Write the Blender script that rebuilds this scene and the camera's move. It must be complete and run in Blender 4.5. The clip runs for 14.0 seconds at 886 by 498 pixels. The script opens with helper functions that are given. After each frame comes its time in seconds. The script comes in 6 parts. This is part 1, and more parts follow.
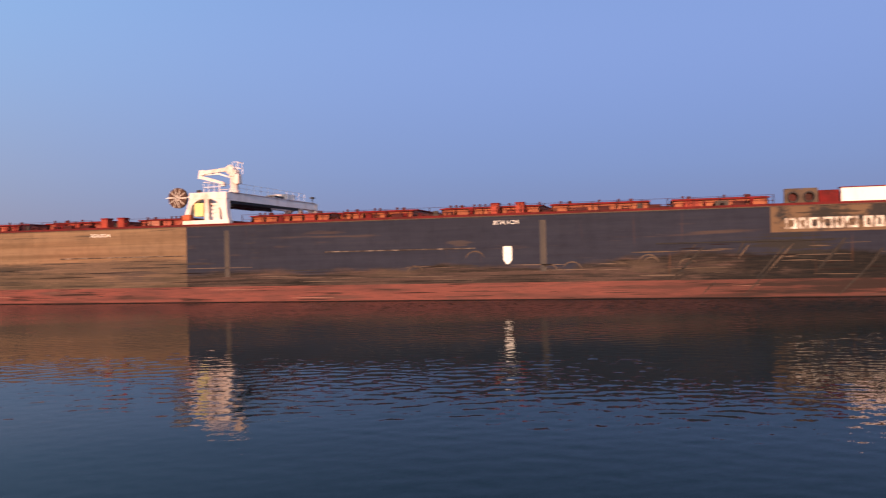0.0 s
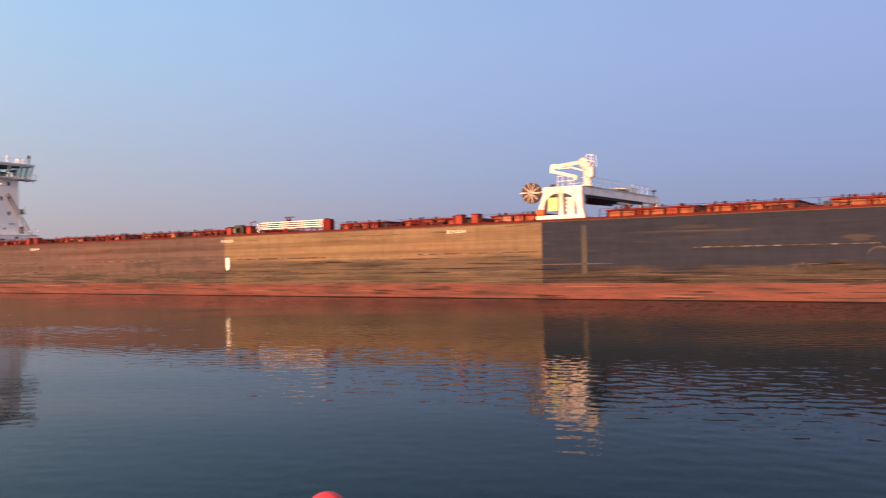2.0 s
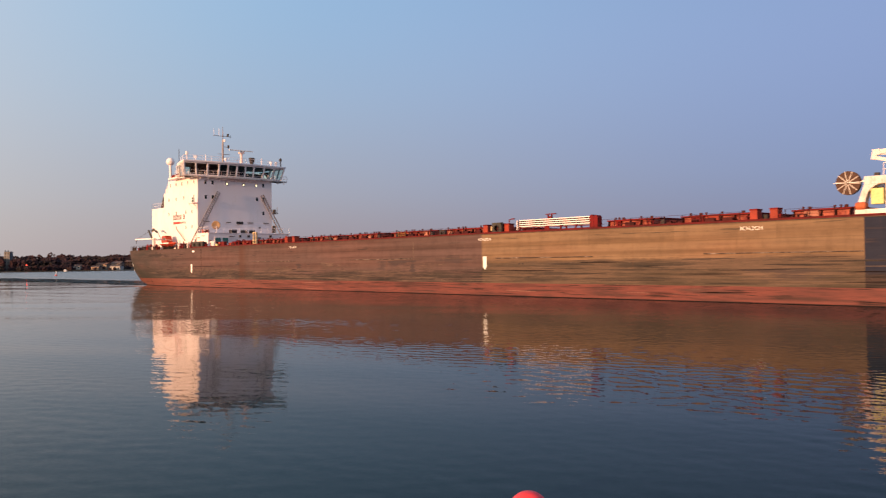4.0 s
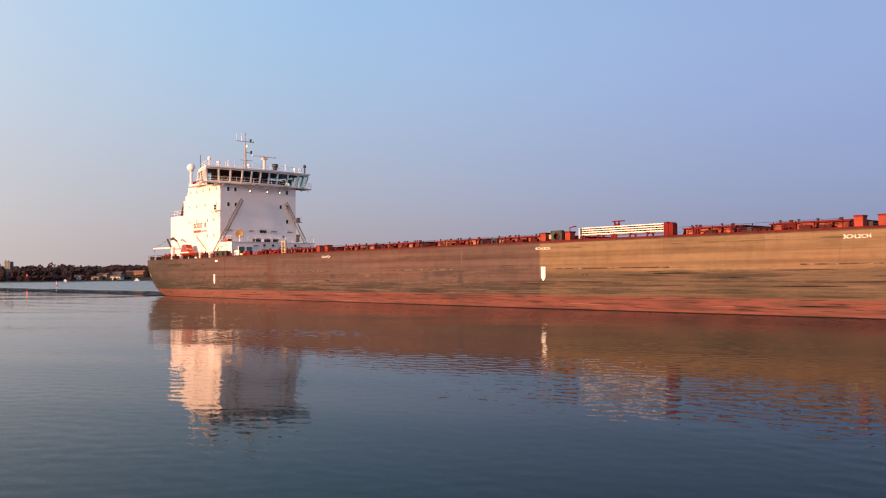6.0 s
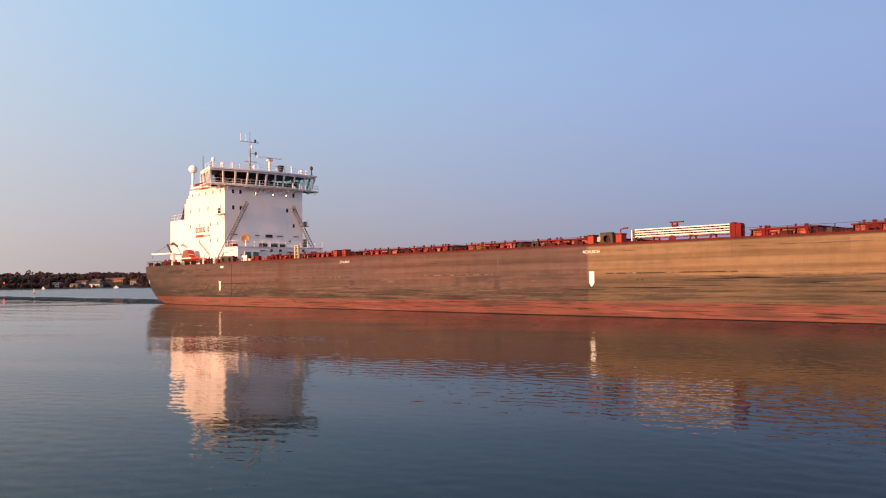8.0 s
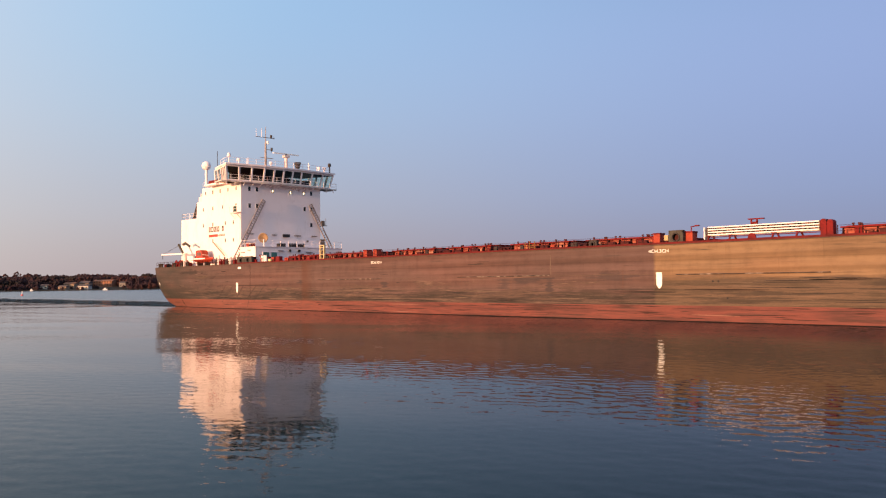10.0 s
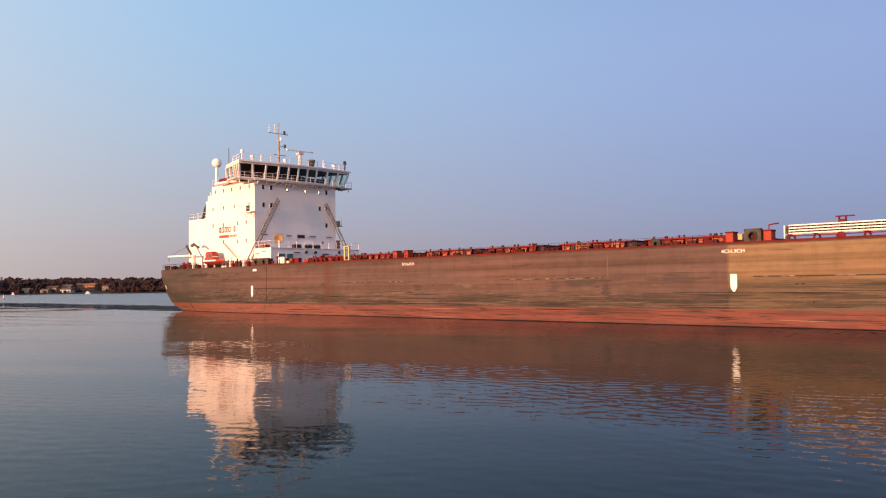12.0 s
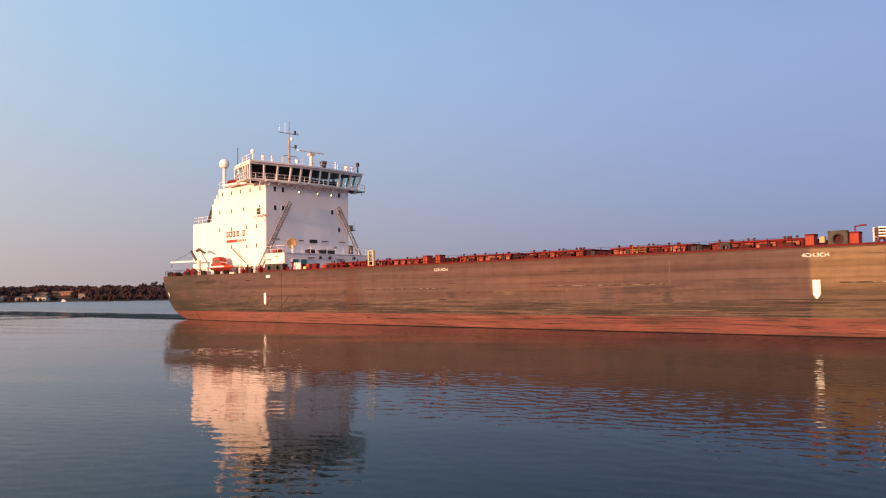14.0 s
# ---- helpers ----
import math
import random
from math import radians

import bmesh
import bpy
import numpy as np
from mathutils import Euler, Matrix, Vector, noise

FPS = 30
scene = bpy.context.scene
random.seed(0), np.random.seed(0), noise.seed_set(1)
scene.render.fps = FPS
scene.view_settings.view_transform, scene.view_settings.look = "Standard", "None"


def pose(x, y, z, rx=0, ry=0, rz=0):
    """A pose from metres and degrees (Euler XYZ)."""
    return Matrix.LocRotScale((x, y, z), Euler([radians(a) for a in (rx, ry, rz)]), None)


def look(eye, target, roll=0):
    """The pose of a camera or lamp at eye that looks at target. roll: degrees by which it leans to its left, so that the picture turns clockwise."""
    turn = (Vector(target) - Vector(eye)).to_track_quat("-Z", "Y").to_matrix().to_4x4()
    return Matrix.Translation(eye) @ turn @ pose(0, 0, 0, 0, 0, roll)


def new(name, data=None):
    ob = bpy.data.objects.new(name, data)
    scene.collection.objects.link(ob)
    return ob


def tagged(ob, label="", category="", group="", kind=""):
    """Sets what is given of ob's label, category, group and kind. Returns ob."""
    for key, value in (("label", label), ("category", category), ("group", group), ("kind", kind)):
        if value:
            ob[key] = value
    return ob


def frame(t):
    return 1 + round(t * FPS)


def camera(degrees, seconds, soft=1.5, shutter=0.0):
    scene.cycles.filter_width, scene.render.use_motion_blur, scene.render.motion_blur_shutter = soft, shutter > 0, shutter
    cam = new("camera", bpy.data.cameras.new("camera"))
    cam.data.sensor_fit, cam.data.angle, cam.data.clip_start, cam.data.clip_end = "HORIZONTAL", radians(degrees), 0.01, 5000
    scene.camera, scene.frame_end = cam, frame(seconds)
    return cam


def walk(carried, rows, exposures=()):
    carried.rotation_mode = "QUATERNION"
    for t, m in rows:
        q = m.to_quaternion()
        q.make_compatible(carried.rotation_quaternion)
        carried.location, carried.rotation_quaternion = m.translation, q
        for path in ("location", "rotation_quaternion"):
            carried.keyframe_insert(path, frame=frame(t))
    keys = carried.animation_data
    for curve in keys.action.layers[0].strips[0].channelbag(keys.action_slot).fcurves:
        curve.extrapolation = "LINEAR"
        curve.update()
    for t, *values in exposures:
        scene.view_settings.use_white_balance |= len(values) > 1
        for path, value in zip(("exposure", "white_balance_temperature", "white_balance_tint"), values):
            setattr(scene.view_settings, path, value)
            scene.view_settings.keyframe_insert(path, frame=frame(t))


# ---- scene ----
# ---- the camera, turning at one spot on the bank, and the ship's run past it
EYE = 3.80          # eye above the water
RANGE = 66.72       # from the eye to the ship's near side
SPEED = 4.298       # ship, metres a second
BEAM = 23.77
DECK = 6.92         # deck edge above the water
cam = camera(56.79, 14.0, soft=1.15, shutter=0.5)
TURNS = [   # seconds, yaw, pitch, roll
    (0.0, 14.57, 0.44, -1.34),
    (0.5, 18.67, 0.44, -1.28),
    (1.0, 23.36, 0.50, -1.30),
    (1.5, 28.21, 0.67, -1.27),
    (2.0, 33.20, 0.69, -1.15),
    (2.5, 37.42, 0.58, -1.13),
    (3.0, 41.60, 0.54, -1.09),
    (3.5, 45.03, 0.66, -0.85),
    (4.0, 47.32, 0.94, -0.71),
    (4.2, 47.84, 1.07, -0.73),
    (4.8, 48.35, 1.32, -0.66),
    (6.3, 47.06, 1.87, -0.54),
    (6.5, 46.93, 2.00, -0.52),
    (7.0, 46.55, 2.14, -0.48),
    (7.5, 46.28, 2.10, -0.62),
    (8.0, 46.08, 2.14, -0.75),
    (10.5, 45.22, 2.36, -0.69),
    (11.0, 45.00, 2.45, -0.73),
    (11.5, 44.74, 2.48, -0.76),
    (12.0, 44.39, 2.52, -0.71),
    (12.5, 43.99, 2.67, -0.63),
    (13.0, 43.65, 2.92, -0.64),
    (13.5, 43.30, 3.06, -0.70),
    (14.0, 42.99, 3.04, -0.73),
]
walk(cam, [(t, pose(0, 0, EYE, 90 + pitch, 0, yaw) @ pose(0, 0, 0, 0, 0, roll)) for t, yaw, pitch, roll in TURNS],
     exposures=((0.0, 0.97, 6480, 13), (0.5, 1.10, 6900, 13), (2.0, 1.22, 7550, 12.5), (3.3, 1.10, 7450, 12), (4.0, 0.91, 7450, 12), (6.3, 1.13, 7550, 13), (8.2, 1.11, 7550, 13), (12.0, 1.10, 7550, 13), (14.0, 1.06, 7550, 13)))

# ---- light: a low evening sun behind the camera
SUN_AZ, SUN_EL, GLOW_AZ = 177.5, 6.0, 195.0     # degrees clockwise from +Y, and above the horizon
sun_way = Vector((math.sin(radians(SUN_AZ)) * math.cos(radians(SUN_EL)), math.cos(radians(SUN_AZ)) * math.cos(radians(SUN_EL)), math.sin(radians(SUN_EL))))
world = bpy.data.worlds.new("evening_sky")
scene.world = world
world.use_nodes = True
wn, wl = world.node_tree.nodes, world.node_tree.links
wn.clear()
w_sky = wn.new("ShaderNodeTexSky")
w_sky.sky_type = "NISHITA"
w_sky.sun_disc = False
w_sky.sun_elevation, w_sky.sun_rotation = radians(SUN_EL), radians(SUN_AZ)
w_sky.air_density, w_sky.dust_density, w_sky.ozone_density = 1.0, 1.5, 4.0
# evening tints: mauve away from the sun, pale and peach towards it, by height and by bearing from the sun
w_tc, w_sep, w_dot = wn.new("ShaderNodeTexCoord"), wn.new("ShaderNodeSeparateXYZ"), wn.new("ShaderNodeVectorMath")
w_dot.operation = "DOT_PRODUCT"
w_dot.inputs[1].default_value = (math.sin(radians(GLOW_AZ)), math.cos(radians(GLOW_AZ)), 0)
wl.new(w_tc.outputs["Generated"], w_sep.inputs[0])
wl.new(w_tc.outputs["Generated"], w_dot.inputs[0])


def sky_ramp(stops):
    r = wn.new("ShaderNodeValToRGB")
    r.color_ramp.interpolation = "B_SPLINE"
    e = r.color_ramp.elements
    while len(e) < len(stops):
        e.new(0.5)
    for el, (p, c) in zip(e, stops):
        el.position, el.color = p, (*c, 1)
    wl.new(w_sep.outputs[2], r.inputs[0])
    return r.outputs[0]


def sky_mix(fac, a, b):
    m = wn.new("ShaderNodeMix")
    m.data_type = "RGBA"
    for sock, v in ((m.inputs[0], fac), (m.inputs[6], a), (m.inputs[7], b)):
        if isinstance(v, float):
            sock.default_value = v
        else:
            wl.new(v, sock)
    return m.outputs[2]


def sky_range(lo, hi):
    r = wn.new("ShaderNodeMapRange")
    r.interpolation_type = "SMOOTHSTEP"
    r.inputs["From Min"].default_value, r.inputs["From Max"].default_value = lo, hi
    wl.new(w_dot.outputs["Value"], r.inputs["Value"])
    return r.outputs[0]


away = sky_ramp([(0.0, (0.20, 0.22, 0.47)), (0.10, (0.18, 0.225, 0.50)), (0.29, (0.31, 0.415, 0.79)), (0.45, (0.09, 0.19, 0.42)), (1.0, (0.08, 0.18, 0.42))])
beside = sky_ramp([(0.0, (0.38, 0.335, 0.42)), (0.08, (0.41, 0.405, 0.52)), (0.20, (0.375, 0.54, 0.78)), (0.34, (0.30, 0.575, 0.95)), (0.55, (0.36, 0.54, 0.80)), (1.0, (0.10, 0.26, 0.56))])
sunward = sky_ramp([(0.0, (14.0, 8.2, 5.2)), (0.12, (10.5, 6.8, 5.0)), (0.35, (3.6, 2.9, 2.8)), (1.0, (0.25, 0.38, 0.70))])
w_col = sky_mix(sky_range(-0.36, 0.85), sky_mix(sky_range(-1.02, -0.12), away, beside), sunward)
w_gain = wn.new("ShaderNodeVectorMath")
w_gain.operation = "SCALE"
w_gain.inputs["Scale"].default_value = SKY_GAIN = 3.4
wl.new(w_col, w_gain.inputs[0])
w_bg = wn.new("ShaderNodeBackground")
w_bg.inputs["Strength"].default_value = 0.15
w_out = wn.new("ShaderNodeOutputWorld")
wl.new(sky_mix(0.85, w_sky.outputs[0], w_gain.outputs[0]), w_bg.inputs["Color"])
wl.new(w_bg.outputs[0], w_out.inputs["Surface"])

sun_data = bpy.data.lights.new("sun", "SUN")
sun_data.energy, sun_data.angle, sun_data.color = 3.4, radians(1.0), (1.0, 0.575, 0.345)
sun = new("sun", sun_data)
sun.matrix_basis = look(sun_way * 300, (0, 0, 0))


# ---- materials
def shader(name, rough=0.6, metal=0.0, sheen=0.5):
    m = bpy.data.materials.new(name)
    m.use_nodes = True
    n = m.node_tree.nodes
    b = n["Principled BSDF"]
    b.inputs["Roughness"].default_value, b.inputs["Metallic"].default_value = rough, metal
    b.inputs["Specular IOR Level"].default_value = sheen
    return m, n, m.node_tree.links, b


def coords(n, l, scale=(1, 1, 1), kind="Object"):
    tc, mp = n.new("ShaderNodeTexCoord"), n.new("ShaderNodeMapping")
    mp.inputs["Scale"].default_value = scale
    l.new(tc.outputs[kind], mp.inputs["Vector"])
    return mp.outputs[0]


def noise_at(n, l, vec, scale, detail=4.0, rough=0.55):
    t = n.new("ShaderNodeTexNoise")
    t.inputs["Scale"].default_value, t.inputs["Detail"].default_value, t.inputs["Roughness"].default_value = scale, detail, rough
    l.new(vec, t.inputs["Vector"])
    return t.outputs["Fac"]


def ramp(n, l, fac, stops):
    r = n.new("ShaderNodeValToRGB")
    e = r.color_ramp.elements
    while len(e) < len(stops):
        e.new(0.5)
    for el, (p, c) in zip(e, stops):
        el.position = p
        el.color = (*c, 1) if len(c) == 3 else c
    l.new(fac, r.inputs[0])
    return r.outputs[0]


def calc(n, l, op, a, b=None, c=None, clamp=False):
    m = n.new("ShaderNodeMath")
    m.operation, m.use_clamp = op, clamp
    for i, v in enumerate((a, b, c)):
        if v is None:
            continue
        if isinstance(v, (int, float)):
            m.inputs[i].default_value = v
        else:
            l.new(v, m.inputs[i])
    return m.outputs[0]


def blend(n, l, fac, a, b, how="MIX"):
    m = n.new("ShaderNodeMix")
    m.data_type, m.blend_type = "RGBA", how
    for sock, v in ((m.inputs[0], fac), (m.inputs[6], a), (m.inputs[7], b)):
        if isinstance(v, (int, float)):
            sock.default_value = v
        elif isinstance(v, tuple):
            sock.default_value = (*v, 1)
        else:
            l.new(v, sock)
    return m.outputs[2]


def bump(n, l, b, height, distance, strength=1.0):
    k = n.new("ShaderNodeBump")
    k.inputs["Strength"].default_value, k.inputs["Distance"].default_value = strength, distance
    l.new(height, k.inputs["Height"])
    l.new(k.outputs[0], b.inputs["Normal"])


def paint(name, base, worn, amount=0.5, scale=0.8, rough=0.5, metal=0.0, streak=(1, 1, 1), relief=0.01, jitter=0.12):
    """Weathered paint: patches of a second colour at two scales, grain, and a little relief; each object a little lighter or darker."""
    m, n, l, b = shader(name, rough, metal, 0.18)
    v = coords(n, l, streak)
    big, fine = noise_at(n, l, v, scale, 5), noise_at(n, l, v, scale * 9, 4, 0.65)
    f = calc(n, l, "ADD", calc(n, l, "MULTIPLY", big, 0.65), calc(n, l, "MULTIPLY", fine, 0.35))
    lo = 0.5 + (0.5 - amount) * 0.4
    mask = ramp(n, l, f, [(lo - 0.07, (0, 0, 0)), (lo + 0.12, (1, 1, 1))])
    col = blend(n, l, mask, base, worn)
    info = n.new("ShaderNodeObjectInfo")
    shade = calc(n, l, "ADD", calc(n, l, "MULTIPLY", info.outputs["Random"], 2 * jitter), 1 - jitter)
    hs = n.new("ShaderNodeHueSaturation")
    l.new(shade, hs.inputs["Value"])
    l.new(col, hs.inputs["Color"])
    l.new(hs.outputs[0], b.inputs["Base Color"])
    l.new(calc(n, l, "ADD", calc(n, l, "MULTIPLY", fine, 0.3), rough - 0.15, clamp=True), b.inputs["Roughness"])
    bump(n, l, b, fine, relief)
    return m


def plain(name, base, rough=0.5, metal=0.0, scale=6.0, vary=0.18):
    m, n, l, b = shader(name, rough, metal, 0.25)
    f = noise_at(n, l, coords(n, l), scale, 4)
    dark, light = tuple(c * (1 - vary) for c in base), tuple(min(1, c * (1 + vary)) for c in base)
    l.new(ramp(n, l, f, [(0.3, dark), (0.7, light)]), b.inputs["Base Color"])
    return m


def hull_material():
    """The side: olive-brown weathered paint, a tan stretch amidships, fresh dark grey forward, a scuffed grey-green band under it all."""
    m, n, l, b = shader("hull_side_paint", 0.8, 0.0, 0.10)
    sep = n.new("ShaderNodeSeparateXYZ")
    l.new(coords(n, l), sep.inputs[0])
    x, z = sep.outputs[0], sep.outputs[2]

    def grain(sx, sz, detail, rough):
        return noise_at(n, l, coords(n, l, (sx, sx, sz)), 1.0, detail, rough)

    def times(a, c):
        return calc(n, l, "MULTIPLY", a, c)

    def past(v, edge, soft=0.08, wobble=True):
        s = calc(n, l, "ADD", v, wob) if wobble else v
        return calc(n, l, "MULTIPLY_ADD", calc(n, l, "SUBTRACT", s, edge), 1 / soft, 0.5, clamp=True)

    def grey_ramp(v, lo, hi, top=1.0, down=False):
        ends = ((top,) * 3, (0, 0, 0)) if down else ((0, 0, 0), (top,) * 3)
        return ramp(n, l, v, [(lo, ends[0]), (hi, ends[1])])

    def shade(col, mask, by):
        return blend(n, l, mask, col, blend(n, l, 1.0, col, by, "MULTIPLY"))

    streaks, fine = grain(0.10, 1.9, 6, 0.62), grain(0.45, 5.0, 5, 0.65)
    blots, mottle = grain(0.16, 0.30, 5, 0.6), grain(0.75, 1.0, 7, 0.66)
    runs, broad = grain(1.6, 0.10, 4, 0.6), grain(0.11, 0.5, 4, 0.55)
    wob = times(calc(n, l, "SUBTRACT", fine, 0.5), 0.25)
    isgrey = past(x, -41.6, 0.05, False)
    istan = past(x, -83.0, 0.3)
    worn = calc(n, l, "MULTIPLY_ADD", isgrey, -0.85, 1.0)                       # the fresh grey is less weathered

    # the three paints
    brown = ramp(n, l, streaks, [(0.28, (0.080, 0.055, 0.053)), (0.42, (0.100, 0.066, 0.064)), (0.62, (0.116, 0.076, 0.073)), (0.80, (0.098, 0.068, 0.064))])
    tan = ramp(n, l, streaks, [(0.25, (0.120, 0.080, 0.052)), (0.40, (0.180, 0.121, 0.080)), (0.60, (0.215, 0.145, 0.093)), (0.80, (0.164, 0.110, 0.070))])
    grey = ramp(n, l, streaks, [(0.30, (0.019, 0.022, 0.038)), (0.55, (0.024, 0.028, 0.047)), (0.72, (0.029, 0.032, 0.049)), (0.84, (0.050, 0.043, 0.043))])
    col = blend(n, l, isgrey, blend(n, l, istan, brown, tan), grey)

    # plates: each a little lighter or darker than its neighbours, with thin seams between
    flat, plates = n.new("ShaderNodeCombineXYZ"), n.new("ShaderNodeTexBrick")
    l.new(x, flat.inputs[0]), l.new(calc(n, l, "SUBTRACT", z, 1.42), flat.inputs[1]), l.new(flat.outputs[0], plates.inputs["Vector"])
    plates.offset = 0.37
    for k, v in (("Scale", 1.0), ("Mortar Size", 0.022), ("Mortar Smooth", 0.4), ("Brick Width", 9.7), ("Row Height", 1.36)):
        plates.inputs[k].default_value = v
    for k, v in (("Color1", 0.92), ("Color2", 1.07), ("Mortar", 0.76)):
        plates.inputs[k].default_value = (v, v * 0.99, v * 0.97, 1)
    col = blend(n, l, calc(n, l, "MULTIPLY_ADD", worn, 0.7, 0.15), col, blend(n, l, 1.0, col, plates.outputs[0], "MULTIPLY"))

    # soft banding along the strakes, faint upright runs, pinkish fading, mottling
    bands = noise_at(n, l, coords(n, l, (0.012, 0.05, 1.5)), 1.0, 2, 0.4)
    col = shade(col, times(worn, grey_ramp(bands, 0.38, 0.56, 0.7, True)), (0.66, 0.62, 0.58))
    faint = grain(0.9, 0.13, 5, 0.65)
    col = shade(col, grey_ramp(faint, 0.33, 0.50, 0.24, True), (0.62, 0.60, 0.60))
    pink = grain(0.05, 0.25, 3, 0.5)
    col = shade(col, times(worn, grey_ramp(pink, 0.46, 0.66, 0.55)), (1.25, 1.05, 1.0))
    col = shade(col, grey_ramp(mottle, 0.36, 0.50, 0.40, True), (0.70, 0.70, 0.71))
    col = shade(col, grey_ramp(mottle, 0.54, 0.70, 0.35), (1.24, 1.20, 1.16))
    # dark scrapes just under the deck edge, here and there
    high = times(past(z, 5.9, 0.9, False), grey_ramp(grain(0.14, 3.2, 6, 0.66), 0.58, 0.66, 0.75))
    col = blend(n, l, times(worn, high), col, (0.040, 0.036, 0.032))
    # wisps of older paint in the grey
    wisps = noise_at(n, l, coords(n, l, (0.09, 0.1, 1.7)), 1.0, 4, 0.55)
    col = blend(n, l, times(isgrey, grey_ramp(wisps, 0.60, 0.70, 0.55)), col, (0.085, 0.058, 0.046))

    # the stretch under the name forward, tan again and partly worn off
    smudge_bow = grain(0.45, 0.9, 6, 0.65)
    patch = times(past(x, 8.5, 0.05, False), past(z, 4.95, 0.05, False))
    col = blend(n, l, patch, col, blend(n, l, grey_ramp(calc(n, l, "MULTIPLY_ADD", past(x, 13.5, 6.0, False), 0.10, smudge_bow), 0.50, 0.62), (0.135, 0.088, 0.056), (0.030, 0.028, 0.030)))

    # scuffed band: long scrapes, short nicks and broad patches
    long_marks = noise_at(n, l, coords(n, l, (0.085, 0.1, 3.4)), 1.0, 9, 0.70)
    short_marks = noise_at(n, l, coords(n, l, (0.55, 0.1, 9.0)), 1.0, 7, 0.72)
    scrapes = calc(n, l, "ADD", times(long_marks, 0.54), calc(n, l, "ADD", times(short_marks, 0.22), times(broad, 0.24)))
    scrapes = calc(n, l, "MULTIPLY_ADD", scrapes, 2.1, -0.55)
    low = ramp(n, l, scrapes, [(0.34, (0.012, 0.012, 0.011)), (0.42, (0.028, 0.026, 0.022)), (0.47, (0.050, 0.043, 0.036)), (0.50, (0.036, 0.032, 0.027)), (0.53, (0.066, 0.052, 0.042)), (0.57, (0.088, 0.065, 0.051)), (0.60, (0.052, 0.044, 0.036)), (0.67, (0.120, 0.088, 0.068))])
    low = blend(n, l, 1.0, low, blend(n, l, isgrey, blend(n, l, istan, (1.18, 1.05, 1.14), (1.45, 1.24, 1.22)), (0.86, 0.76, 0.86)), "MULTIPLY")
    low = blend(n, l, times(calc(n, l, "SUBTRACT", istan, isgrey, clamp=True), 0.38), low, (0.105, 0.078, 0.054))
    # forward the scuffed band turns nearly black, with scraps of the older tan
    gone = grain(0.22, 1.3, 7, 0.68)
    bow = calc(n, l, "MULTIPLY_ADD", calc(n, l, "SUBTRACT", x, 4.0), 0.05, 0.0, clamp=True)
    black = times(past(x, 2.5, 9.0, False), grey_ramp(calc(n, l, "MULTIPLY_ADD", bow, -0.22, gone), 0.49, 0.60, 0.95, True))
    low = blend(n, l, black, low, blend(n, l, grey_ramp(short_marks, 0.4, 0.65), (0.006, 0.007, 0.009), (0.022, 0.019, 0.018)))
    top_of_low = calc(n, l, "ADD", calc(n, l, "MULTIPLY_ADD", istan, 1.0, 2.95), times(calc(n, l, "ADD", times(calc(n, l, "SUBTRACT", blots, 0.5), 0.55), times(calc(n, l, "SUBTRACT", scrapes, 0.5), 1.6)), calc(n, l, "MULTIPLY_ADD", istan, -2.6, 3.9)))
    grey_low = calc(n, l, "ADD", calc(n, l, "MULTIPLY_ADD", past(x, -3.0, 9.0, False), 0.75, 2.75), times(calc(n, l, "SUBTRACT", blots, 0.5), calc(n, l, "MULTIPLY_ADD", past(x, -30, 12.0, False), 1.6, 1.2)))
    edge = n.new("ShaderNodeMix")
    l.new(isgrey, edge.inputs[0]), l.new(top_of_low, edge.inputs[2]), l.new(grey_low, edge.inputs[3])
    under = calc(n, l, "MULTIPLY_ADD", calc(n, l, "SUBTRACT", edge.outputs[0], z), 2.4, 0.5, clamp=True)
    col = blend(n, l, under, col, low)

    # darker, grey-green tone round the stern
    sternmost = calc(n, l, "SUBTRACT", 1.0, past(x, -168.0, 24.0, False))
    col = blend(n, l, times(sternmost, grey_ramp(broad, 0.40, 0.72, 0.98, True)), col, (0.041, 0.039, 0.036))

    # stains with a shape of their own: centre along and up, half length, half height, strength, colour
    def stain(cx, cz, rx, rz, strength, colour):
        nonlocal col
        u, v = (calc(n, l, "MULTIPLY_ADD", q, 1 / r, -c / r) for q, c, r in ((x, cx, rx), (z, cz, rz)))
        d = calc(n, l, "ADD", calc(n, l, "SQRT", calc(n, l, "ADD", times(u, u), times(v, v))), calc(n, l, "ADD", times(calc(n, l, "SUBTRACT", mottle, 0.5), 2.0), times(calc(n, l, "SUBTRACT", long_marks, 0.5), 7.5)))
        mask = times(calc(n, l, "MULTIPLY_ADD", d, -2.2, 2.2, clamp=True), strength)
        col = blend(n, l, mask, col, colour)
    violet, soot, mossy, old_tan = (0.048, 0.039, 0.042), (0.026, 0.024, 0.022), (0.041, 0.034, 0.030), (0.090, 0.065, 0.050)
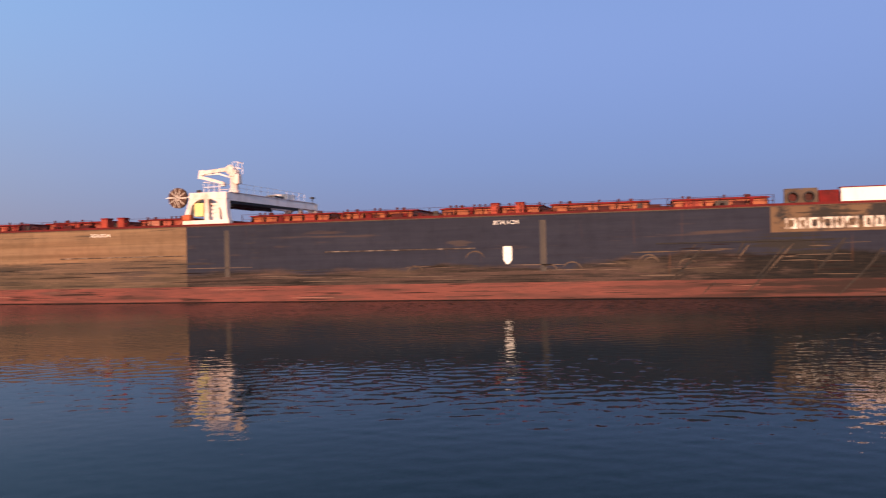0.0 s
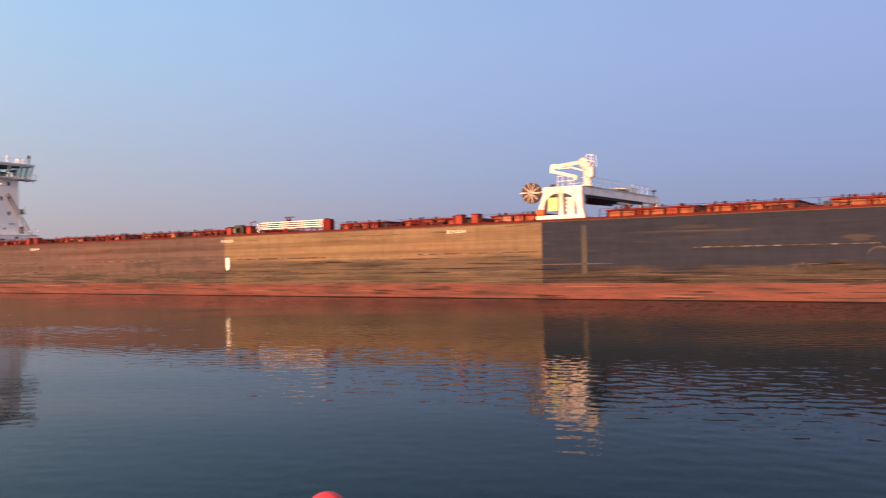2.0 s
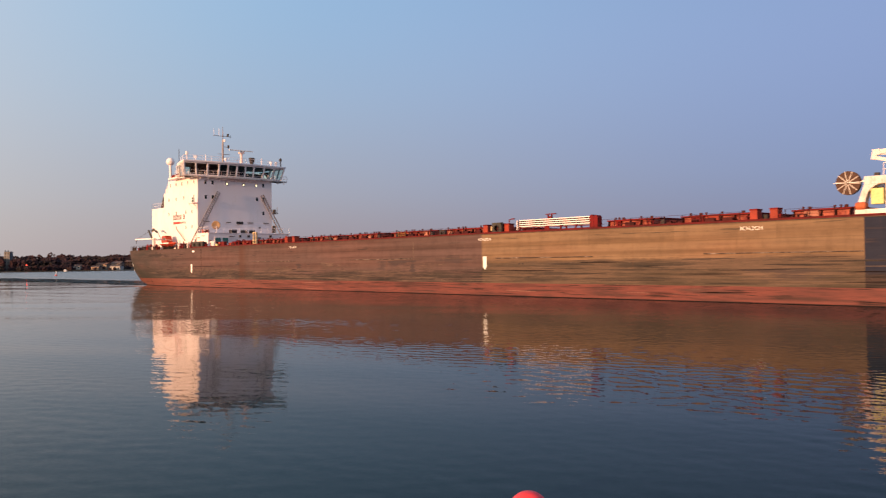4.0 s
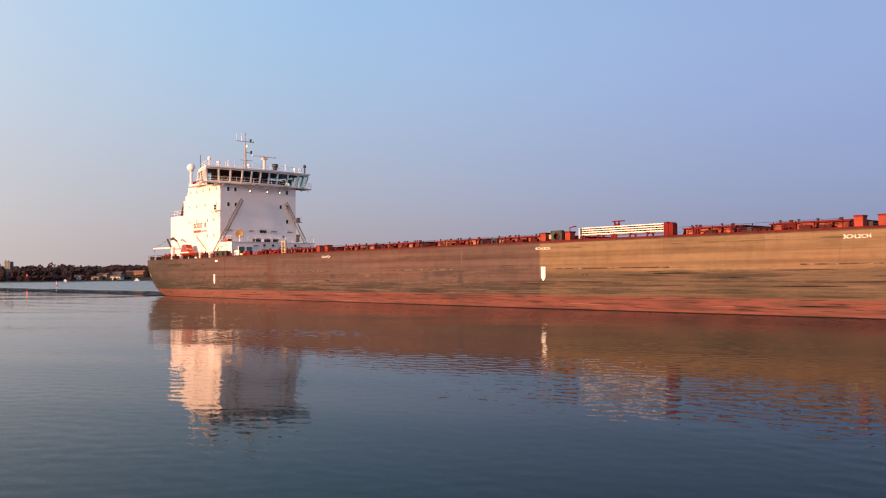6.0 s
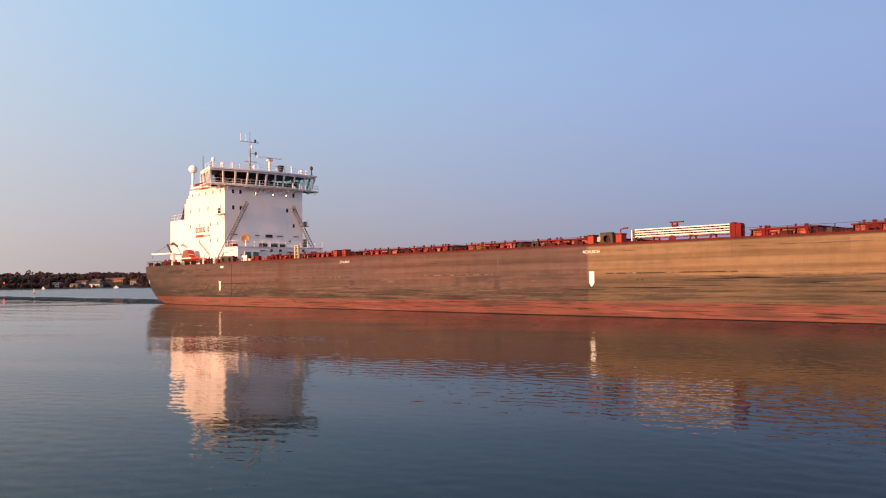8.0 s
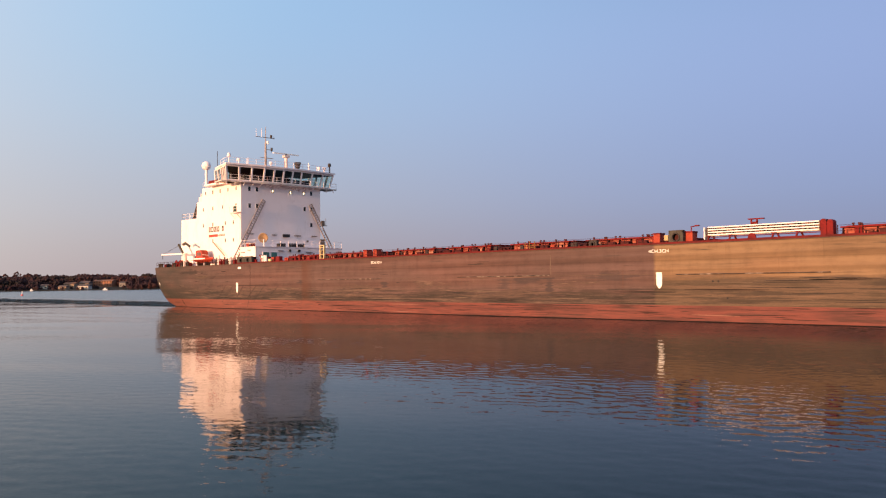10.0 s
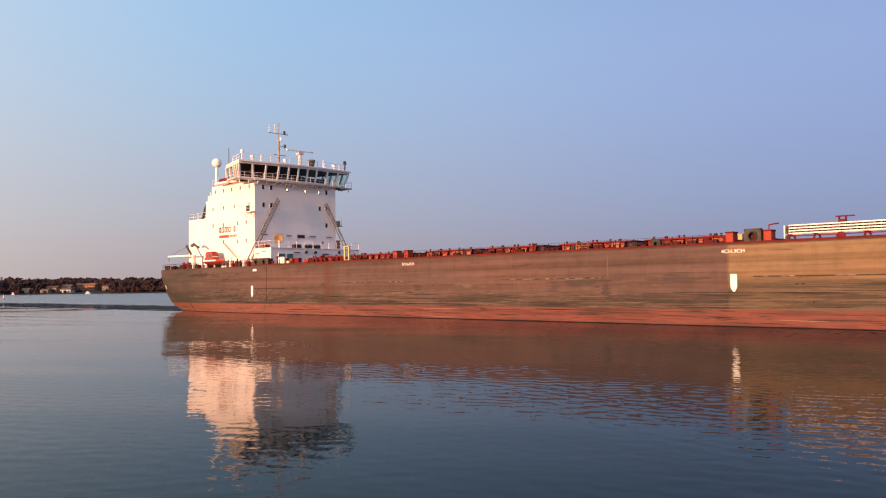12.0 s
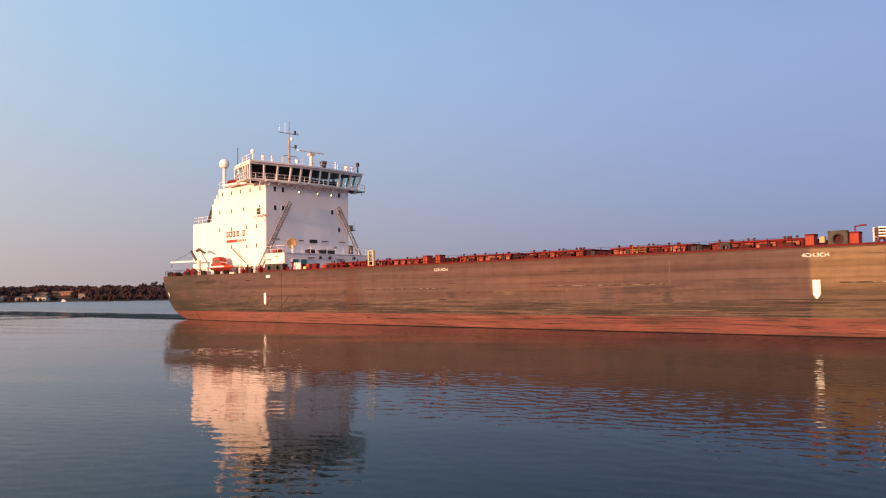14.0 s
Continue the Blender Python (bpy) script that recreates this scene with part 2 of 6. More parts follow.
    for q in ((-98.0, 4.0, 2.4, 0.5, 0.75, violet), (-95.2, 3.3, 0.5, 1.1, 0.8, violet), (-101.2, 3.6, 1.0, 0.7, 0.6, violet), (-90.2, 2.3, 3.0, 0.45, 0.6, mossy),
              (-112.0, 2.4, 3.4, 0.4, 0.6, mossy), (-139.4, 3.95, 0.7, 0.3, 0.8, violet), (-121.2, 3.5, 0.6, 0.35, 0.8, violet), (-146.0, 2.4, 3.4, 0.4, 0.6, mossy),
              (-171.5, 5.9, 3.2, 0.35, 0.7, soot), (-167.5, 5.2, 2.0, 0.30, 0.6, old_tan), (-173.5, 3.0, 5.0, 0.4, 0.6, mossy), (-163.0, 2.5, 5.0, 0.4, 0.6, soot),
              (-87.0, 3.9, 3.0, 0.40, 0.6, violet), (-60.5, 3.3, 4.6, 0.5, 0.6, mossy), (-47.6, 2.6, 3.2, 0.55, 0.6, violet), (-75.0, 2.3, 5.0, 0.5, 0.55, mossy),
              (-1.0, 2.5, 2.0, 0.6, 0.5, old_tan), (4.2, 2.6, 2.0, 0.4, 0.4, old_tan), (-21.0, 2.4, 2.6, 0.4, 0.4, old_tan), (-16.0, 4.8, 0.8, 0.25, 0.4, old_tan), (10.5, 3.9, 2.5, 0.9, 0.8, soot), (12.6, 6.4, 2.0, 0.35, 0.8, soot)):
        stain(*q)

    # a rust-coloured upright band aft, thin dark scratches, pale nicks, rust runs and dark blots
    band = times(past(x, -139.0, 0.6), calc(n, l, "SUBTRACT", 1.0, past(x, -137.2, 1.6)))
    col = blend(n, l, times(band, 0.55), col, (0.080, 0.036, 0.024))
    scratch = noise_at(n, l, coords(n, l, (0.11, 0.3, 9.0)), 1.0, 4, 0.7)
    col = blend(n, l, times(calc(n, l, "MULTIPLY_ADD", under, 0.6, 0.4), grey_ramp(scratch, 0.30, 0.37, 0.75, True)), col, (0.022, 0.018, 0.016))
    pale = noise_at(n, l, coords(n, l, (0.5, 0.3, 11.0)), 1.0, 3, 0.7)
    col = blend(n, l, times(under, grey_ramp(pale, 0.67, 0.73, 0.7)), col, (0.200, 0.150, 0.112))
    col = blend(n, l, grey_ramp(runs, 0.66, 0.78, 0.5), col, (0.118, 0.052, 0.027))
    col = blend(n, l, grey_ramp(times(fine, blots), 0.36, 0.48, 0.6), col, (0.044, 0.038, 0.034))
    l.new(col, b.inputs["Base Color"])
    l.new(calc(n, l, "MULTIPLY_ADD", fine, 0.3, 0.6), b.inputs["Roughness"])
    dents = noise_at(n, l, coords(n, l, (0.42, 0.4, 0.25)), 1.0, 2, 0.5)
    h = calc(n, l, "ADD", times(dents, 0.05), times(fine, 0.012))
    bump(n, l, b, h, 1.0)
    return m


def water_material(name, chop, ior):
    """River water: the surface leans this way and that by three sizes of ripple, in calmer and livelier patches."""
    m, n, l, b = shader(name, 0.02)
    b.inputs["IOR"].default_value = ior
    b.inputs["Specular Tint"].default_value = (0.90, 1.0, 0.86, 1)
    deep = noise_at(n, l, coords(n, l, (0.02, 0.05, 1)), 1.0, 3)
    l.new(ramp(n, l, deep, [(0.3, (0.002, 0.012, 0.014)), (0.7, (0.003, 0.017, 0.018))]), b.inputs["Base Color"])

    def vec(op, a, c):
        v = n.new("ShaderNodeVectorMath")
        v.operation = op
        l.new(a, v.inputs[0])
        if op == "SCALE":
            l.new(c, v.inputs["Scale"])
        elif isinstance(c, tuple):
            v.inputs[1].default_value = c
        else:
            l.new(c, v.inputs[1])
        return v.outputs[0]

    def lean(deg, sx, sy, amount, detail):
        """A gentle slope both ways: ripples sx and sy to the metre, turned by deg."""
        tc, mp, t = n.new("ShaderNodeTexCoord"), n.new("ShaderNodeMapping"), n.new("ShaderNodeTexNoise")
        mp.vector_type = "TEXTURE"
        mp.inputs["Rotation"].default_value = (0, 0, radians(deg))
        mp.inputs["Scale"].default_value = (1 / sx, 1 / sy, 1)
        t.inputs["Scale"].default_value, t.inputs["Detail"].default_value, t.inputs["Roughness"].default_value = 1.0, detail, 0.5
        l.new(tc.outputs["Object"], mp.inputs["Vector"]), l.new(mp.outputs[0], t.inputs["Vector"])
        return vec("MULTIPLY", vec("SUBTRACT", t.outputs["Color"], (0.5, 0.5, 0.5)), (amount * chop, amount * chop, 0))

    sep = n.new("ShaderNodeSeparateXYZ")
    l.new(coords(n, l), sep.inputs[0])

    def across(lo, hi, v0, v1):
        """A value that changes across the river, with the distance from the near bank."""
        r = n.new("ShaderNodeMapRange")
        r.interpolation_type = "SMOOTHSTEP"
        for k, v in (("From Min", lo), ("From Max", hi), ("To Min", v0), ("To Max", v1)):
            r.inputs[k].default_value = v
        l.new(sep.outputs[1], r.inputs["Value"])
        return r.outputs[0]
    reach = n.new("ShaderNodeMapRange")                                                    # reflections set stronger and less dimmed up the reach
    for k, v in (("From Min", -4.0), ("From Max", -95.0), ("To Min", 0.0), ("To Max", 1.0)):
        reach.inputs[k].default_value = v
    l.new(sep.outputs[0], reach.inputs["Value"])
    calm = ramp(n, l, noise_at(n, l, coords(n, l, (0.012, 0.035, 1)), 1.0, 3), [(0.35, (0.55, 0.55, 0.55)), (0.62, (1, 1, 1))])
    fine = vec("ADD", lean(30, 1.9, 3.2, 0.030, 2), lean(38, 7.0, 12.0, 0.080, 2))
    fine = vec("SCALE", vec("MULTIPLY", fine, calm), across(68.0, 105.0, 1.0, 5.0))       # livelier out on the open river
    l.new(across(68.0, 105.0, 0.02, 0.20), b.inputs["Roughness"])                          # unseen small ripples far out
    if ior > 1.1:
        l.new(calc(n, l, "MULTIPLY_ADD", reach.outputs[0], 0.22, across(66.0, 160.0, ior, 1.25)), b.inputs["IOR"])
    fine = vec("ADD", fine, lean(35, 0.03, 0.14, 0.05, 1))                                 # a long low swell
    own = n.new("ShaderNodeNewGeometry")
    unit = vec("ADD", fine, own.outputs["Normal"])                                         # on top of the waves' own relief
    norm = n.new("ShaderNodeVectorMath")
    norm.operation = "NORMALIZE"
    l.new(unit, norm.inputs[0])
    l.new(norm.outputs[0], b.inputs["Normal"])
    dim_layer, both = n.new("ShaderNodeBsdfDiffuse"), n.new("ShaderNodeMixShader")              # dark matte layer mixed in to dim the reflections
    # bluer in the wake: the high sky its ripples reflect, put into the colour
    dim_layer.inputs["Color"].default_value = (0.012, 0.050, 0.070, 1) if chop > 2 else (0.006, 0.020, 0.024, 1)
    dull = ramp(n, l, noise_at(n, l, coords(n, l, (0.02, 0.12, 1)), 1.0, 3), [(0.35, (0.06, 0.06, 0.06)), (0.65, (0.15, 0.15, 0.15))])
    dull = calc(n, l, "ADD", dull, across(46.0, 57.0, 0.0, 0.28))                          # dims the hull's reflection most, close along its side
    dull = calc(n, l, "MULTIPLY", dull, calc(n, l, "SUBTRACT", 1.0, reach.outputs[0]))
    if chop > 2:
        dull = calc(n, l, "ADD", dull, 0.5)                                                # wake's darker reflections put in as more of the matte layer
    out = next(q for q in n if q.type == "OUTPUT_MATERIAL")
    l.new(dull, both.inputs[0]), l.new(b.outputs[0], both.inputs[1]), l.new(dim_layer.outputs[0], both.inputs[2]), l.new(both.outputs[0], out.inputs["Surface"])
    return m


M_HULL = hull_material()
def boot_material():
    """Dull red below the load line: scraped lengthwise, gouged to black in places, darker towards the stem."""
    m, n, l, b = shader("boot_topping_red", 0.65, 0.0, 0.12)
    sep = n.new("ShaderNodeSeparateXYZ")
    l.new(coords(n, l), sep.inputs[0])
    wide = noise_at(n, l, coords(n, l, (0.10, 0.2, 1.6)), 1.0, 6, 0.62)
    fine = noise_at(n, l, coords(n, l, (0.7, 0.5, 8.0)), 1.0, 5, 0.65)
    col = ramp(n, l, wide, [(0.32, (0.055, 0.030, 0.027)), (0.43, (0.108, 0.042, 0.038)), (0.54, (0.162, 0.054, 0.046)), (0.66, (0.086, 0.041, 0.037)), (0.76, (0.13, 0.072, 0.060))])
    col = blend(n, l, ramp(n, l, fine, [(0.36, (0.6, 0.6, 0.6)), (0.48, (0, 0, 0))]), col, (0.080, 0.033, 0.028))
    gouge = noise_at(n, l, coords(n, l, (0.16, 0.2, 4.2)), 1.0, 4, 0.62)
    col = blend(n, l, ramp(n, l, gouge, [(0.36, (0.85, 0.85, 0.85)), (0.43, (0, 0, 0))]), col, (0.018, 0.012, 0.012))
    flakes = noise_at(n, l, coords(n, l, (0.5, 0.3, 6.0)), 1.0, 4, 0.7)
    col = blend(n, l, ramp(n, l, flakes, [(0.67, (0, 0, 0)), (0.74, (0.6, 0.6, 0.6))]), col, (0.24, 0.14, 0.11))
    aft = calc(n, l, "MULTIPLY_ADD", sep.outputs[0], -0.02, -2.3, clamp=True)
    col = blend(n, l, calc(n, l, "MULTIPLY", aft, 0.45), col, (0.21, 0.088, 0.070))
    stem = calc(n, l, "MULTIPLY_ADD", calc(n, l, "SUBTRACT", sep.outputs[0], -4.0), 0.085, 0.0, clamp=True)
    col = blend(n, l, calc(n, l, "MULTIPLY", stem, ramp(n, l, wide, [(0.46, (0.95, 0.95, 0.95)), (0.60, (0.30, 0.30, 0.30))])), col, (0.022, 0.014, 0.014))
    l.new(col, b.inputs["Base Color"])
    l.new(calc(n, l, "MULTIPLY_ADD", fine, 0.3, 0.5), b.inputs["Roughness"])
    bump(n, l, b, fine, 0.012)
    return m


M_BOOT = boot_material()
M_RED = paint("red_oxide_deck_paint", (0.165, 0.010, 0.011), (0.066, 0.008, 0.009), 0.45, 0.7, 0.75)
M_ORANGE = paint("orange_red_enamel", (0.30, 0.046, 0.028), (0.18, 0.028, 0.020), 0.35, 1.2, 0.6)
M_WHITE = paint("white_ship_paint", (0.88, 0.765, 0.755), (0.78, 0.66, 0.62), 0.25, 0.35, 0.45, streak=(1, 1, 0.35), relief=0.004, jitter=0.03)
M_WHITE_RUSTY = paint("rust_stained_white_paint", (0.76, 0.65, 0.62), (0.44, 0.28, 0.22), 0.32, 0.9, 0.5, streak=(1, 1, 0.4), relief=0.006)
M_AMBER = paint("amber_primer_patches", (0.34, 0.105, 0.048), (0.19, 0.050, 0.030), 0.42, 0.9, 0.55)
# sunlit patches on coamings and lockers put into these pinks
M_PATCH = paint("pale_pink_paint", (0.36, 0.155, 0.112), (0.24, 0.085, 0.058), 0.4, 1.1, 0.6)
M_COAM = paint("patchy_pink_and_red_paint", (0.36, 0.105, 0.075), (0.120, 0.012, 0.012), 0.5, 0.8, 0.7)
M_OCHRE = paint("ochre_paint", (0.26, 0.14, 0.045), (0.14, 0.07, 0.03), 0.4, 1.5, 0.55)
# shade on the stays' forward faces put into the colour; rail posts share it
M_STAY = paint("shade_dark_red_steel", (0.034, 0.008, 0.008), (0.018, 0.006, 0.006), 0.5, 0.8, 0.7)
M_MARK_FADED = paint("faded_pale_streak", (0.120, 0.088, 0.070), (0.08, 0.056, 0.048), 0.4, 2.0, 0.7)
M_GOUGE = plain("gouged_dark_red", (0.040, 0.017, 0.016), 0.7)
M_PINKISH = plain("rubbed_pink_red", (0.21, 0.105, 0.085), 0.65)
M_DRIVE = paint("bright_orange_enamel", (0.48, 0.125, 0.055), (0.34, 0.08, 0.04), 0.3, 1.5, 0.45)
M_DISH = paint("weathered_buff_paint", (0.36, 0.23, 0.13), (0.26, 0.16, 0.09), 0.4, 1.5, 0.6)
M_LADDER = paint("rust_stained_grey_paint", (0.36, 0.30, 0.28), (0.17, 0.11, 0.09), 0.45, 1.2, 0.6)
M_FISH = paint("dull_deck_edge_red", (0.115, 0.010, 0.011), (0.055, 0.008, 0.008), 0.5, 0.6, 0.75, streak=(0.5, 1, 1))
M_STEEL = paint("grey_green_steel", (0.060, 0.056, 0.048), (0.036, 0.030, 0.026), 0.45, 1.2, 0.55)
M_BLACK = plain("black_rubber", (0.018, 0.018, 0.020), 0.7)
M_DARK = plain("dark_grimy_steel", (0.036, 0.029, 0.028), 0.6)
M_TANPAINT = paint("buff_paint", (0.58, 0.44, 0.25), (0.42, 0.29, 0.15), 0.4, 1.5, 0.5)
M_YELLOW = plain("yellow_enamel", (0.66, 0.60, 0.26), 0.45)
M_MARK = plain("white_marking_paint", (0.80, 0.79, 0.76), 0.6, 0.0, 3.0, 0.08)
M_MARK_RED = plain("red_marking_paint", (0.55, 0.06, 0.05), 0.6)
M_MARK_DARK = plain("dark_marking_paint", (0.07, 0.045, 0.045), 0.6)
M_RIM = paint("bare_worn_steel", (0.20, 0.155, 0.12), (0.09, 0.055, 0.04), 0.5, 0.8, 0.6, 0.0, streak=(0.6, 1, 1))


def glass_material(name, tint, rough=0.04):
    m, n, l, b = shader(name, rough, 0.0, 0.3)
    b.inputs["IOR"].default_value = 1.5
    f = noise_at(n, l, coords(n, l), 0.8, 3)
    l.new(ramp(n, l, f, [(0.3, tuple(c * 0.7 for c in tint)), (0.7, tint)]), b.inputs["Base Color"])
    return m


M_GLASS = glass_material("dark_window_glass", (0.020, 0.024, 0.026))


def clear_glass():
    """Greenish clear window glass."""
    m, n, l, b = shader("clear_greenish_glass", 0.01)
    b.inputs["Transmission Weight"].default_value = 1.0
    b.inputs["IOR"].default_value = 1.45
    f = noise_at(n, l, coords(n, l), 0.5, 3)
    l.new(ramp(n, l, f, [(0.3, (0.74, 0.86, 0.82)), (0.7, (0.80, 0.90, 0.86))]), b.inputs["Base Color"])
    return m


M_CLEAR = clear_glass()
M_GREEN = glass_material("green_tinted_window_glass", (0.05, 0.17, 0.15))
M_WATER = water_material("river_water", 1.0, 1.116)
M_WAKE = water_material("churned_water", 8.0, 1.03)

M_BAR = paint("scuffed_rubbing_steel", (0.048, 0.034, 0.030), (0.38, 0.31, 0.26), 0.36, 1.6, 0.6, streak=(0.8, 1, 1))
# deck red with the shade of hatch gaps and recesses put into it
M_RED_DARK = paint("dark_red_oxide", (0.066, 0.010, 0.010), (0.028, 0.008, 0.008), 0.5, 0.8, 0.65)
M_TANBAND = paint("unpainted_tan", (0.072, 0.060, 0.054), (0.042, 0.040, 0.044), 0.5, 0.8, 0.6, streak=(1, 1, 0.3))
M_MARK_WORN = paint("worn_white_lettering", (0.74, 0.70, 0.64), (0.14, 0.10, 0.07), 0.58, 1.7, 0.6)
M_SCUFF = paint("scuffed_old_paint", (0.036, 0.028, 0.024), (0.016, 0.016, 0.018), 0.55, 1.1, 0.7, streak=(1, 1, 1))
M_BROWNPLATE = paint("brown_plate_paint", (0.085, 0.058, 0.042), (0.05, 0.035, 0.028), 0.45, 1.0, 0.6)
M_GIRDER = paint("streaked_white_girder", (0.80, 0.73, 0.73), (0.52, 0.42, 0.38), 0.30, 1.0, 0.5, streak=(1, 0.7, 0.3))
M_REEL = plain("dark_brown_cable", (0.07, 0.035, 0.025), 0.7)
M_WALK = paint("grimy_white_paint", (0.55, 0.50, 0.46), (0.30, 0.22, 0.17), 0.4, 1.0, 0.6)
M_RADAR = paint("pinkish_white_paint", (0.66, 0.52, 0.48), (0.45, 0.30, 0.25), 0.35, 1.0, 0.5)
M_GREENDOOR = plain("dark_green_paint", (0.02, 0.05, 0.035), 0.5)
M_GROUND = paint("bank_grass_and_earth", (0.026, 0.020, 0.014), (0.042, 0.030, 0.020), 0.5, 0.05, 0.9)
M_BRICK = paint("orange_brick", (0.34, 0.16, 0.105), (0.27, 0.13, 0.085), 0.5, 0.3, 0.85)
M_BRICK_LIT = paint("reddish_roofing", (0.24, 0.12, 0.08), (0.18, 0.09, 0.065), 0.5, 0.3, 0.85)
M_FARWHITE = plain("white_siding", (0.42, 0.40, 0.38), 0.7, 0.0, 0.6, 0.08)
M_FARTAN = plain("tan_siding", (0.26, 0.185, 0.14), 0.7, 0.0, 0.6)
M_FARGREY = plain("grey_concrete", (0.16, 0.15, 0.15), 0.8, 0.0, 0.3)
M_FARROOF = plain("grey_shingle", (0.10, 0.08, 0.08), 0.85, 0.0, 0.6)


def leaf_material():
    m, n, l, b = shader("autumn_foliage", 0.9, 0.0, 0.05)
    geo = n.new("ShaderNodeNewGeometry")
    # haze over the distance put into these mauve tones
    tone = ramp(n, l, calc(n, l, "MULTIPLY_ADD", geo.outputs["Random Per Island"], 0.35, calc(n, l, "MULTIPLY_ADD", noise_at(n, l, coords(n, l), 0.11, 2), 1.6, -0.5)), [(0.0, (0.038, 0.029, 0.042)), (0.35, (0.054, 0.034, 0.045)), (0.6, (0.076, 0.040, 0.045)), (0.8, (0.050, 0.043, 0.038)), (1.0, (0.112, 0.050, 0.040))])
    f = noise_at(n, l, coords(n, l), 0.9, 4)
    tone = blend(n, l, calc(n, l, "MULTIPLY", f, 0.7), tone, (0.044, 0.032, 0.040))
    stand = noise_at(n, l, coords(n, l), 0.022, 3)                              # whole stands turned russet, others still green
    tone = blend(n, l, ramp(n, l, stand, [(0.52, (0, 0, 0)), (0.66, (0.6, 0.6, 0.6))]), tone, (0.140, 0.054, 0.038))
    tone = blend(n, l, ramp(n, l, stand, [(0.34, (0.6, 0.6, 0.6)), (0.46, (0, 0, 0))]), tone, (0.038, 0.043, 0.034))
    l.new(tone, b.inputs["Base Color"])
    own, soft, lift, unit = n.new("ShaderNodeNewGeometry"), n.new("ShaderNodeVectorMath"), n.new("ShaderNodeVectorMath"), n.new("ShaderNodeVectorMath")
    soft.operation, lift.operation, unit.operation = "SCALE", "ADD", "NORMALIZE"
    soft.inputs["Scale"].default_value, lift.inputs[1].default_value = 0.45, (0.05, -0.32, 0.45)   # leaves hang every way: crowns take the light softly
    l.new(own.outputs["Normal"], soft.inputs[0]), l.new(soft.outputs[0], lift.inputs[0]), l.new(lift.outputs[0], unit.inputs[0])
    l.new(unit.outputs[0], b.inputs["Normal"])
    through_leaf, both = n.new("ShaderNodeBsdfTranslucent"), n.new("ShaderNodeMixShader")  # light passes through the thin crowns
    l.new(tone, through_leaf.inputs["Color"])
    both.inputs[0].default_value = 0.30
    out = next(q for q in n if q.type == "OUTPUT_MATERIAL")
    l.new(b.outputs[0], both.inputs[1]), l.new(through_leaf.outputs[0], both.inputs[2]), l.new(both.outputs[0], out.inputs["Surface"])
    return m


def glow(name, colour, power):
    m, n, l, b = shader(name, 0.4)
    b.inputs["Base Color"].default_value = (*colour, 1)
    b.inputs["Emission Color"].default_value = (*colour, 1)
    b.inputs["Emission Strength"].default_value = power
    return m


M_LEAF = leaf_material()
M_LAMP = glow("warm_lamp", (1.0, 0.80, 0.5), 1.2)
M_REDLAMP = glow("red_lamp", (1.0, 0.05, 0.03), 2.0)
M_BUOY = plain("red_plastic", (0.80, 0.055, 0.065), 0.42, 0.0, 5.0, 0.10)
# warm reflection in the sunlit side's panes, put into the pale colour
M_PALE_PANE = glass_material("pale_window_glass", (0.13, 0.115, 0.10), 0.15)
M_BOATRED = paint("deep_orange_red_gelcoat", (0.40, 0.055, 0.032), (0.28, 0.04, 0.026), 0.3, 1.2, 0.4)
M_WET = plain("wet_dark_slime", (0.012, 0.006, 0.006), 0.9)


# ---- mesh helpers
def box(bm, x0, x1, y0, y1, z0, z1, bev=0.0):
    vs = [bm.verts.new((x, y, z)) for x in (x0, x1) for y in (y0, y1) for z in (z0, z1)]
    fs = [bm.faces.new([vs[i] for i in q]) for q in ((0, 1, 3, 2), (4, 6, 7, 5), (0, 4, 5, 1), (2, 3, 7, 6), (0, 2, 6, 4), (1, 5, 7, 3))]
    if bev:
        es = list({e for f in fs for e in f.edges})
        bmesh.ops.bevel(bm, geom=es, offset=bev, segments=2, profile=0.5, affect="EDGES")
    return bm


def rod(bm, p, q, r, n=8, r2=None):
    """A round bar from p to q."""
    p, q = Vector(p), Vector(q)
    r2 = r if r2 is None else r2
    d = (q - p).normalized()
    a = d.orthogonal().normalized()
    c = d.cross(a)
    rings = [[bm.verts.new(o + (a * math.cos(t) + c * math.sin(t)) * rr) for t in (2 * math.pi * i / n for i in range(n))] for o, rr in ((p, r), (q, r2))]
    for i in range(n):
        bm.faces.new((rings[0][i], rings[0][(i + 1) % n], rings[1][(i + 1) % n], rings[1][i]))
    bm.faces.new(rings[0][::-1]), bm.faces.new(rings[1])
    return bm


def bar(bm, p, q, w, h, up=(0, 0, 1)):
    """A square bar from p to q, w wide and h high."""
    p, q = Vector(p), Vector(q)
    d = (q - p).normalized()
    s = d.cross(Vector(up)).normalized()
    u = s.cross(d)
    r = [[bm.verts.new(o + s * (a * w / 2) + u * (b * h / 2)) for a, b in ((-1, -1), (1, -1), (1, 1), (-1, 1))] for o in (p, q)]
    for i in range(4):
        bm.faces.new((r[0][i], r[0][(i + 1) % 4], r[1][(i + 1) % 4], r[1][i]))
    bm.faces.new(r[0][::-1]), bm.faces.new(r[1])
    return bm


def prism(bm, outline, lo, hi, axis="z"):
    """An outline carried from lo to hi along an axis."""
    put = {"z": lambda a, b, c: (a, b, c), "y": lambda a, b, c: (a, c, b), "x": lambda a, b, c: (c, a, b)}[axis]
    A, B = ([bm.verts.new(put(a, b, c)) for a, b in outline] for c in (lo, hi))
    k = len(outline)
    for i in range(k):
        bm.faces.new((A[i], A[(i + 1) % k], B[(i + 1) % k], B[i]))
    bm.faces.new(A[::-1]), bm.faces.new(B)
    return bm


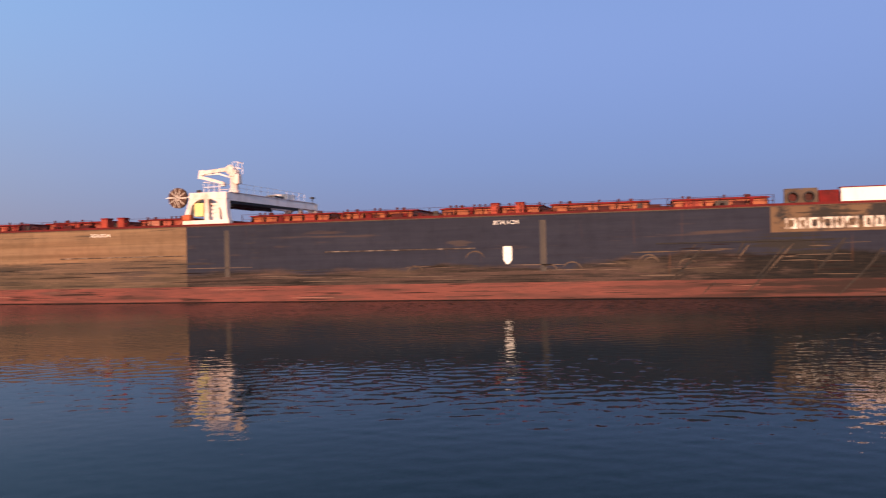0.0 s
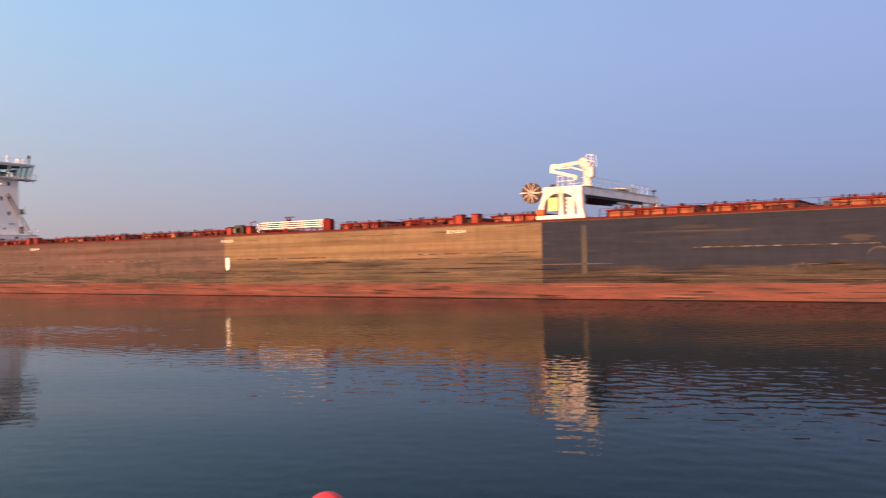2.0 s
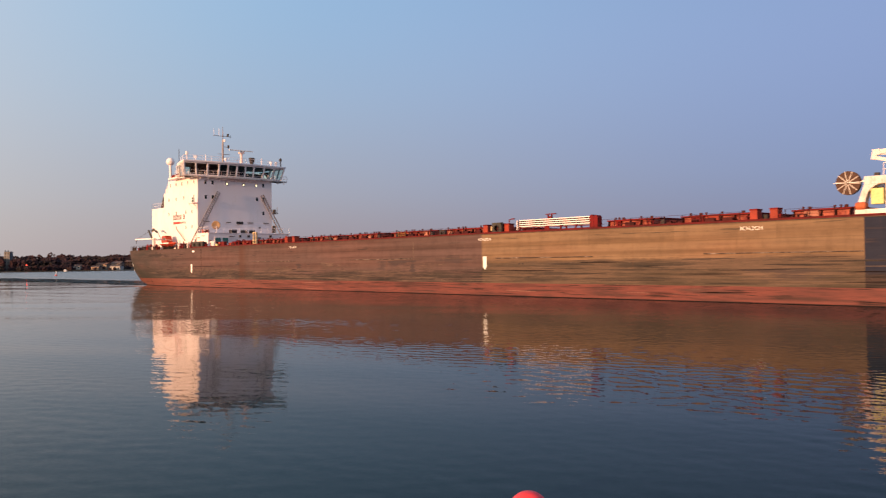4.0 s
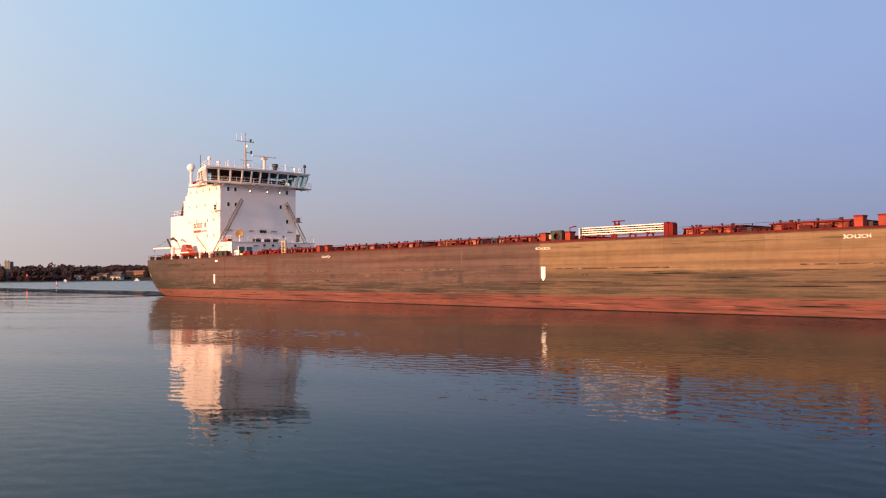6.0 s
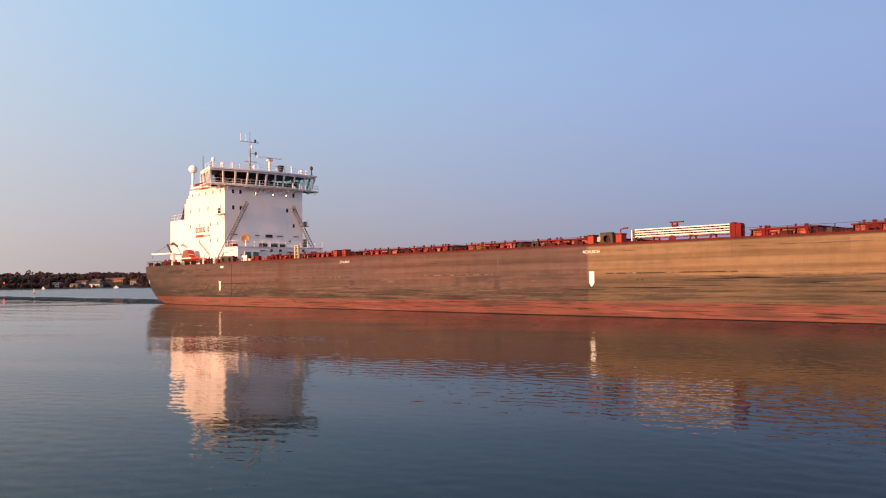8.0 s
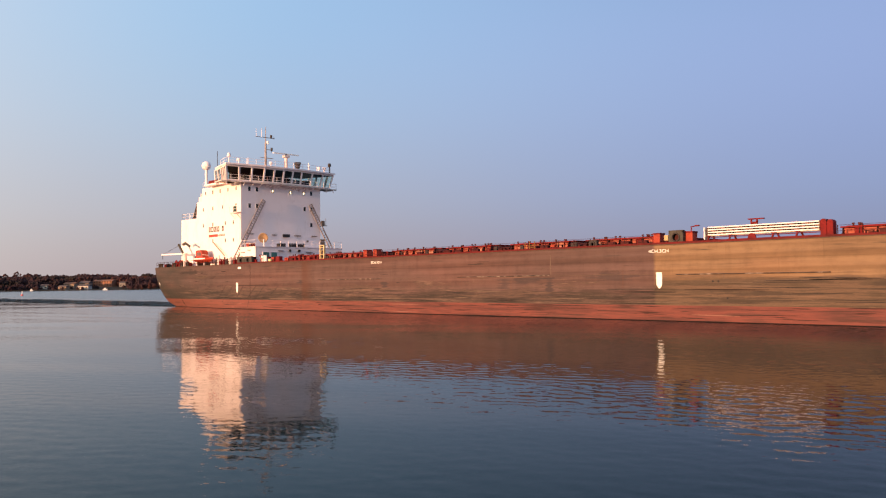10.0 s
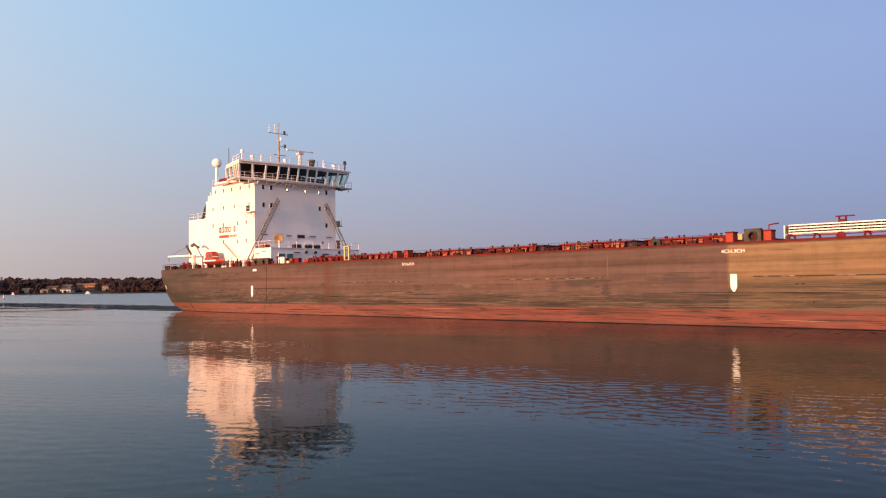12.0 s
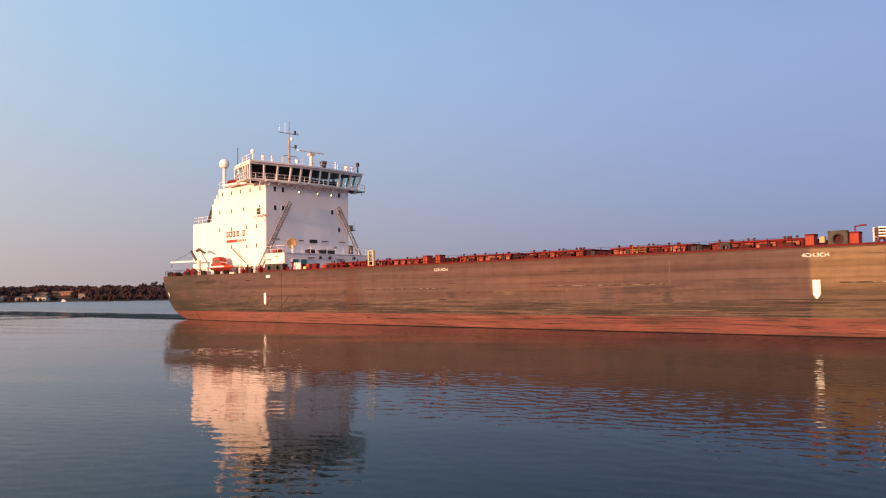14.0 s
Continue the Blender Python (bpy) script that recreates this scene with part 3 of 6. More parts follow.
def lathe(bm, profile, n=16, centre=(0, 0, 0), axis="z"):
    """A turned shape from (radius, height) pairs."""
    cx, cy, cz = centre
    put = {"z": lambda r, t, h: (cx + r * math.cos(t), cy + r * math.sin(t), cz + h), "y": lambda r, t, h: (cx + r * math.cos(t), cy + h, cz + r * math.sin(t)),
           "x": lambda r, t, h: (cx + h, cy + r * math.cos(t), cz + r * math.sin(t))}[axis]
    rings = [[bm.verts.new(put(max(r, 1e-4), 2 * math.pi * i / n, h)) for i in range(n)] for r, h in profile]
    for a, b in zip(rings, rings[1:]):
        for i in range(n):
            bm.faces.new((a[i], a[(i + 1) % n], b[(i + 1) % n], b[i]))
    bm.faces.new(rings[0][::-1]), bm.faces.new(rings[-1])
    return bm


def finish(bm, name, material, smooth=False):
    bmesh.ops.recalc_face_normals(bm, faces=bm.faces)
    me = bpy.data.meshes.new(name)
    for f in bm.faces:
        f.smooth = smooth
    bm.to_mesh(me)
    bm.free()
    me.materials.append(material)
    return me


def part(name, bm, material, parent, label="", smooth=False):
    """One mesh object under a thing or under a part."""
    ob = new(name, finish(bm, name, material, smooth))
    ob.parent = parent
    return tagged(ob, label)


def again(name, me, parent, x=0, y=0, z=0, label="", turn=0, flip=False):
    """One more object on a mesh that is already made."""
    ob = new(name, me)
    ob.parent = parent
    ob.matrix_basis = pose(x, y, z, 0, 0, turn)
    return tagged(ob, label)


def mesh_of(name, material, build, smooth=False):
    bm = bmesh.new()
    build(bm)
    return finish(bm, name, material, smooth)


def thing(name, label, category, at=(0, 0, 0), group="", kind=""):
    ob = new(name)
    ob.empty_display_size = 0.5
    ob.location = at
    return tagged(ob, label, category, group, kind)


ABOARD = []         # whatever rides on the ship


def aboard(name, label, category, group=""):
    """A thing of its own that rides on the ship, in the ship's measures."""
    ob = thing(name, label, category, (0, RANGE, 0), group)
    ABOARD.append(ob)
    return ob


# ---- river
def water_sheet():
    """The river: low waves in real relief between the banks of the reach, dying out into a flat sheet to the horizon."""
    xs, ys = np.arange(-150.0, 20.01, 0.15), np.arange(1.0, 68.61, 0.085)
    X, Y = np.meshgrid(xs, ys)
    draw = np.random.RandomState(12)
    count, slope = 64, WAVE_SLOPE
    Z = np.zeros_like(X)
    for i in range(count):
        length = 0.36 * (1.05 / 0.36) ** ((i + draw.rand()) / count)
        way = radians(90 + draw.uniform(-60, 70))
        k = 2 * math.pi / length
        kx, ky = k * math.cos(way), k * math.sin(way)
        Z += slope * math.sqrt(2 / count) / k * np.sin(kx * X + ky * Y + draw.uniform(0, 6.28))
    # low swells that the hull has left behind it, farther up the reach
    Z += 0.011 * np.sin(2 * math.pi / 6.5 * (Y * 0.93 - X * 0.20)) * np.exp(-((Y - 40.0) / 15.0) ** 2) * np.clip((-78.0 - X) / 20.0, 0, 1)
    # calmer and livelier patches, and a quiet rim where the relief meets the flat sheet
    live = 1.0 + 0.35 * np.sin(X * 0.043 + Y * 0.11 + 1.0) * np.sin(X * 0.017 - Y * 0.071) + 0.25 * np.sin(X * 0.09 + Y * 0.31 + 2.0)
    live *= 1.0 + 1.6 * np.clip((Y - 44.0) / 20.0, 0, 1)                       # stirred along the passing hull
    rim = np.minimum.reduce([X - xs[0], xs[-1] - X, 6.0 * (Y - ys[0]), ys[-1] - Y])
    Z *= live * np.clip(rim / 6.0, 0, 1)
    nx, ny = len(xs), len(ys)
    far = np.array([(-4400, -1200, 0), (1800, -1200, 0), (1800, 3000, 0), (-4400, 3000, 0)], dtype=float)
    co = np.concatenate([np.stack([X, Y, Z], -1).reshape(-1, 3), far])
    j, i = np.meshgrid(np.arange(ny - 1), np.arange(nx - 1), indexing="ij")
    q = (j * nx + i).ravel()
    quads = np.stack([q, q + 1, q + nx + 1, q + nx], -1)
    c, f = [0, nx - 1, ny * nx - 1, (ny - 1) * nx], [ny * nx + k for k in range(4)]
    quads = np.concatenate([quads, np.array([[f[k], f[(k + 1) % 4], c[(k + 1) % 4], c[k]] for k in range(4)])])
    me = bpy.data.meshes.new("water")
    me.vertices.add(len(co)), me.loops.add(quads.size), me.polygons.add(len(quads))
    me.vertices.foreach_set("co", co.ravel())
    me.loops.foreach_set("vertex_index", quads.ravel().astype(np.int32))
    me.polygons.foreach_set("loop_start", np.arange(0, quads.size, 4, dtype=np.int32))
    me.update(calc_edges=True)
    me.shade_smooth()
    me.materials.append(M_WATER)
    return tagged(new("water", me), "calm blue river water with fine evening ripples", "water", kind="structure")


WAVE_SLOPE = 0.017
water = water_sheet()

# ---- the ship: x forward along it, y from the near side inwards, z up from the waterline
STERN, BOW = -186.6, 38.5
MID = BEAM / 2
ship = thing("cargo_ship", "long weathered brown and grey lake bulk carrier with white deckhouse aft", "cargo ship", (0, RANGE, 0))


def half_breadth(x, z):
    """Half the hull's width at x along it and z above the water."""
    full = MID
    t = max(0.0, min(1.0, z / DECK))
    if x > 9:                                     # the bow rounds in, less at the deck
        length = BOW - (1 - t) * 2.5 - 9
        s = min(1.0, (x - 9) / length)
        full *= max(0.0, 1 - s ** (2.6 + 0.5 * t)) ** 0.62
    if x < -150:                                  # the run aft draws in near the water
        start = -184.0 + 26 * (1 - t) ** 1.6
        s = max(0.0, min(1.0, (start - x) / 30.0))
        full -= MID * 0.28 * s ** 1.5
    tail = -184.2 - 1.8 * t
    if x < -181:                                  # rounded corner at the transom
        s = max(0.0, min(1.0, (-181 - x) / 6.0))
        full -= (1.0 + 0.5 * (1 - t)) * s ** 2.5
    return max(full, 0.02)


def stern_end(z):
    """Where the transom stands at a height: raked in below."""
    t = max(0.0, min(1.0, z / DECK))
    return STERN + 6.0 * (1 - t) ** 5.5


def hull_sheet(z_levels, x_levels):
    bm = bmesh.new()
    grid = {}
    for k, z in enumerate(z_levels):
        end = stern_end(z)
        for i, x in enumerate(x_levels):
            u = max(x, end + (x - STERN) * 0.3) if x < STERN + 11 else x
            hb = half_breadth(u, z)
            grid[i, k] = [bm.verts.new((u, MID + s * hb, z)) for s in (-1, 1)]
    ni, nk = len(x_levels), len(z_levels)
    for s in (0, 1):
        for i in range(ni - 1):
            for k in range(nk - 1):
                bm.faces.new((grid[i, k][s], grid[i + 1, k][s], grid[i + 1, k + 1][s], grid[i, k + 1][s]))
    for k in range(nk - 1):
        for i in (0, ni - 1):
            bm.faces.new((grid[i, k][0], grid[i, k][1], grid[i, k + 1][1], grid[i, k + 1][0]))
    bmesh.ops.remove_doubles(bm, verts=bm.verts, dist=0.003)
    return bm


XS = [STERN + d for d in (0, 0.5, 1, 1.6, 2.4, 3.4, 4.6, 6, 8, 10, 12, 15, 18, 22, 26, 30, 35, 40)] + [-145 + 8 * i for i in range(19)] + [9 + 1.6 * i for i in range(18)] + [37.8, 38.2, 38.5]
XS = sorted(set(round(x, 2) for x in XS))
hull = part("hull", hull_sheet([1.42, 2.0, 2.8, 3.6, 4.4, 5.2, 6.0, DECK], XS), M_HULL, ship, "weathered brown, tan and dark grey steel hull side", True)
boot = part("boot_topping", hull_sheet([-2.5, -1.2, -0.4, 0.0, 0.5, 1.0, 1.42], XS), M_BOOT, ship, "scraped dull red boot topping", True)


def deck_plate():
    bm = bmesh.new()
    near = [bm.verts.new((x, MID - half_breadth(x, DECK) + 0.01, DECK - 0.03)) for x in XS]
    far = [bm.verts.new((x, MID + half_breadth(x, DECK) - 0.01, DECK - 0.03)) for x in XS]
    for i in range(len(XS) - 1):
        bm.faces.new((near[i], near[i + 1], far[i + 1], far[i]))
    return bm


part("main_deck", deck_plate(), M_RED, ship, "dull red steel weather deck")


def gunwale():
    """The worn bar along the deck's edge."""
    bm = bmesh.new()
    rings = []
    for a in XS:
        if STERN + 1.5 < a < 31:
            y = MID - half_breadth(a, DECK)
            rings.append([bm.verts.new((a, y + dy, DECK + dz)) for dy, dz in ((-0.05, -0.02), (-0.05, 0.05), (0.10, 0.06), (0.10, -0.02))])
    for a, b in zip(rings, rings[1:]):
        for j in range(4):
            bm.faces.new((a[j], b[j], b[(j + 1) % 4], a[(j + 1) % 4]))
    bm.faces.new(rings[0]), bm.faces.new(rings[-1][::-1])
    return bm


part("gunwale_bar", gunwale(), M_BROWNPLATE, ship, "worn steel bar along the deck edge")



def fishplate():
    """The low red plate that stands along the deck's edge, a little in from the side."""
    bm = bmesh.new()
    rings = []
    for a in XS:
        if -160 < a < 31:
            y = MID - half_breadth(a, DECK) + 0.14
            rings.append([bm.verts.new((a, y + dy, DECK + dz)) for dy, dz in ((0.0, -0.03), (0.0, 0.24), (0.03, 0.24), (0.03, -0.03))])
    for a, b in zip(rings, rings[1:]):
        for j in range(4):
            bm.faces.new((a[j], b[j], b[(j + 1) % 4], a[(j + 1) % 4]))
    bm.faces.new(rings[0]), bm.faces.new(rings[-1][::-1])
    return bm


part("fishplate", fishplate(), M_FISH, ship, "low red plate along the deck edge")

# the dark wet line at the water
def wet_strip():
    bm = bmesh.new()
    pairs = []
    for a in XS:
        pair = []
        for z in (-0.1, 0.07):
            u = max(a, stern_end(z) + (a - STERN) * 0.3) if a < STERN + 11 else a
            pair.append(bm.verts.new((u, MID - half_breadth(u, z) - 0.012, z)))
        pairs.append(pair)
    for p, q in zip(pairs, pairs[1:]):
        bm.faces.new((p[0], q[0], q[1], p[1]))
    return bm


part("wet_line", wet_strip(), M_WET, ship, "dark wet line at the waterline")
# rubbing bars along the side: from, to, height
for a, b, z in ((-135.2, -121.8, 4.28), (-108.4, -95.2, 4.30), (-80.8, -67.4, 4.20), (-55.2, -41.7, 4.28), (-28.0, -14.6, 4.33), (0.0, 13.0, 4.32)):
    bm = bmesh.new()
    prism(bm, [(0.02, z - 0.055), (-0.08, z - 0.03), (-0.08, z + 0.03), (0.02, z + 0.055)], a, b, "x")
    part("rubbing_bar", bm, M_BLACK if a == 0.0 else M_BAR, ship, "thin rust-streaked steel rubbing bar")
# a thin lap seam at the height of the rubbing bars
for a, b in ((-121.8, -108.4), (-95.2, -83.4), (-148.0, -135.2)):
    part("lap_seam", box(bmesh.new(), a, b, -0.01, 0.02, 4.24, 4.27), M_BROWNPLATE, ship)
# welded seams: slight upright straps
for x, z0, z1, m in ((-95.0, 4.4, 6.4, M_MARK_FADED), (-152.6, 1.5, 6.8, M_WET)):
    part("seam_strap", box(bmesh.new(), x - 0.035, x + 0.035, -0.012, 0.02, z0, z1), m, ship)
# rust-brown bands left unpainted in the grey
for x, w in ((-37.5, 0.46), (-8.9, 0.50)):
    part("unpainted_band", box(bmesh.new(), x - w / 2, x + w / 2, -0.006, 0.02, 2.3, 6.5), M_TANBAND, ship, "tan strip left unpainted on the grey side")


def tug_mark(x, top, tip, w):
    bm = bmesh.new()
    k = tip + (top - tip) * 0.24
    prism(bm, [(x - w / 2, top), (x + w / 2, top), (x + w / 2, k), (x + w * 0.12, tip), (x - w * 0.12, tip), (x - w / 2, k)], -0.010, 0.02, "y")
    part("tug_mark", bm, M_MARK, ship, "white painted pointer mark on the hull side")


tug_mark(-82.55, 4.42, 2.95, 0.58)
tug_mark(-11.85, 4.42, 2.95, 0.72)
tug_mark(-156.4, 4.05, 2.42, 0.50)
for x in (-155.6,):
    part("hull_mark", box(bmesh.new(), x - 0.55, x + 0.35, -0.012, 0.02, 6.18, 6.50), M_MARK, ship, "small white plate-like mark")


def scrape(x0, z0, x1, z1, w, material):
    """A worn streak on the side, a hair proud of the paint."""
    bm = bmesh.new()
    d = Vector((x1 - x0, z1 - z0)).normalized() * (w / 2)
    prism(bm, [(x0 - d.y, z0 + d.x), (x1 - d.y * 0.6, z1 + d.x * 0.6), (x1 + d.y * 0.6, z1 - d.x * 0.6), (x0 + d.y, z0 - d.x)], -0.004, 0.02, "y")
    part("scrape_mark", bm, material, ship)


for q in ((-162.5, 3.55, -159.9, 3.55), (-155.9, 3.6, -148.0, 3.62), (-160.0, 3.5, -162.0, 1.75), (-154.6, 3.55, -156.3, 1.9), (-150.9, 3.55, -153.6, 1.5)):
    scrape(*q, 0.08, M_WET)
for q in ((3.0, 4.2, 0.8, 1.6), (6.6, 4.4, 5.8, 3.0), (9.4, 3.9, 7.4, 1.5), (13.7, 4.4, 11.8, 2.2), (16.2, 3.6, 14.6, 1.5)):
    scrape(*q, 0.13, M_SCUFF)


def hull_strip(x0, z0, x1, z1, w, material, name="scrape_mark"):
    """A thin worn streak that follows the plating, pointed at both ends."""
    n = max(2, int(abs(x1 - x0) / 1.5) + 1)
    d = Vector((x1 - x0, z1 - z0)).normalized()
    bm = bmesh.new()
    prev = None
    for i in range(n + 1):
        f = i / n
        x, z = x0 + (x1 - x0) * f, z0 + (z1 - z0) * f
        half = w / 2 * max(0.12, math.sin(math.pi * min(1.0, 0.04 + f * 0.92)) ** 0.6)
        pair = []
        for s in (-1, 1):
            px, pz = x - d.y * half * s, z + d.x * half * s
            pair += [bm.verts.new((px, MID - half_breadth(px, pz) - 0.006, pz)), bm.verts.new((px, MID - half_breadth(px, pz) + 0.02, pz))]
        if prev:
            a, b = prev, pair
            bm.faces.new((a[0], b[0], b[2], a[2])), bm.faces.new((a[1], a[3], b[3], b[1])), bm.faces.new((a[0], a[1], b[1], b[0])), bm.faces.new((a[2], b[2], b[3], a[3]))
        prev = pair
    part(name, bm, material, ship)


# scrapes and gouges: along from, to; heights from, to; how many; lengths; widths; paints
rng = random.Random(58)
for xa, xb, za, zb, many, la, lb, wa, wb, paints in (
        (-178.0, -156.0, 1.7, 6.3, 34, 0.6, 3.4, 0.03, 0.10, (M_WET, M_WET, M_SCUFF, M_MARK_FADED)),
        (-158.0, -84.0, 1.6, 3.1, 46, 1.5, 8.0, 0.03, 0.10, (M_WET, M_SCUFF, M_SCUFF, M_MARK_FADED)),
        (-158.0, -84.0, 3.2, 6.7, 22, 0.6, 3.5, 0.03, 0.08, (M_SCUFF, M_BROWNPLATE, M_SCUFF)),
        (-83.0, -42.0, 1.6, 4.0, 40, 1.5, 8.0, 0.03, 0.10, (M_WET, M_SCUFF, M_SCUFF, M_MARK_FADED)),
        (-41.0, 8.0, 1.6, 2.9, 26, 1.0, 6.0, 0.03, 0.09, (M_WET, M_SCUFF, M_MARK_FADED)),
        (-5.0, 17.0, 1.7, 4.3, 24, 0.8, 4.0, 0.04, 0.12, (M_MARK_FADED, M_WET, M_BROWNPLATE)),
        (-174.0, 12.0, 0.25, 1.3, 70, 0.8, 6.0, 0.03, 0.10, (M_GOUGE, M_GOUGE, M_WET, M_GOUGE, M_PINKISH))):
    for _ in range(many):
        x, z, long = rng.uniform(xa, xb), rng.uniform(za, zb), rng.uniform(la, lb)
        hull_strip(x, z, x + long, z + rng.uniform(-0.05, 0.05), rng.uniform(wa, wb), rng.choice(paints))
# the black streak down the red at the quarter, slanting rub marks, pale drips under the bars
hull_strip(-175.9, 1.40, -175.6, 0.10, 0.30, M_WET)
for x0, z0, x1, z1 in ((-157.6, 3.6, -161.0, 1.0), (-148.6, 3.6, -151.8, 1.0), (-145.0, 3.4, -148.2, 1.5), (-153.0, 1.4, -153.4, 0.3), (4.4, 1.3, 3.3, 0.2)):
    hull_strip(x0, z0, x1, z1, 0.09, M_SCUFF)
for x in (-105.9, -104.7, -104.3, -124.8, -76.3, -49.4):
    hull_strip(x, 4.24, x + 0.02, 4.24 - rng.uniform(0.25, 0.6), 0.07, M_MARK_FADED)
for x, z in ((-77.3, 3.55), (-76.8, 3.55), (-76.0, 2.1)):
    part("overboard_hole", rod(bmesh.new(), (x, -0.012, z), (x, 0.05, z), 0.09, 12), M_BLACK, ship, "small black overboard discharge hole")
# broad slanting rub marks forward, and the round scuffs that fenders left
for x0, z0, x1, z1, w, m in ((3.6, 4.0, 1.2, 1.5, 0.22, M_SCUFF), (6.9, 4.1, 6.1, 3.0, 0.16, M_BROWNPLATE), (10.1, 4.1, 8.2, 2.0, 0.15, M_BROWNPLATE), (8.2, 2.0, 6.5, 0.2, 0.13, M_SCUFF), (13.7, 4.15, 11.9, 2.2, 0.14, M_SCUFF), (16.2, 3.2, 13.1, 0.1, 0.14, M_SCUFF)):
    hull_strip(x0, z0, x1, z1, w, m)
for x, z, size, a0, a1 in ((-0.6, 2.75, 0.80, 10, 172), (-0.4, 2.70, 0.62, 20, 150), (-14.6, 3.30, 0.85, 15, 168), (-6.6, 2.35, 0.75, 5, 160), (-19.8, 2.30, 0.70, 20, 175), (-8.4, 2.30, 0.60, 15, 150), (2.4, 2.45, 0.70, 30, 170)):
    bm = bmesh.new()
    rims = []
    for i in range(11):
        a = radians(a0 + (a1 - a0) * i / 10)
        half = 0.065 * math.sin(math.pi * (0.08 + 0.84 * i / 10)) * rng.uniform(0.6, 1.2)
        rims.append([bm.verts.new((x + q * math.cos(a), dy, z + q * 0.9 * math.sin(a))) for q in (size - half, size + half) for dy in (-0.006, 0.02)])
    for p, q in zip(rims, rims[1:]):
        bm.faces.new((p[0], q[0], q[2], p[2])), bm.faces.new((p[1], p[3], q[3], q[1])), bm.faces.new((p[0], p[1], q[1], q[0])), bm.faces.new((p[2], q[2], q[3], p[3]))
    part("scrape_mark", bm, M_BROWNPLATE, ship)
hull_strip(-184.05, 4.35, -183.95, 3.70, 0.42, M_MARK, "stern_mark")


def lettering(text, x, z, size, width):
    cu = bpy.data.curves.new("lettering", "FONT")
    cu.body, cu.size, cu.extrude, cu.align_x = text, size, 0.006, "CENTER"
    ob = new("hold_mark", cu)
    bpy.context.view_layer.update()
    me = bpy.data.meshes.new_from_object(ob)
    bpy.data.objects.remove(ob)
    me.materials.clear()
    me.materials.append(M_MARK)
    xs = [v.co.x for v in me.vertices]
    k = width / (max(xs) - min(xs))
    for v in me.vertices:
        v.co = (x + v.co.x * k, -0.008 + v.co.z * 0.4, z + v.co.y)
    ob = new("hold_mark", me)
    ob.parent = ship
    tagged(ob, "white hold letters painted below the deck edge")


lettering("4CH,3CH", -82.55, 6.22, 0.44, 2.05)
lettering("5CH,4CH", -122.75, 6.20, 0.44, 2.05)


def bars_for_text(name, x, z, h, widths, gap, material, label, y=-0.008, parent=None):
    """Writing that cannot be read, or is not to be: one plain bar for each letter."""
    for w in widths:
        part(name, box(bmesh.new(), x, x + w, y, y + 0.03, z, z + h), material, parent or ship, label)
        x += w + gap


lettering("3CH,2CH", -50.75, 6.25, 0.44, 2.05)
lettering("2CH,1CH", -11.95, 6.25, 0.44, 2.10)


def stroke_block(bm, x, w, z, h, t, y0, y1):
    """A plain open block for each letter of a name that is not to be read."""
    box(bm, x, x + t, y0, y1, z, z + h), box(bm, x + w - t, x + w, y0, y1, z, z + h)
    box(bm, x + t, x + w - t, y0, y1, z, z + t * 0.8), box(bm, x + t, x + w - t, y0, y1, z + h - t * 0.8, z + h)
    return bm


for word, x in (((0.86, 0.62, 0.80, 0.80, 0.62, 0.86), 9.50), ((0.66, 0.62, 0.66, 0.70), 14.98)):
    for w in word:
        y = MID - half_breadth(x + w / 2, 5.6)
        y2 = MID - half_breadth(x + w, 5.6)
        part("name_bar", stroke_block(bmesh.new(), x, w, 5.18, 0.84, 0.21, min(y, y2) - 0.012, y + 0.05), M_MARK_WORN, ship, "worn white painted letter block of the ship's name")
        x += w + 0.11

# ---- hatches along the deck
ZC = 7.86
V0 = 3.0
stay_mesh = mesh_of("stay", M_STAY, lambda bm: prism(bm, [(-0.75, DECK), (0.0, DECK), (0.0, ZC - 0.08), (-0.30, ZC - 0.08), (-0.34, ZC - 0.35)], -0.03, 0.03, "x"))
cleat_mesh = mesh_of("cleat", M_RED_DARK, lambda bm: (box(bm, -0.08, 0.08, -0.08, 0.08, 0, 0.08), rod(bm, (0, 0, 0.08), (0, 0, 0.18), 0.05), box(bm, -0.10, 0.10, -0.06, 0.06, 0.14, 0.27, 0.02)))
UNITS = [(-146.0, -138.2), (-137.0, -127.6), (-122.6, -114.9), (-112.7, -105.6), (-102.5, -94.7), (-92.4, -84.6), (-67.4, -62.2), (-58.9, -52.3), (-48.3, -43.6),
         (-36.4, -28.6), (-27.7, -20.7), (-18.1, -9.5), (-8.5, -0.5), (1.4, 8.7)]
rng = random.Random(4)
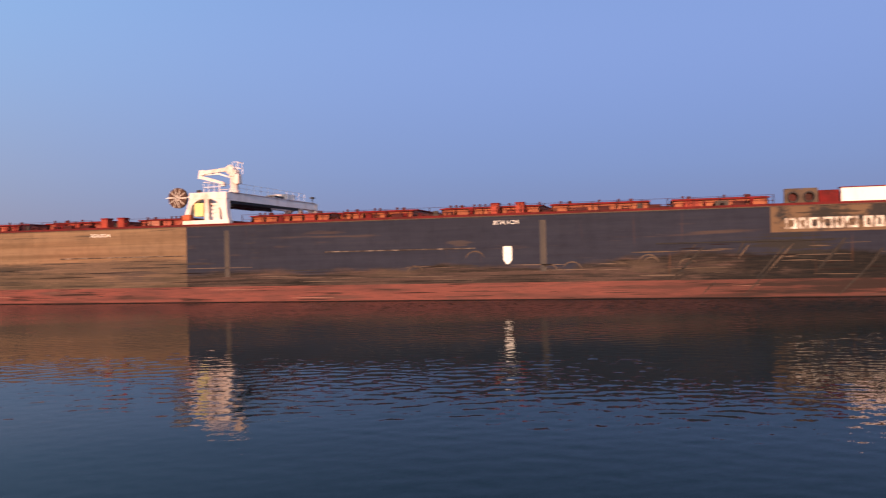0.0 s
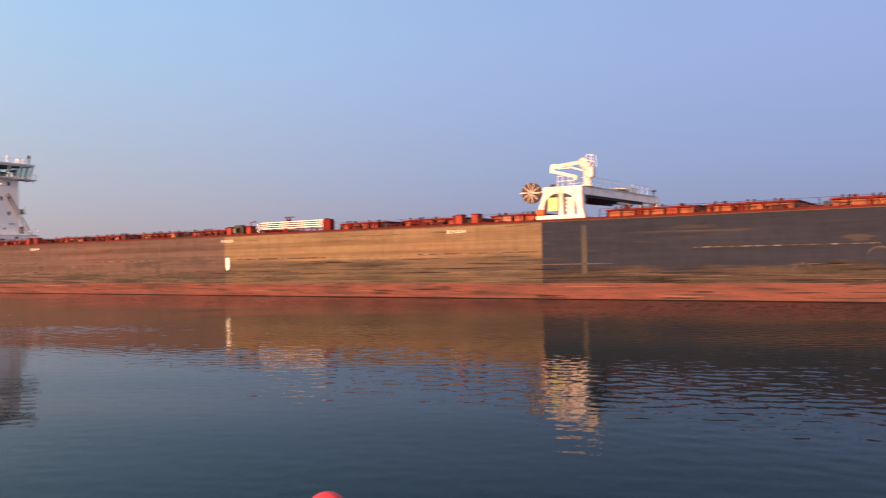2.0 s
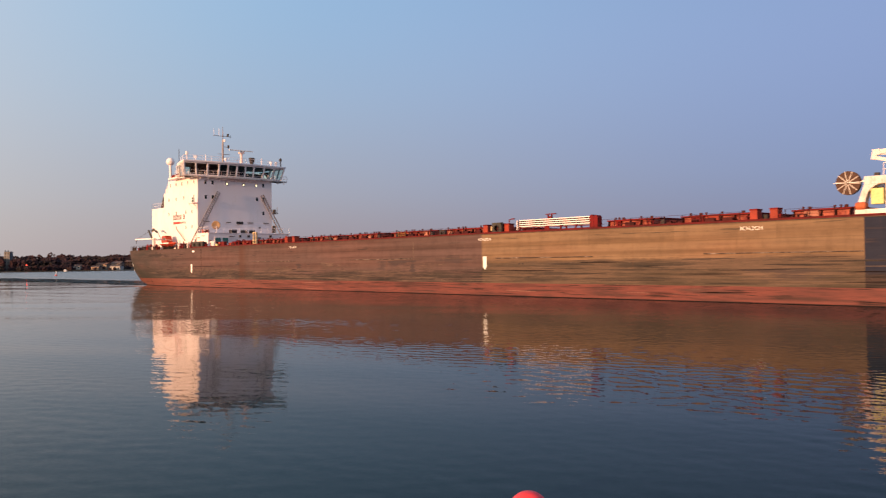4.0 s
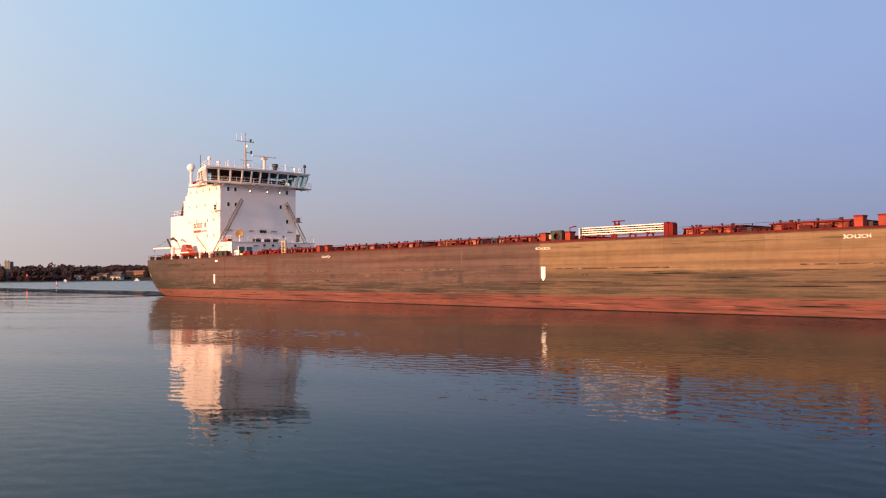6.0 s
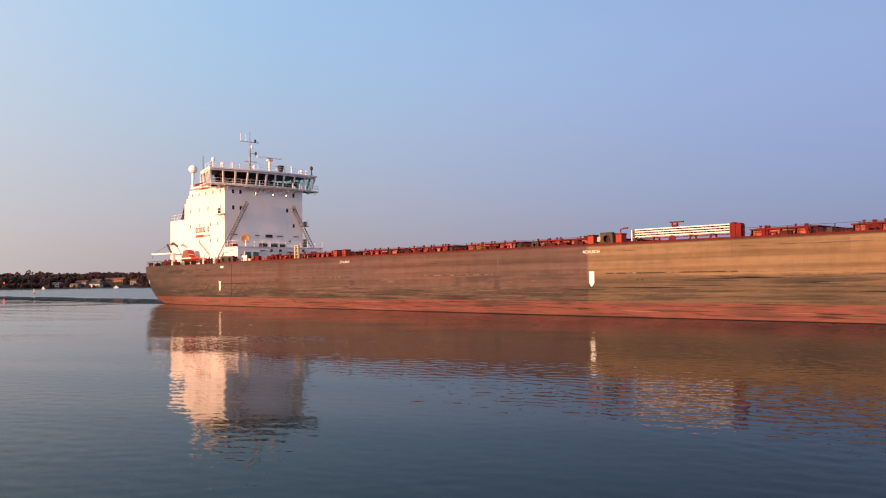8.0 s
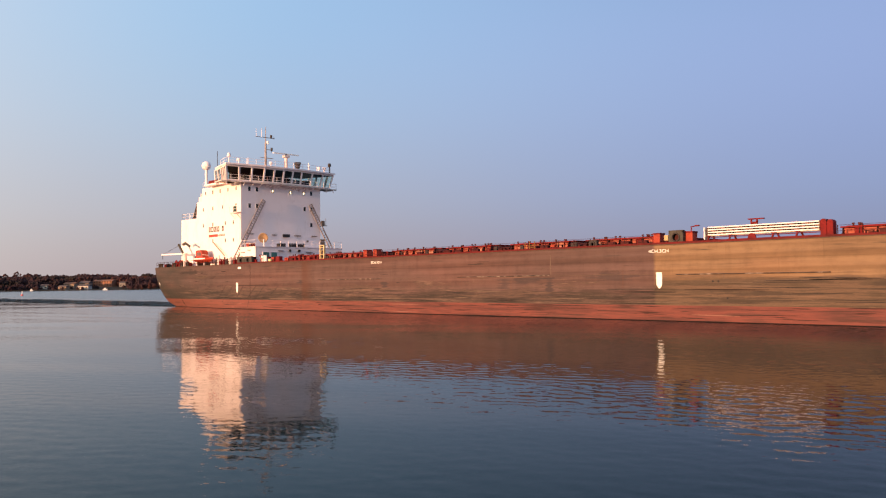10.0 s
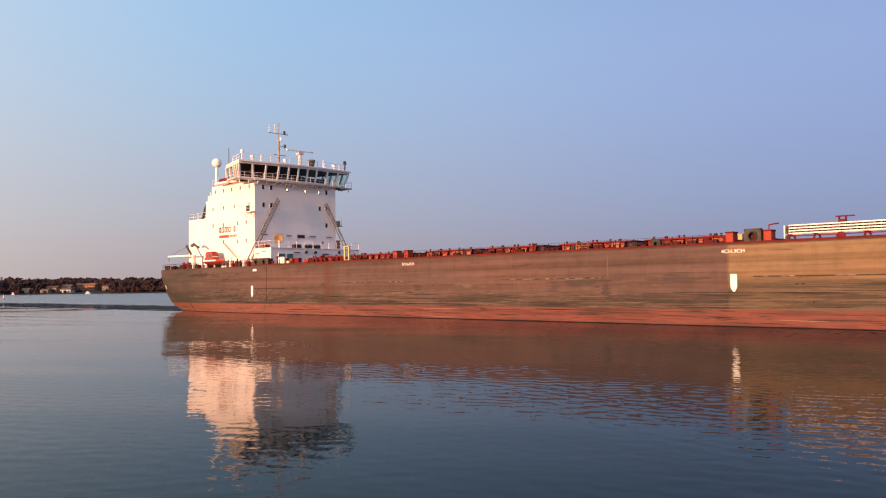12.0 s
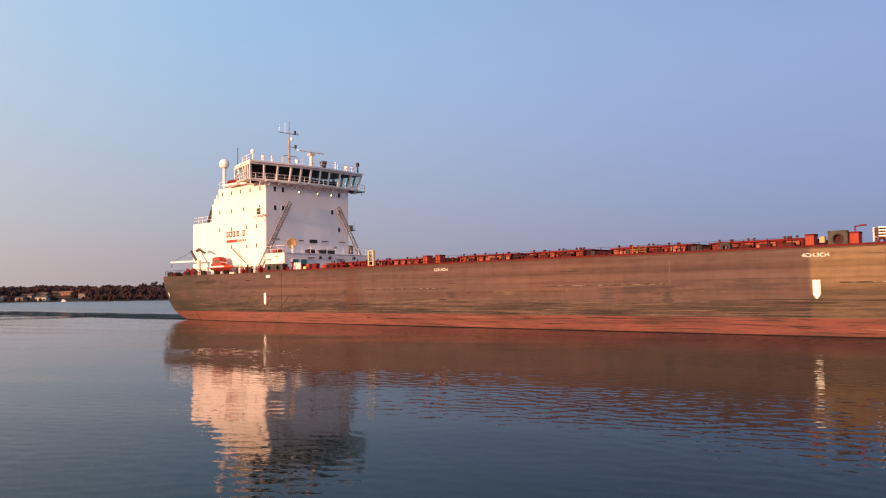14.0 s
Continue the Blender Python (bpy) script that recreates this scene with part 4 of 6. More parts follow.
for a, b in UNITS:
    bm = bmesh.new()
    box(bm, a, b, V0, V0 + 0.05, DECK - 0.05, ZC)                          # side plate
    box(bm, a, b, BEAM - V0 - 0.05, BEAM - V0, DECK - 0.05, ZC)
    box(bm, a, a + 0.05, V0 + 0.05, BEAM - V0 - 0.05, DECK - 0.05, ZC)
    box(bm, b - 0.05, b, V0 + 0.05, BEAM - V0 - 0.05, DECK - 0.05, ZC)
    coaming = part("hatch_coaming", bm, M_AMBER if a > -40 else M_COAM, ship, "red hatch coaming with upright stays")
    part("top_flange", box(bmesh.new(), a - 0.12, b + 0.12, V0 - 0.42, V0 + 0.02, ZC - 0.09, ZC + 0.02), M_RED, coaming)
    cover = aboard("hatch_cover", "flat dull red steel hatch cover on its coaming", "hatch cover", "hatch covers along the deck")
    part("cover_panel", box(bmesh.new(), a - 0.1, b + 0.1, V0 + 0.9, BEAM - V0 - 0.9, ZC + 0.02, ZC + 0.14, 0.04), M_RED, cover)
    for k in (0.18, 0.82):
        part("lifting_lug", box(bmesh.new(), a + (b - a) * k - 0.16, a + (b - a) * k + 0.16, V0 + 1.0, V0 + 1.12, ZC + 0.14, ZC + 0.34, 0.02), M_RED_DARK, cover)
    n = max(2, round((b - a) / 1.25))
    for i in range(n + 1):
        again("stay", stay_mesh, coaming, a + 0.03 + (b - a - 0.06) * i / n, V0, 0)
    x = a + 0.8
    while x < b:
        again("cleat", cleat_mesh, coaming, x, V0 - 0.15, ZC + 0.02)
        x += rng.choice((0.45, 0.5, 1.6, 2.6, 3.2))
    # small lockers and pads against the coaming, sunlit patches put into their pale colours
    x = a + 0.9
    while x < b - 1.2:
        w = rng.uniform(0.5, 1.3)
        if rng.random() < (0.45 if a < -40 else 0.25):
            part("drain_locker", box(bmesh.new(), x, x + w, V0 - 0.28, V0, DECK + 0.22, DECK + rng.uniform(0.62, 0.88), 0.02), M_PATCH if rng.random() < 0.45 else (M_ORANGE if rng.random() < 0.4 else M_RED), coaming)
        x += w + rng.uniform(0.3, 1.0)

# low crossing plates between the hatches
for a, b in zip([u[1] for u in UNITS], [u[0] for u in UNITS[1:]]):
    if b - a < 6:
        part("cross_deck_beam", box(bmesh.new(), a + 0.15, b - 0.15, V0 + 0.6, BEAM - V0, DECK - 0.05, DECK + 0.55), M_RED_DARK, ship)

# rail along the deck's edge
post_mesh = mesh_of("rail_post", M_STAY, lambda bm: rod(bm, (0, 0, 0), (0, 0, 0.96), 0.040, 6))
for a, b in ((-134, -84.5), (-67, -52), (-48, -44), (-36.2, 8.8)):
    bm = bmesh.new()
    for z in (0.55, 1.04):
        rod(bm, (a, 0.55, DECK + z * 0.92), (b, 0.55, DECK + z * 0.92), 0.014, 5)
    rail = part("deck_rail", bm, M_RED_DARK, ship, "thin red wire guard rail")
    n = round((b - a) / 1.95)
    for i in range(n + 1):
        again("rail_post", post_mesh, rail, a + (b - a) * i / n, 0.55, DECK)
# small gear along the deck edge: valves, brackets, capped pipes and dark boxes
clutter = [mesh_of("deck_valve", M_RED, lambda bm: (rod(bm, (0, 0, 0), (0, 0, 0.62), 0.05, 8), rod(bm, (-0.16, 0, 0.62), (0.16, 0, 0.62), 0.035, 6), rod(bm, (0, 0, 0), (0, 0, 0.10), 0.14, 8))),
           mesh_of("pipe_bracket", M_RED_DARK, lambda bm: (box(bm, -0.30, -0.22, -0.1, 0.1, 0, 0.5), box(bm, 0.22, 0.30, -0.1, 0.1, 0, 0.5), box(bm, -0.36, 0.36, -0.12, 0.12, 0.5, 0.58, 0.02))),
           mesh_of("capped_vent", M_RED, lambda bm: (rod(bm, (0, 0, 0), (0, 0, 0.7), 0.10, 10), rod(bm, (0, 0, 0.66), (0, 0, 0.84), 0.17, 10))),
           mesh_of("junction_box", M_DARK, lambda bm: (box(bm, -0.22, 0.22, -0.12, 0.12, 0.25, 0.72, 0.03), box(bm, -0.05, 0.05, -0.05, 0.05, 0, 0.26))),
           mesh_of("hose_box", M_RED_DARK, lambda bm: (box(bm, -0.5, 0.5, -0.2, 0.2, 0.12, 0.62, 0.04), box(bm, -0.4, -0.3, -0.15, 0.15, 0, 0.13), box(bm, 0.3, 0.4, -0.15, 0.15, 0, 0.13)))]
kinds = ("deck_valve", "pipe_bracket", "capped_vent", "junction_box", "hose_box")
x = -147.0
while x < 8.5:
    k = rng.choice((0, 1, 1, 2, 3, 4, 4))
    if not (-84 < x < -66 or -47 < x < -27.5):
        again(kinds[k], clutter[k], ship, x, rng.uniform(1.0, 2.3), DECK - 0.02)
    x += rng.uniform(0.8, 2.0)
# pipes running fore and aft beside the coamings
for y, z, r in ((2.1, 7.12, 0.10), (1.6, 7.08, 0.07)):
    for a, b in ((-134.0, -84.6), (-67.0, -52.5), (-36.2, 8.8)):
        part("deck_pipe", rod(bmesh.new(), (a, y, z), (b, y, z), r, 8), M_RED, ship)


def vent_box(x, w, h, material, label, y=0.9, d=0.9):
    bm = bmesh.new()
    box(bm, x, x + w, y, y + d, DECK + 0.22, DECK + h, 0.03)
    ob = part("vent_box", bm, material, ship, label)
    part("foot", box(bmesh.new(), x + 0.15, x + w - 0.15, y + 0.15, y + d - 0.15, DECK - 0.02, DECK + 0.24), M_RED, ob)
    part("lip", box(bmesh.new(), x - 0.03, x + w + 0.03, y - 0.03, y + d + 0.03, DECK + h - 0.10, DECK + h + 0.03), M_RED, ob)


for x in (-126.4, -124.4, -83.6, -80.3, -51.3, -49.5, -13.35, -11.25):
    vent_box(x, 0.68, 1.14, M_ORANGE, "orange-red steel vent box on the deck")


def chock(x, w, h, holes, material, label, y=0.35):
    """A mooring lead: a plate with round holes, rimmed."""
    bm = bmesh.new()
    r = h * 0.29
    n, step = 20, w / holes
    for k in range(holes):
        cx, cz = x + step * (k + 0.5), DECK + h * 0.52
        hw, top, bot = step / 2, DECK + h, DECK
        for yy in (y, y + 0.35):
            ring, edge = [], []
            for i in range(n):
                t = 2 * math.pi * (i + 0.5) / n
                c, s = math.cos(t), math.sin(t)
                ring.append(bm.verts.new((cx + r * c, yy, cz + r * s)))
                q = min(hw / max(abs(c), 1e-6), ((top - cz) if s > 0 else (cz - bot)) / max(abs(s), 1e-6))
                edge.append(bm.verts.new((cx + q * c, yy, cz + q * s)))
            for i in range(n):
                bm.faces.new((ring[i], ring[(i + 1) % n], edge[(i + 1) % n], edge[i]))
    box(bm, x, x + w, y, y + 0.35, DECK + h, DECK + h + 0.04)
    box(bm, x - 0.04, x, y, y + 0.35, DECK, DECK + h + 0.04), box(bm, x + w, x + w + 0.04, y, y + 0.35, DECK, DECK + h + 0.04)
    ob = part("mooring_lead", bm, material, ship, label)
    # added dark backing for the shaded inside seen through the holes
    if h > 1.0:
        part("roller_box", box(bmesh.new(), x + 0.05, x + w - 0.05, y + 0.36, y + 0.9, DECK, DECK + h - 0.05), M_RED_DARK, ob)
    for k in range(holes):
        cx, cz = x + step * (k + 0.5), DECK + h * 0.52
        rm = bmesh.new()
        m, c = 20, 8
        rings = [[rm.verts.new((cx + (r + 0.07 * math.cos(b)) * math.cos(a), y - 0.02 + 0.09 * math.sin(b), cz + (r + 0.07 * math.cos(b)) * math.sin(a))) for b in (2 * math.pi * j / c for j in range(c))] for a in (2 * math.pi * i / m for i in range(m))]
        for i in range(m):
            for j in range(c):
                rm.faces.new((rings[i][j], rings[(i + 1) % m][j], rings[(i + 1) % m][(j + 1) % c], rings[i][(j + 1) % c]))
        part("rim", rm, M_DARK, ob, smooth=True)


chock(-81.65, 1.35, 1.25, 1, M_STEEL, "grey-green mooring lead plate with a round hole")
part("light_box", box(bmesh.new(), -82.55, -82.15, 1.0, 1.4, 7.35, 7.85, 0.03), M_TANPAINT, ship, "small cream box on a post")
part("box_post", rod(bmesh.new(), (-82.35, 1.2, DECK - 0.02), (-82.35, 1.2, 7.37), 0.05), M_RED, ship)
chock(-156.9, 4.1, 1.12, 2, M_STEEL, "wide grey-green mooring lead with two holes")
chock(-90.45, 0.85, 0.75, 1, M_DARK, "small dark ring-shaped mooring lead")
chock(9.6, 2.3, 1.30, 2, M_BROWNPLATE, "brown mooring lead plate with two round holes")
chock(4.6, 0.9, 0.6, 1, M_DARK, "small dark mooring lead")

# yellow-painted valve stand and buff ladder locker
bm = bmesh.new()
for z in (7.1, 7.32, 7.55):
    box(bm, -99.2, -97.8, 1.0, 1.08, z, z + 0.045)
for x in (-99.2, -98.6, -97.9):
    box(bm, x, x + 0.05, 1.0, 1.08, DECK, 7.95)
part("valve_stand", bm, M_OCHRE, ship, "ochre-painted pipe valve stand")
bm = bmesh.new()
for x in (-135.6, -134.75):
    box(bm, x, x + 0.18, 0.6, 0.85, DECK, 9.02)
for i in range(4):
    box(bm, -135.42, -134.75, 0.70, 0.80, DECK + 0.3 + i * 0.5, DECK + 0.35 + i * 0.5)
box(bm, -135.62, -134.55, 0.55, 0.9, 8.95, 9.05)
part("access_ladder", bm, M_TANPAINT, ship, "buff upright ladder frame at the deck edge")

# ---- stowed gangway, on red cradles
def stowed_gangway():
    a, b, z0, z1, y = -78.3, -68.65, 7.62, 8.41, 1.2
    g = aboard("gangway", "long white aluminium gangway stowed on its side in red cradles", "gangway")
    for k in range(4):
        z = z0 + 0.22 * k
        part("side_rail", box(bmesh.new(), a, b, y, y + 0.10, z, z + 0.105, 0.02), M_WHITE, g)
        part("inner_rail", box(bmesh.new(), a, b, y + 0.80, y + 0.9, z, z + 0.105), M_WALK, g)
    rung = mesh_of("rung", M_MARK_FADED, lambda bm: box(bm, -0.05, 0.05, 0.06, 0.80, 0, z1 - z0 - 0.04))
    n = 22
    for i in range(n + 1):
        again("rung", rung, g, a + 0.05 + (b - a - 0.1) * i / n, y, z0 + 0.02)
    # added dark backing, so that the open slots between the rails look dark
    part("slot_backing", box(bmesh.new(), a + 0.05, b - 0.05, y + 0.45, y + 0.50, z0 + 0.02, z1 - 0.04), M_DARK, g, "dark backing behind the open slots between the rails")
    part("end_frame", box(bmesh.new(), a - 0.40, a - 0.30, y, y + 0.9, z0 - 0.35, z1 - 0.05, 0.03), M_WHITE, g)
    part("end_plate", box(bmesh.new(), a - 0.30, a - 0.02, y + 0.3, y + 0.6, z0 + 0.05, z1 - 0.10), M_DARK, g)
    part("end_step", box(bmesh.new(), a - 0.30, b, y + 0.1, y + 0.8, z0 - 0.06, z0 - 0.005), M_WALK, g)
    for x in (-78.2, -76.2, -72.4, -70.4):
        bm = bmesh.new()
        bar(bm, (x - 0.25, y + 0.1, DECK), (x, y + 0.1, z0), 0.12, 0.14, (0, 1, 0)), bar(bm, (x + 0.25, y + 0.8, DECK), (x, y + 0.8, z0), 0.12, 0.14, (0, 1, 0))
        box(bm, x - 0.2, x + 0.2, y, y + 0.9, z0 - 0.08, z0)
        part("cradle", bm, M_RED, g, "red steel cradle")
    for z in (7.2, 7.45):
        part("cradle_rail", rod(bmesh.new(), (a, y + 0.1, z), (b, y + 0.1, z), 0.035, 6), M_RED, g)
    w = bmesh.new()
    lathe(w, [(0.34, 0), (0.36, 0.04), (0.36, 0.12), (0.27, 0.12), (0.27, 0.04), (0.1, 0.04), (0.1, 0.14)], 18, (-74.2, 1.0, 7.28), "y")
    part("winch_wheel", w, M_RED, g)
    h = bmesh.new()
    for x0, x1, top in ((-68.5, -68.02, 8.5), (-67.98, -67.5, 8.42)):
        arc = [(x0, DECK), (x1, DECK)] + [((x0 + x1) / 2 + (x1 - x0) / 2 * math.cos(q), top - 0.24 + 0.24 * math.sin(q)) for q in [math.pi * i / 8 for i in range(9)]]
        prism(h, arc, 1.0, 1.75, "y")
    part("winch_house", h, M_RED, g, "round-topped red winch housing")
    t = bmesh.new()
    box(t, -74.5, -74.38, 1.5, 1.62, 8.4, 8.86), box(t, -74.0, -73.88, 1.5, 1.62, 8.4, 8.86), box(t, -74.7, -73.3, 1.45, 1.65, 8.82, 8.92), box(t, -74.4, -73.9, 1.4, 1.7, 8.42, 8.62)
    part("hoist_frame", t, M_RED, g)
    f = bmesh.new()
    rod(f, (-80.0, 1.4, DECK), (-80.0, 1.4, 8.55), 0.05), rod(f, (-80.0, 1.4, 8.5), (-79.3, 1.4, 8.6), 0.05), box(f, -79.6, -79.2, 1.3, 1.5, 8.52, 8.64)
    part("lamp_post", f, M_RED, g)


stowed_gangway()
# white locker forward, beside the brown mooring lead
wl0 = aboard("locker", "long white painted locker forward on deck", "locker")
part("locker_body", box(bmesh.new(), 13.75, 22.0, 1.3, 2.2, 7.12, 8.25, 0.04), M_WHITE, wl0)
part("locker_base", box(bmesh.new(), 13.9, 21.8, 1.4, 2.1, DECK - 0.02, 7.12), M_RED, wl0)
part("locker_lid", box(bmesh.new(), 13.7, 22.05, 1.25, 2.25, 8.25, 8.32), M_RED, wl0)
part("red_locker", box(bmesh.new(), 12.15, 13.6, 1.2, 2.2, DECK - 0.02, 8.12, 0.04), M_RED, ship, "dull red steel locker")

# ---- gantry crane that runs along the hatches
crane = aboard("gantry_crane", "white gantry hatch crane with a folded knuckle boom on top", "crane")


def side_frame(y):
    """One leg frame: foot beam, two splayed legs with rounded shoulders, a middle post and a deep head beam."""
    bm = bmesh.new()
    d = 0.7
    box(bm, -42.75, -37.95, y - 0.05, y + d + 0.05, 7.18, 7.58, 0.05)
    box(bm, -42.05, -38.2, y, y + d, 9.5, 10.16, 0.06)
    # legs, with a curved inner edge
    for s, x_out, x_top in ((1, -42.6, -42.02), (-1, -38.05, -38.22)):
        inner = [(x_out + s * 0.55, 7.57), (x_out + s * 0.66, 8.4), (x_out + s * 0.86, 8.95), (x_out + s * 1.2, 9.3), (x_out + s * 1.65, 9.51)]
        outer = [(x_top, 9.51), (x_out + s * 0.12, 8.2), (x_out, 7.57)]
        prism(bm, inner + outer, y, y + d, "y")
    box(bm, -40.45, -40.05, y + 0.02, y + d - 0.02, 7.57, 9.52)
    return bm


near = part("side_frame", side_frame(1.3), M_WHITE_RUSTY, crane, "white arched leg frame on wheels")
far = part("side_frame", side_frame(BEAM - 2.0), M_WHITE_RUSTY, crane, "white arched leg frame on wheels")
for fr, y in ((near, 1.3), (far, BEAM - 2.0)):
    for x in (-42.3, -41.5, -39.3, -38.5):
        w = bmesh.new()
        lathe(w, [(0.05, 0), (0.30, 0), (0.30, 0.12), (0.24, 0.12), (0.24, 0.4), (0.05, 0.4)], 16, (x, y + 0.1, 7.22), "y")
        part("wheel", w, M_DARK, fr)
    part("rail_seat", box(bmesh.new(), -44.0, -37.0, y + 0.2, y + 0.5, DECK - 0.02, 6.98), M_RED, fr)
part("drive_housing", box(bmesh.new(), -42.7, -41.85, 1.0, 1.9, 7.56, 8.15, 0.2), M_DRIVE, crane, "rounded orange drive housing")
part("control_cabinet", box(bmesh.new(), -41.6, -40.65, 1.45, 2.2, 7.95, 9.2, 0.04), M_YELLOW, crane, "pale yellow control cabinet")
bm = bmesh.new()
for z in (7.9, 8.25, 8.6, 8.95):
    box(bm, -39.85, -39.0, 1.5, 1.9, z, z + 0.2)
box(bm, -39.75, -39.05, 1.6, 2.0, 7.57, 9.1)
part("resistor_stack", bm, M_WHITE_RUSTY, crane)
# twin bridge girders athwart the ship
for x in (-38.5, -41.75):
    girder = part("girder", box(bmesh.new(), x - 0.28, x + 0.28, 2.0, BEAM - 2.0, 9.38, 10.14), M_GIRDER, crane, "white box girder streaked with rust")
    part("girder_flange", box(bmesh.new(), x - 0.36, x + 0.36, 2.0, BEAM - 2.0, 10.14, 10.19), M_GIRDER, girder)
    part("rail_beam", box(bmesh.new(), x - 0.18, x + 0.18, 2.0, 17.5, 9.12, 9.38), M_DARK, girder, "dark hoist rail beam")
bm = bmesh.new()
for i in range(12):
    y = 2.4 + 1.5 * i
    rod(bm, (-38.3, y, 10.16), (-38.3, y, 11.1), 0.022, 5)
for z in (10.65, 11.08):
    rod(bm, (-38.3, 2.4, z), (-38.3, 18.9, z), 0.02, 5)
part("handrail", bm, M_WHITE, crane)
part("hoist_trolley", box(bmesh.new(), -41.3, -38.9, 15.6, 17.8, 10.2, 10.9, 0.06), M_WHITE_RUSTY, crane, "low white hoist trolley")
part("trolley_motor", box(bmesh.new(), -40.2, -39.0, 13.2, 15.2, 10.2, 10.6, 0.05), M_DARK, crane)
part("end_lamp", rod(bmesh.new(), (-38.5, 21.6, 10.16), (-38.5, 21.6, 10.75), 0.06), M_DARK, crane)
part("end_lamp_head", box(bmesh.new(), -38.7, -38.3, 21.4, 21.8, 10.7, 10.9), M_DARK, crane)
part("lifting_beam", box(bmesh.new(), -41.2, -39.0, 4.5, 12, 8.95, 9.2), M_DARK, crane)
# knuckle-boom crane on top of the gantry
PX, PY, PZ = -38.4, 3.2, 10.16        # foot of its pedestal
bm = bmesh.new()
lathe(bm, [(0.50, 0), (0.50, 0.2), (0.36, 0.3), (0.36, 1.5), (0.46, 1.55), (0.46, 1.8)], 16, (PX, PY, PZ))
ped = part("crane_pedestal", bm, M_WHITE_RUSTY, crane, "round white crane pedestal")
bm = bmesh.new()
box(bm, PX - 0.55, PX + 0.45, PY - 0.42, PY + 0.42, PZ + 1.75, PZ + 2.15, 0.08)
prism(bm, [(PX - 0.75, PZ + 1.95), (PX + 0.1, PZ + 1.95), (PX + 0.1, PZ + 2.35), (PX - 0.25, PZ + 2.66), (PX - 0.65, PZ + 2.5)], PY - 0.3, PY + 0.3, "y")
part("slew_head", bm, M_WHITE_RUSTY, ped)
bm = bmesh.new()
bar(bm, (PX - 0.3, PY, PZ + 2.28), (PX - 3.2, PY, PZ + 2.02), 0.36, 0.34), bar(bm, (PX - 3.0, PY, PZ + 2.04), (PX - 3.55, PY, PZ + 2.0), 0.46, 0.48)
part("main_boom", bm, M_WHITE_RUSTY, ped, "white folded crane boom")
bm = bmesh.new()
bar(bm, (PX - 3.4, PY, PZ + 1.6), (PX - 1.1, PY, PZ + 0.95), 0.28, 0.28), bar(bm, (PX - 3.4, PY, PZ + 2.1), (PX - 3.5, PY, PZ + 1.45), 0.36, 0.38, (0, 1, 0))
part("folding_jib", bm, M_WHITE_RUSTY, ped, "white folded jib")
part("boom_ram", rod(bmesh.new(), (PX - 2.0, PY, PZ + 2.0), (PX - 0.3, PY, PZ + 1.45), 0.07), M_WHITE, ped)
part("jib_ram", rod(bmesh.new(), (PX - 3.2, PY, PZ + 1.82), (PX - 1.7, PY, PZ + 1.84), 0.05), M_WHITE, ped)
part("boom_hook_block", box(bmesh.new(), PX - 1.35, PX - 0.95, PY - 0.2, PY + 0.2, PZ + 0.65, PZ + 1.05, 0.06), M_WHITE_RUSTY, ped)
bm = bmesh.new()
for x, y in ((-2.3, -1.5), (-0.7, -1.5), (-2.3, 1.4), (-0.7, 1.4), (-1.8, -1.5), (-1.25, -1.5)):
    rod(bm, (PX + x, PY + y, PZ), (PX + x, PY + y, PZ + 0.98), 0.028, 5)
for z in (0.5, 0.97):
    for p, q in (((-2.3, -1.5), (-0.7, -1.5)), ((-2.3, 1.4), (-0.7, 1.4)), ((-2.3, -1.5), (-2.3, 1.4))):
        rod(bm, (PX + p[0], PY + p[1], PZ + z), (PX + q[0], PY + q[1], PZ + z), 0.025, 5)
part("platform_rail", bm, M_WHITE, crane)
bm = bmesh.new()
for x in (0.1, 0.7):
    for y in (-0.4, 0.4):
        rod(bm, (PX + x, PY + y, PZ + 1.8), (PX + x, PY + y, PZ + 2.85), 0.028, 5)
for z in (2.3, 2.85):
    for p, q in (((0.1, -0.4), (0.7, -0.4)), ((0.1, 0.4), (0.7, 0.4)), ((0.7, -0.4), (0.7, 0.4))):
        rod(bm, (PX + p[0], PY + p[1], PZ + z), (PX + q[0], PY + q[1], PZ + z), 0.024, 5)
part("crow_rail", bm, M_WHITE, crane)
part("operator_stand", box(bmesh.new(), PX + 0.1, PX + 0.65, PY - 0.35, PY + 0.35, PZ + 0.8, PZ + 1.75, 0.06), M_WHITE_RUSTY, crane)
# cable reel on the after side
RC = (-43.2, 1.2, 9.72)
bm = bmesh.new()
for yy in (0.0, 0.32):
    lathe(bm, [(0.78, yy), (0.95, yy), (0.95, yy + 0.04), (0.78, yy + 0.04), (0.78, yy)], 28, RC, "y")
lathe(bm, [(0.02, 0), (0.2, 0), (0.2, 0.4), (0.02, 0.4)], 16, RC, "y")
reel = part("cable_reel", bm, M_REEL, crane, "dark cable reel with pale spokes")
lathe_bm = bmesh.new()
lathe(lathe_bm, [(0.3, 0.05), (0.86, 0.05), (0.86, 0.30), (0.3, 0.30), (0.3, 0.05)], 24, RC, "y")
part("cable", lathe_bm, M_REEL, reel, "dark wound cable")
spoke = mesh_of("spoke", M_WALK, lambda bm: bar(bm, (0.12, -0.04, 0), (0.94, -0.04, 0), 0.03, 0.07, (0, 0, 1)))
for i in range(10):
    ob = new("spoke", spoke)
    ob.parent = reel
    ob.matrix_basis = pose(*RC, 0, 36 * i + 5, 0)
part("reel_arm", bar(bmesh.new(), (-43.1, 1.6, 9.72), (-42.0, 1.6, 9.85), 0.12, 0.12), M_WHITE, crane)
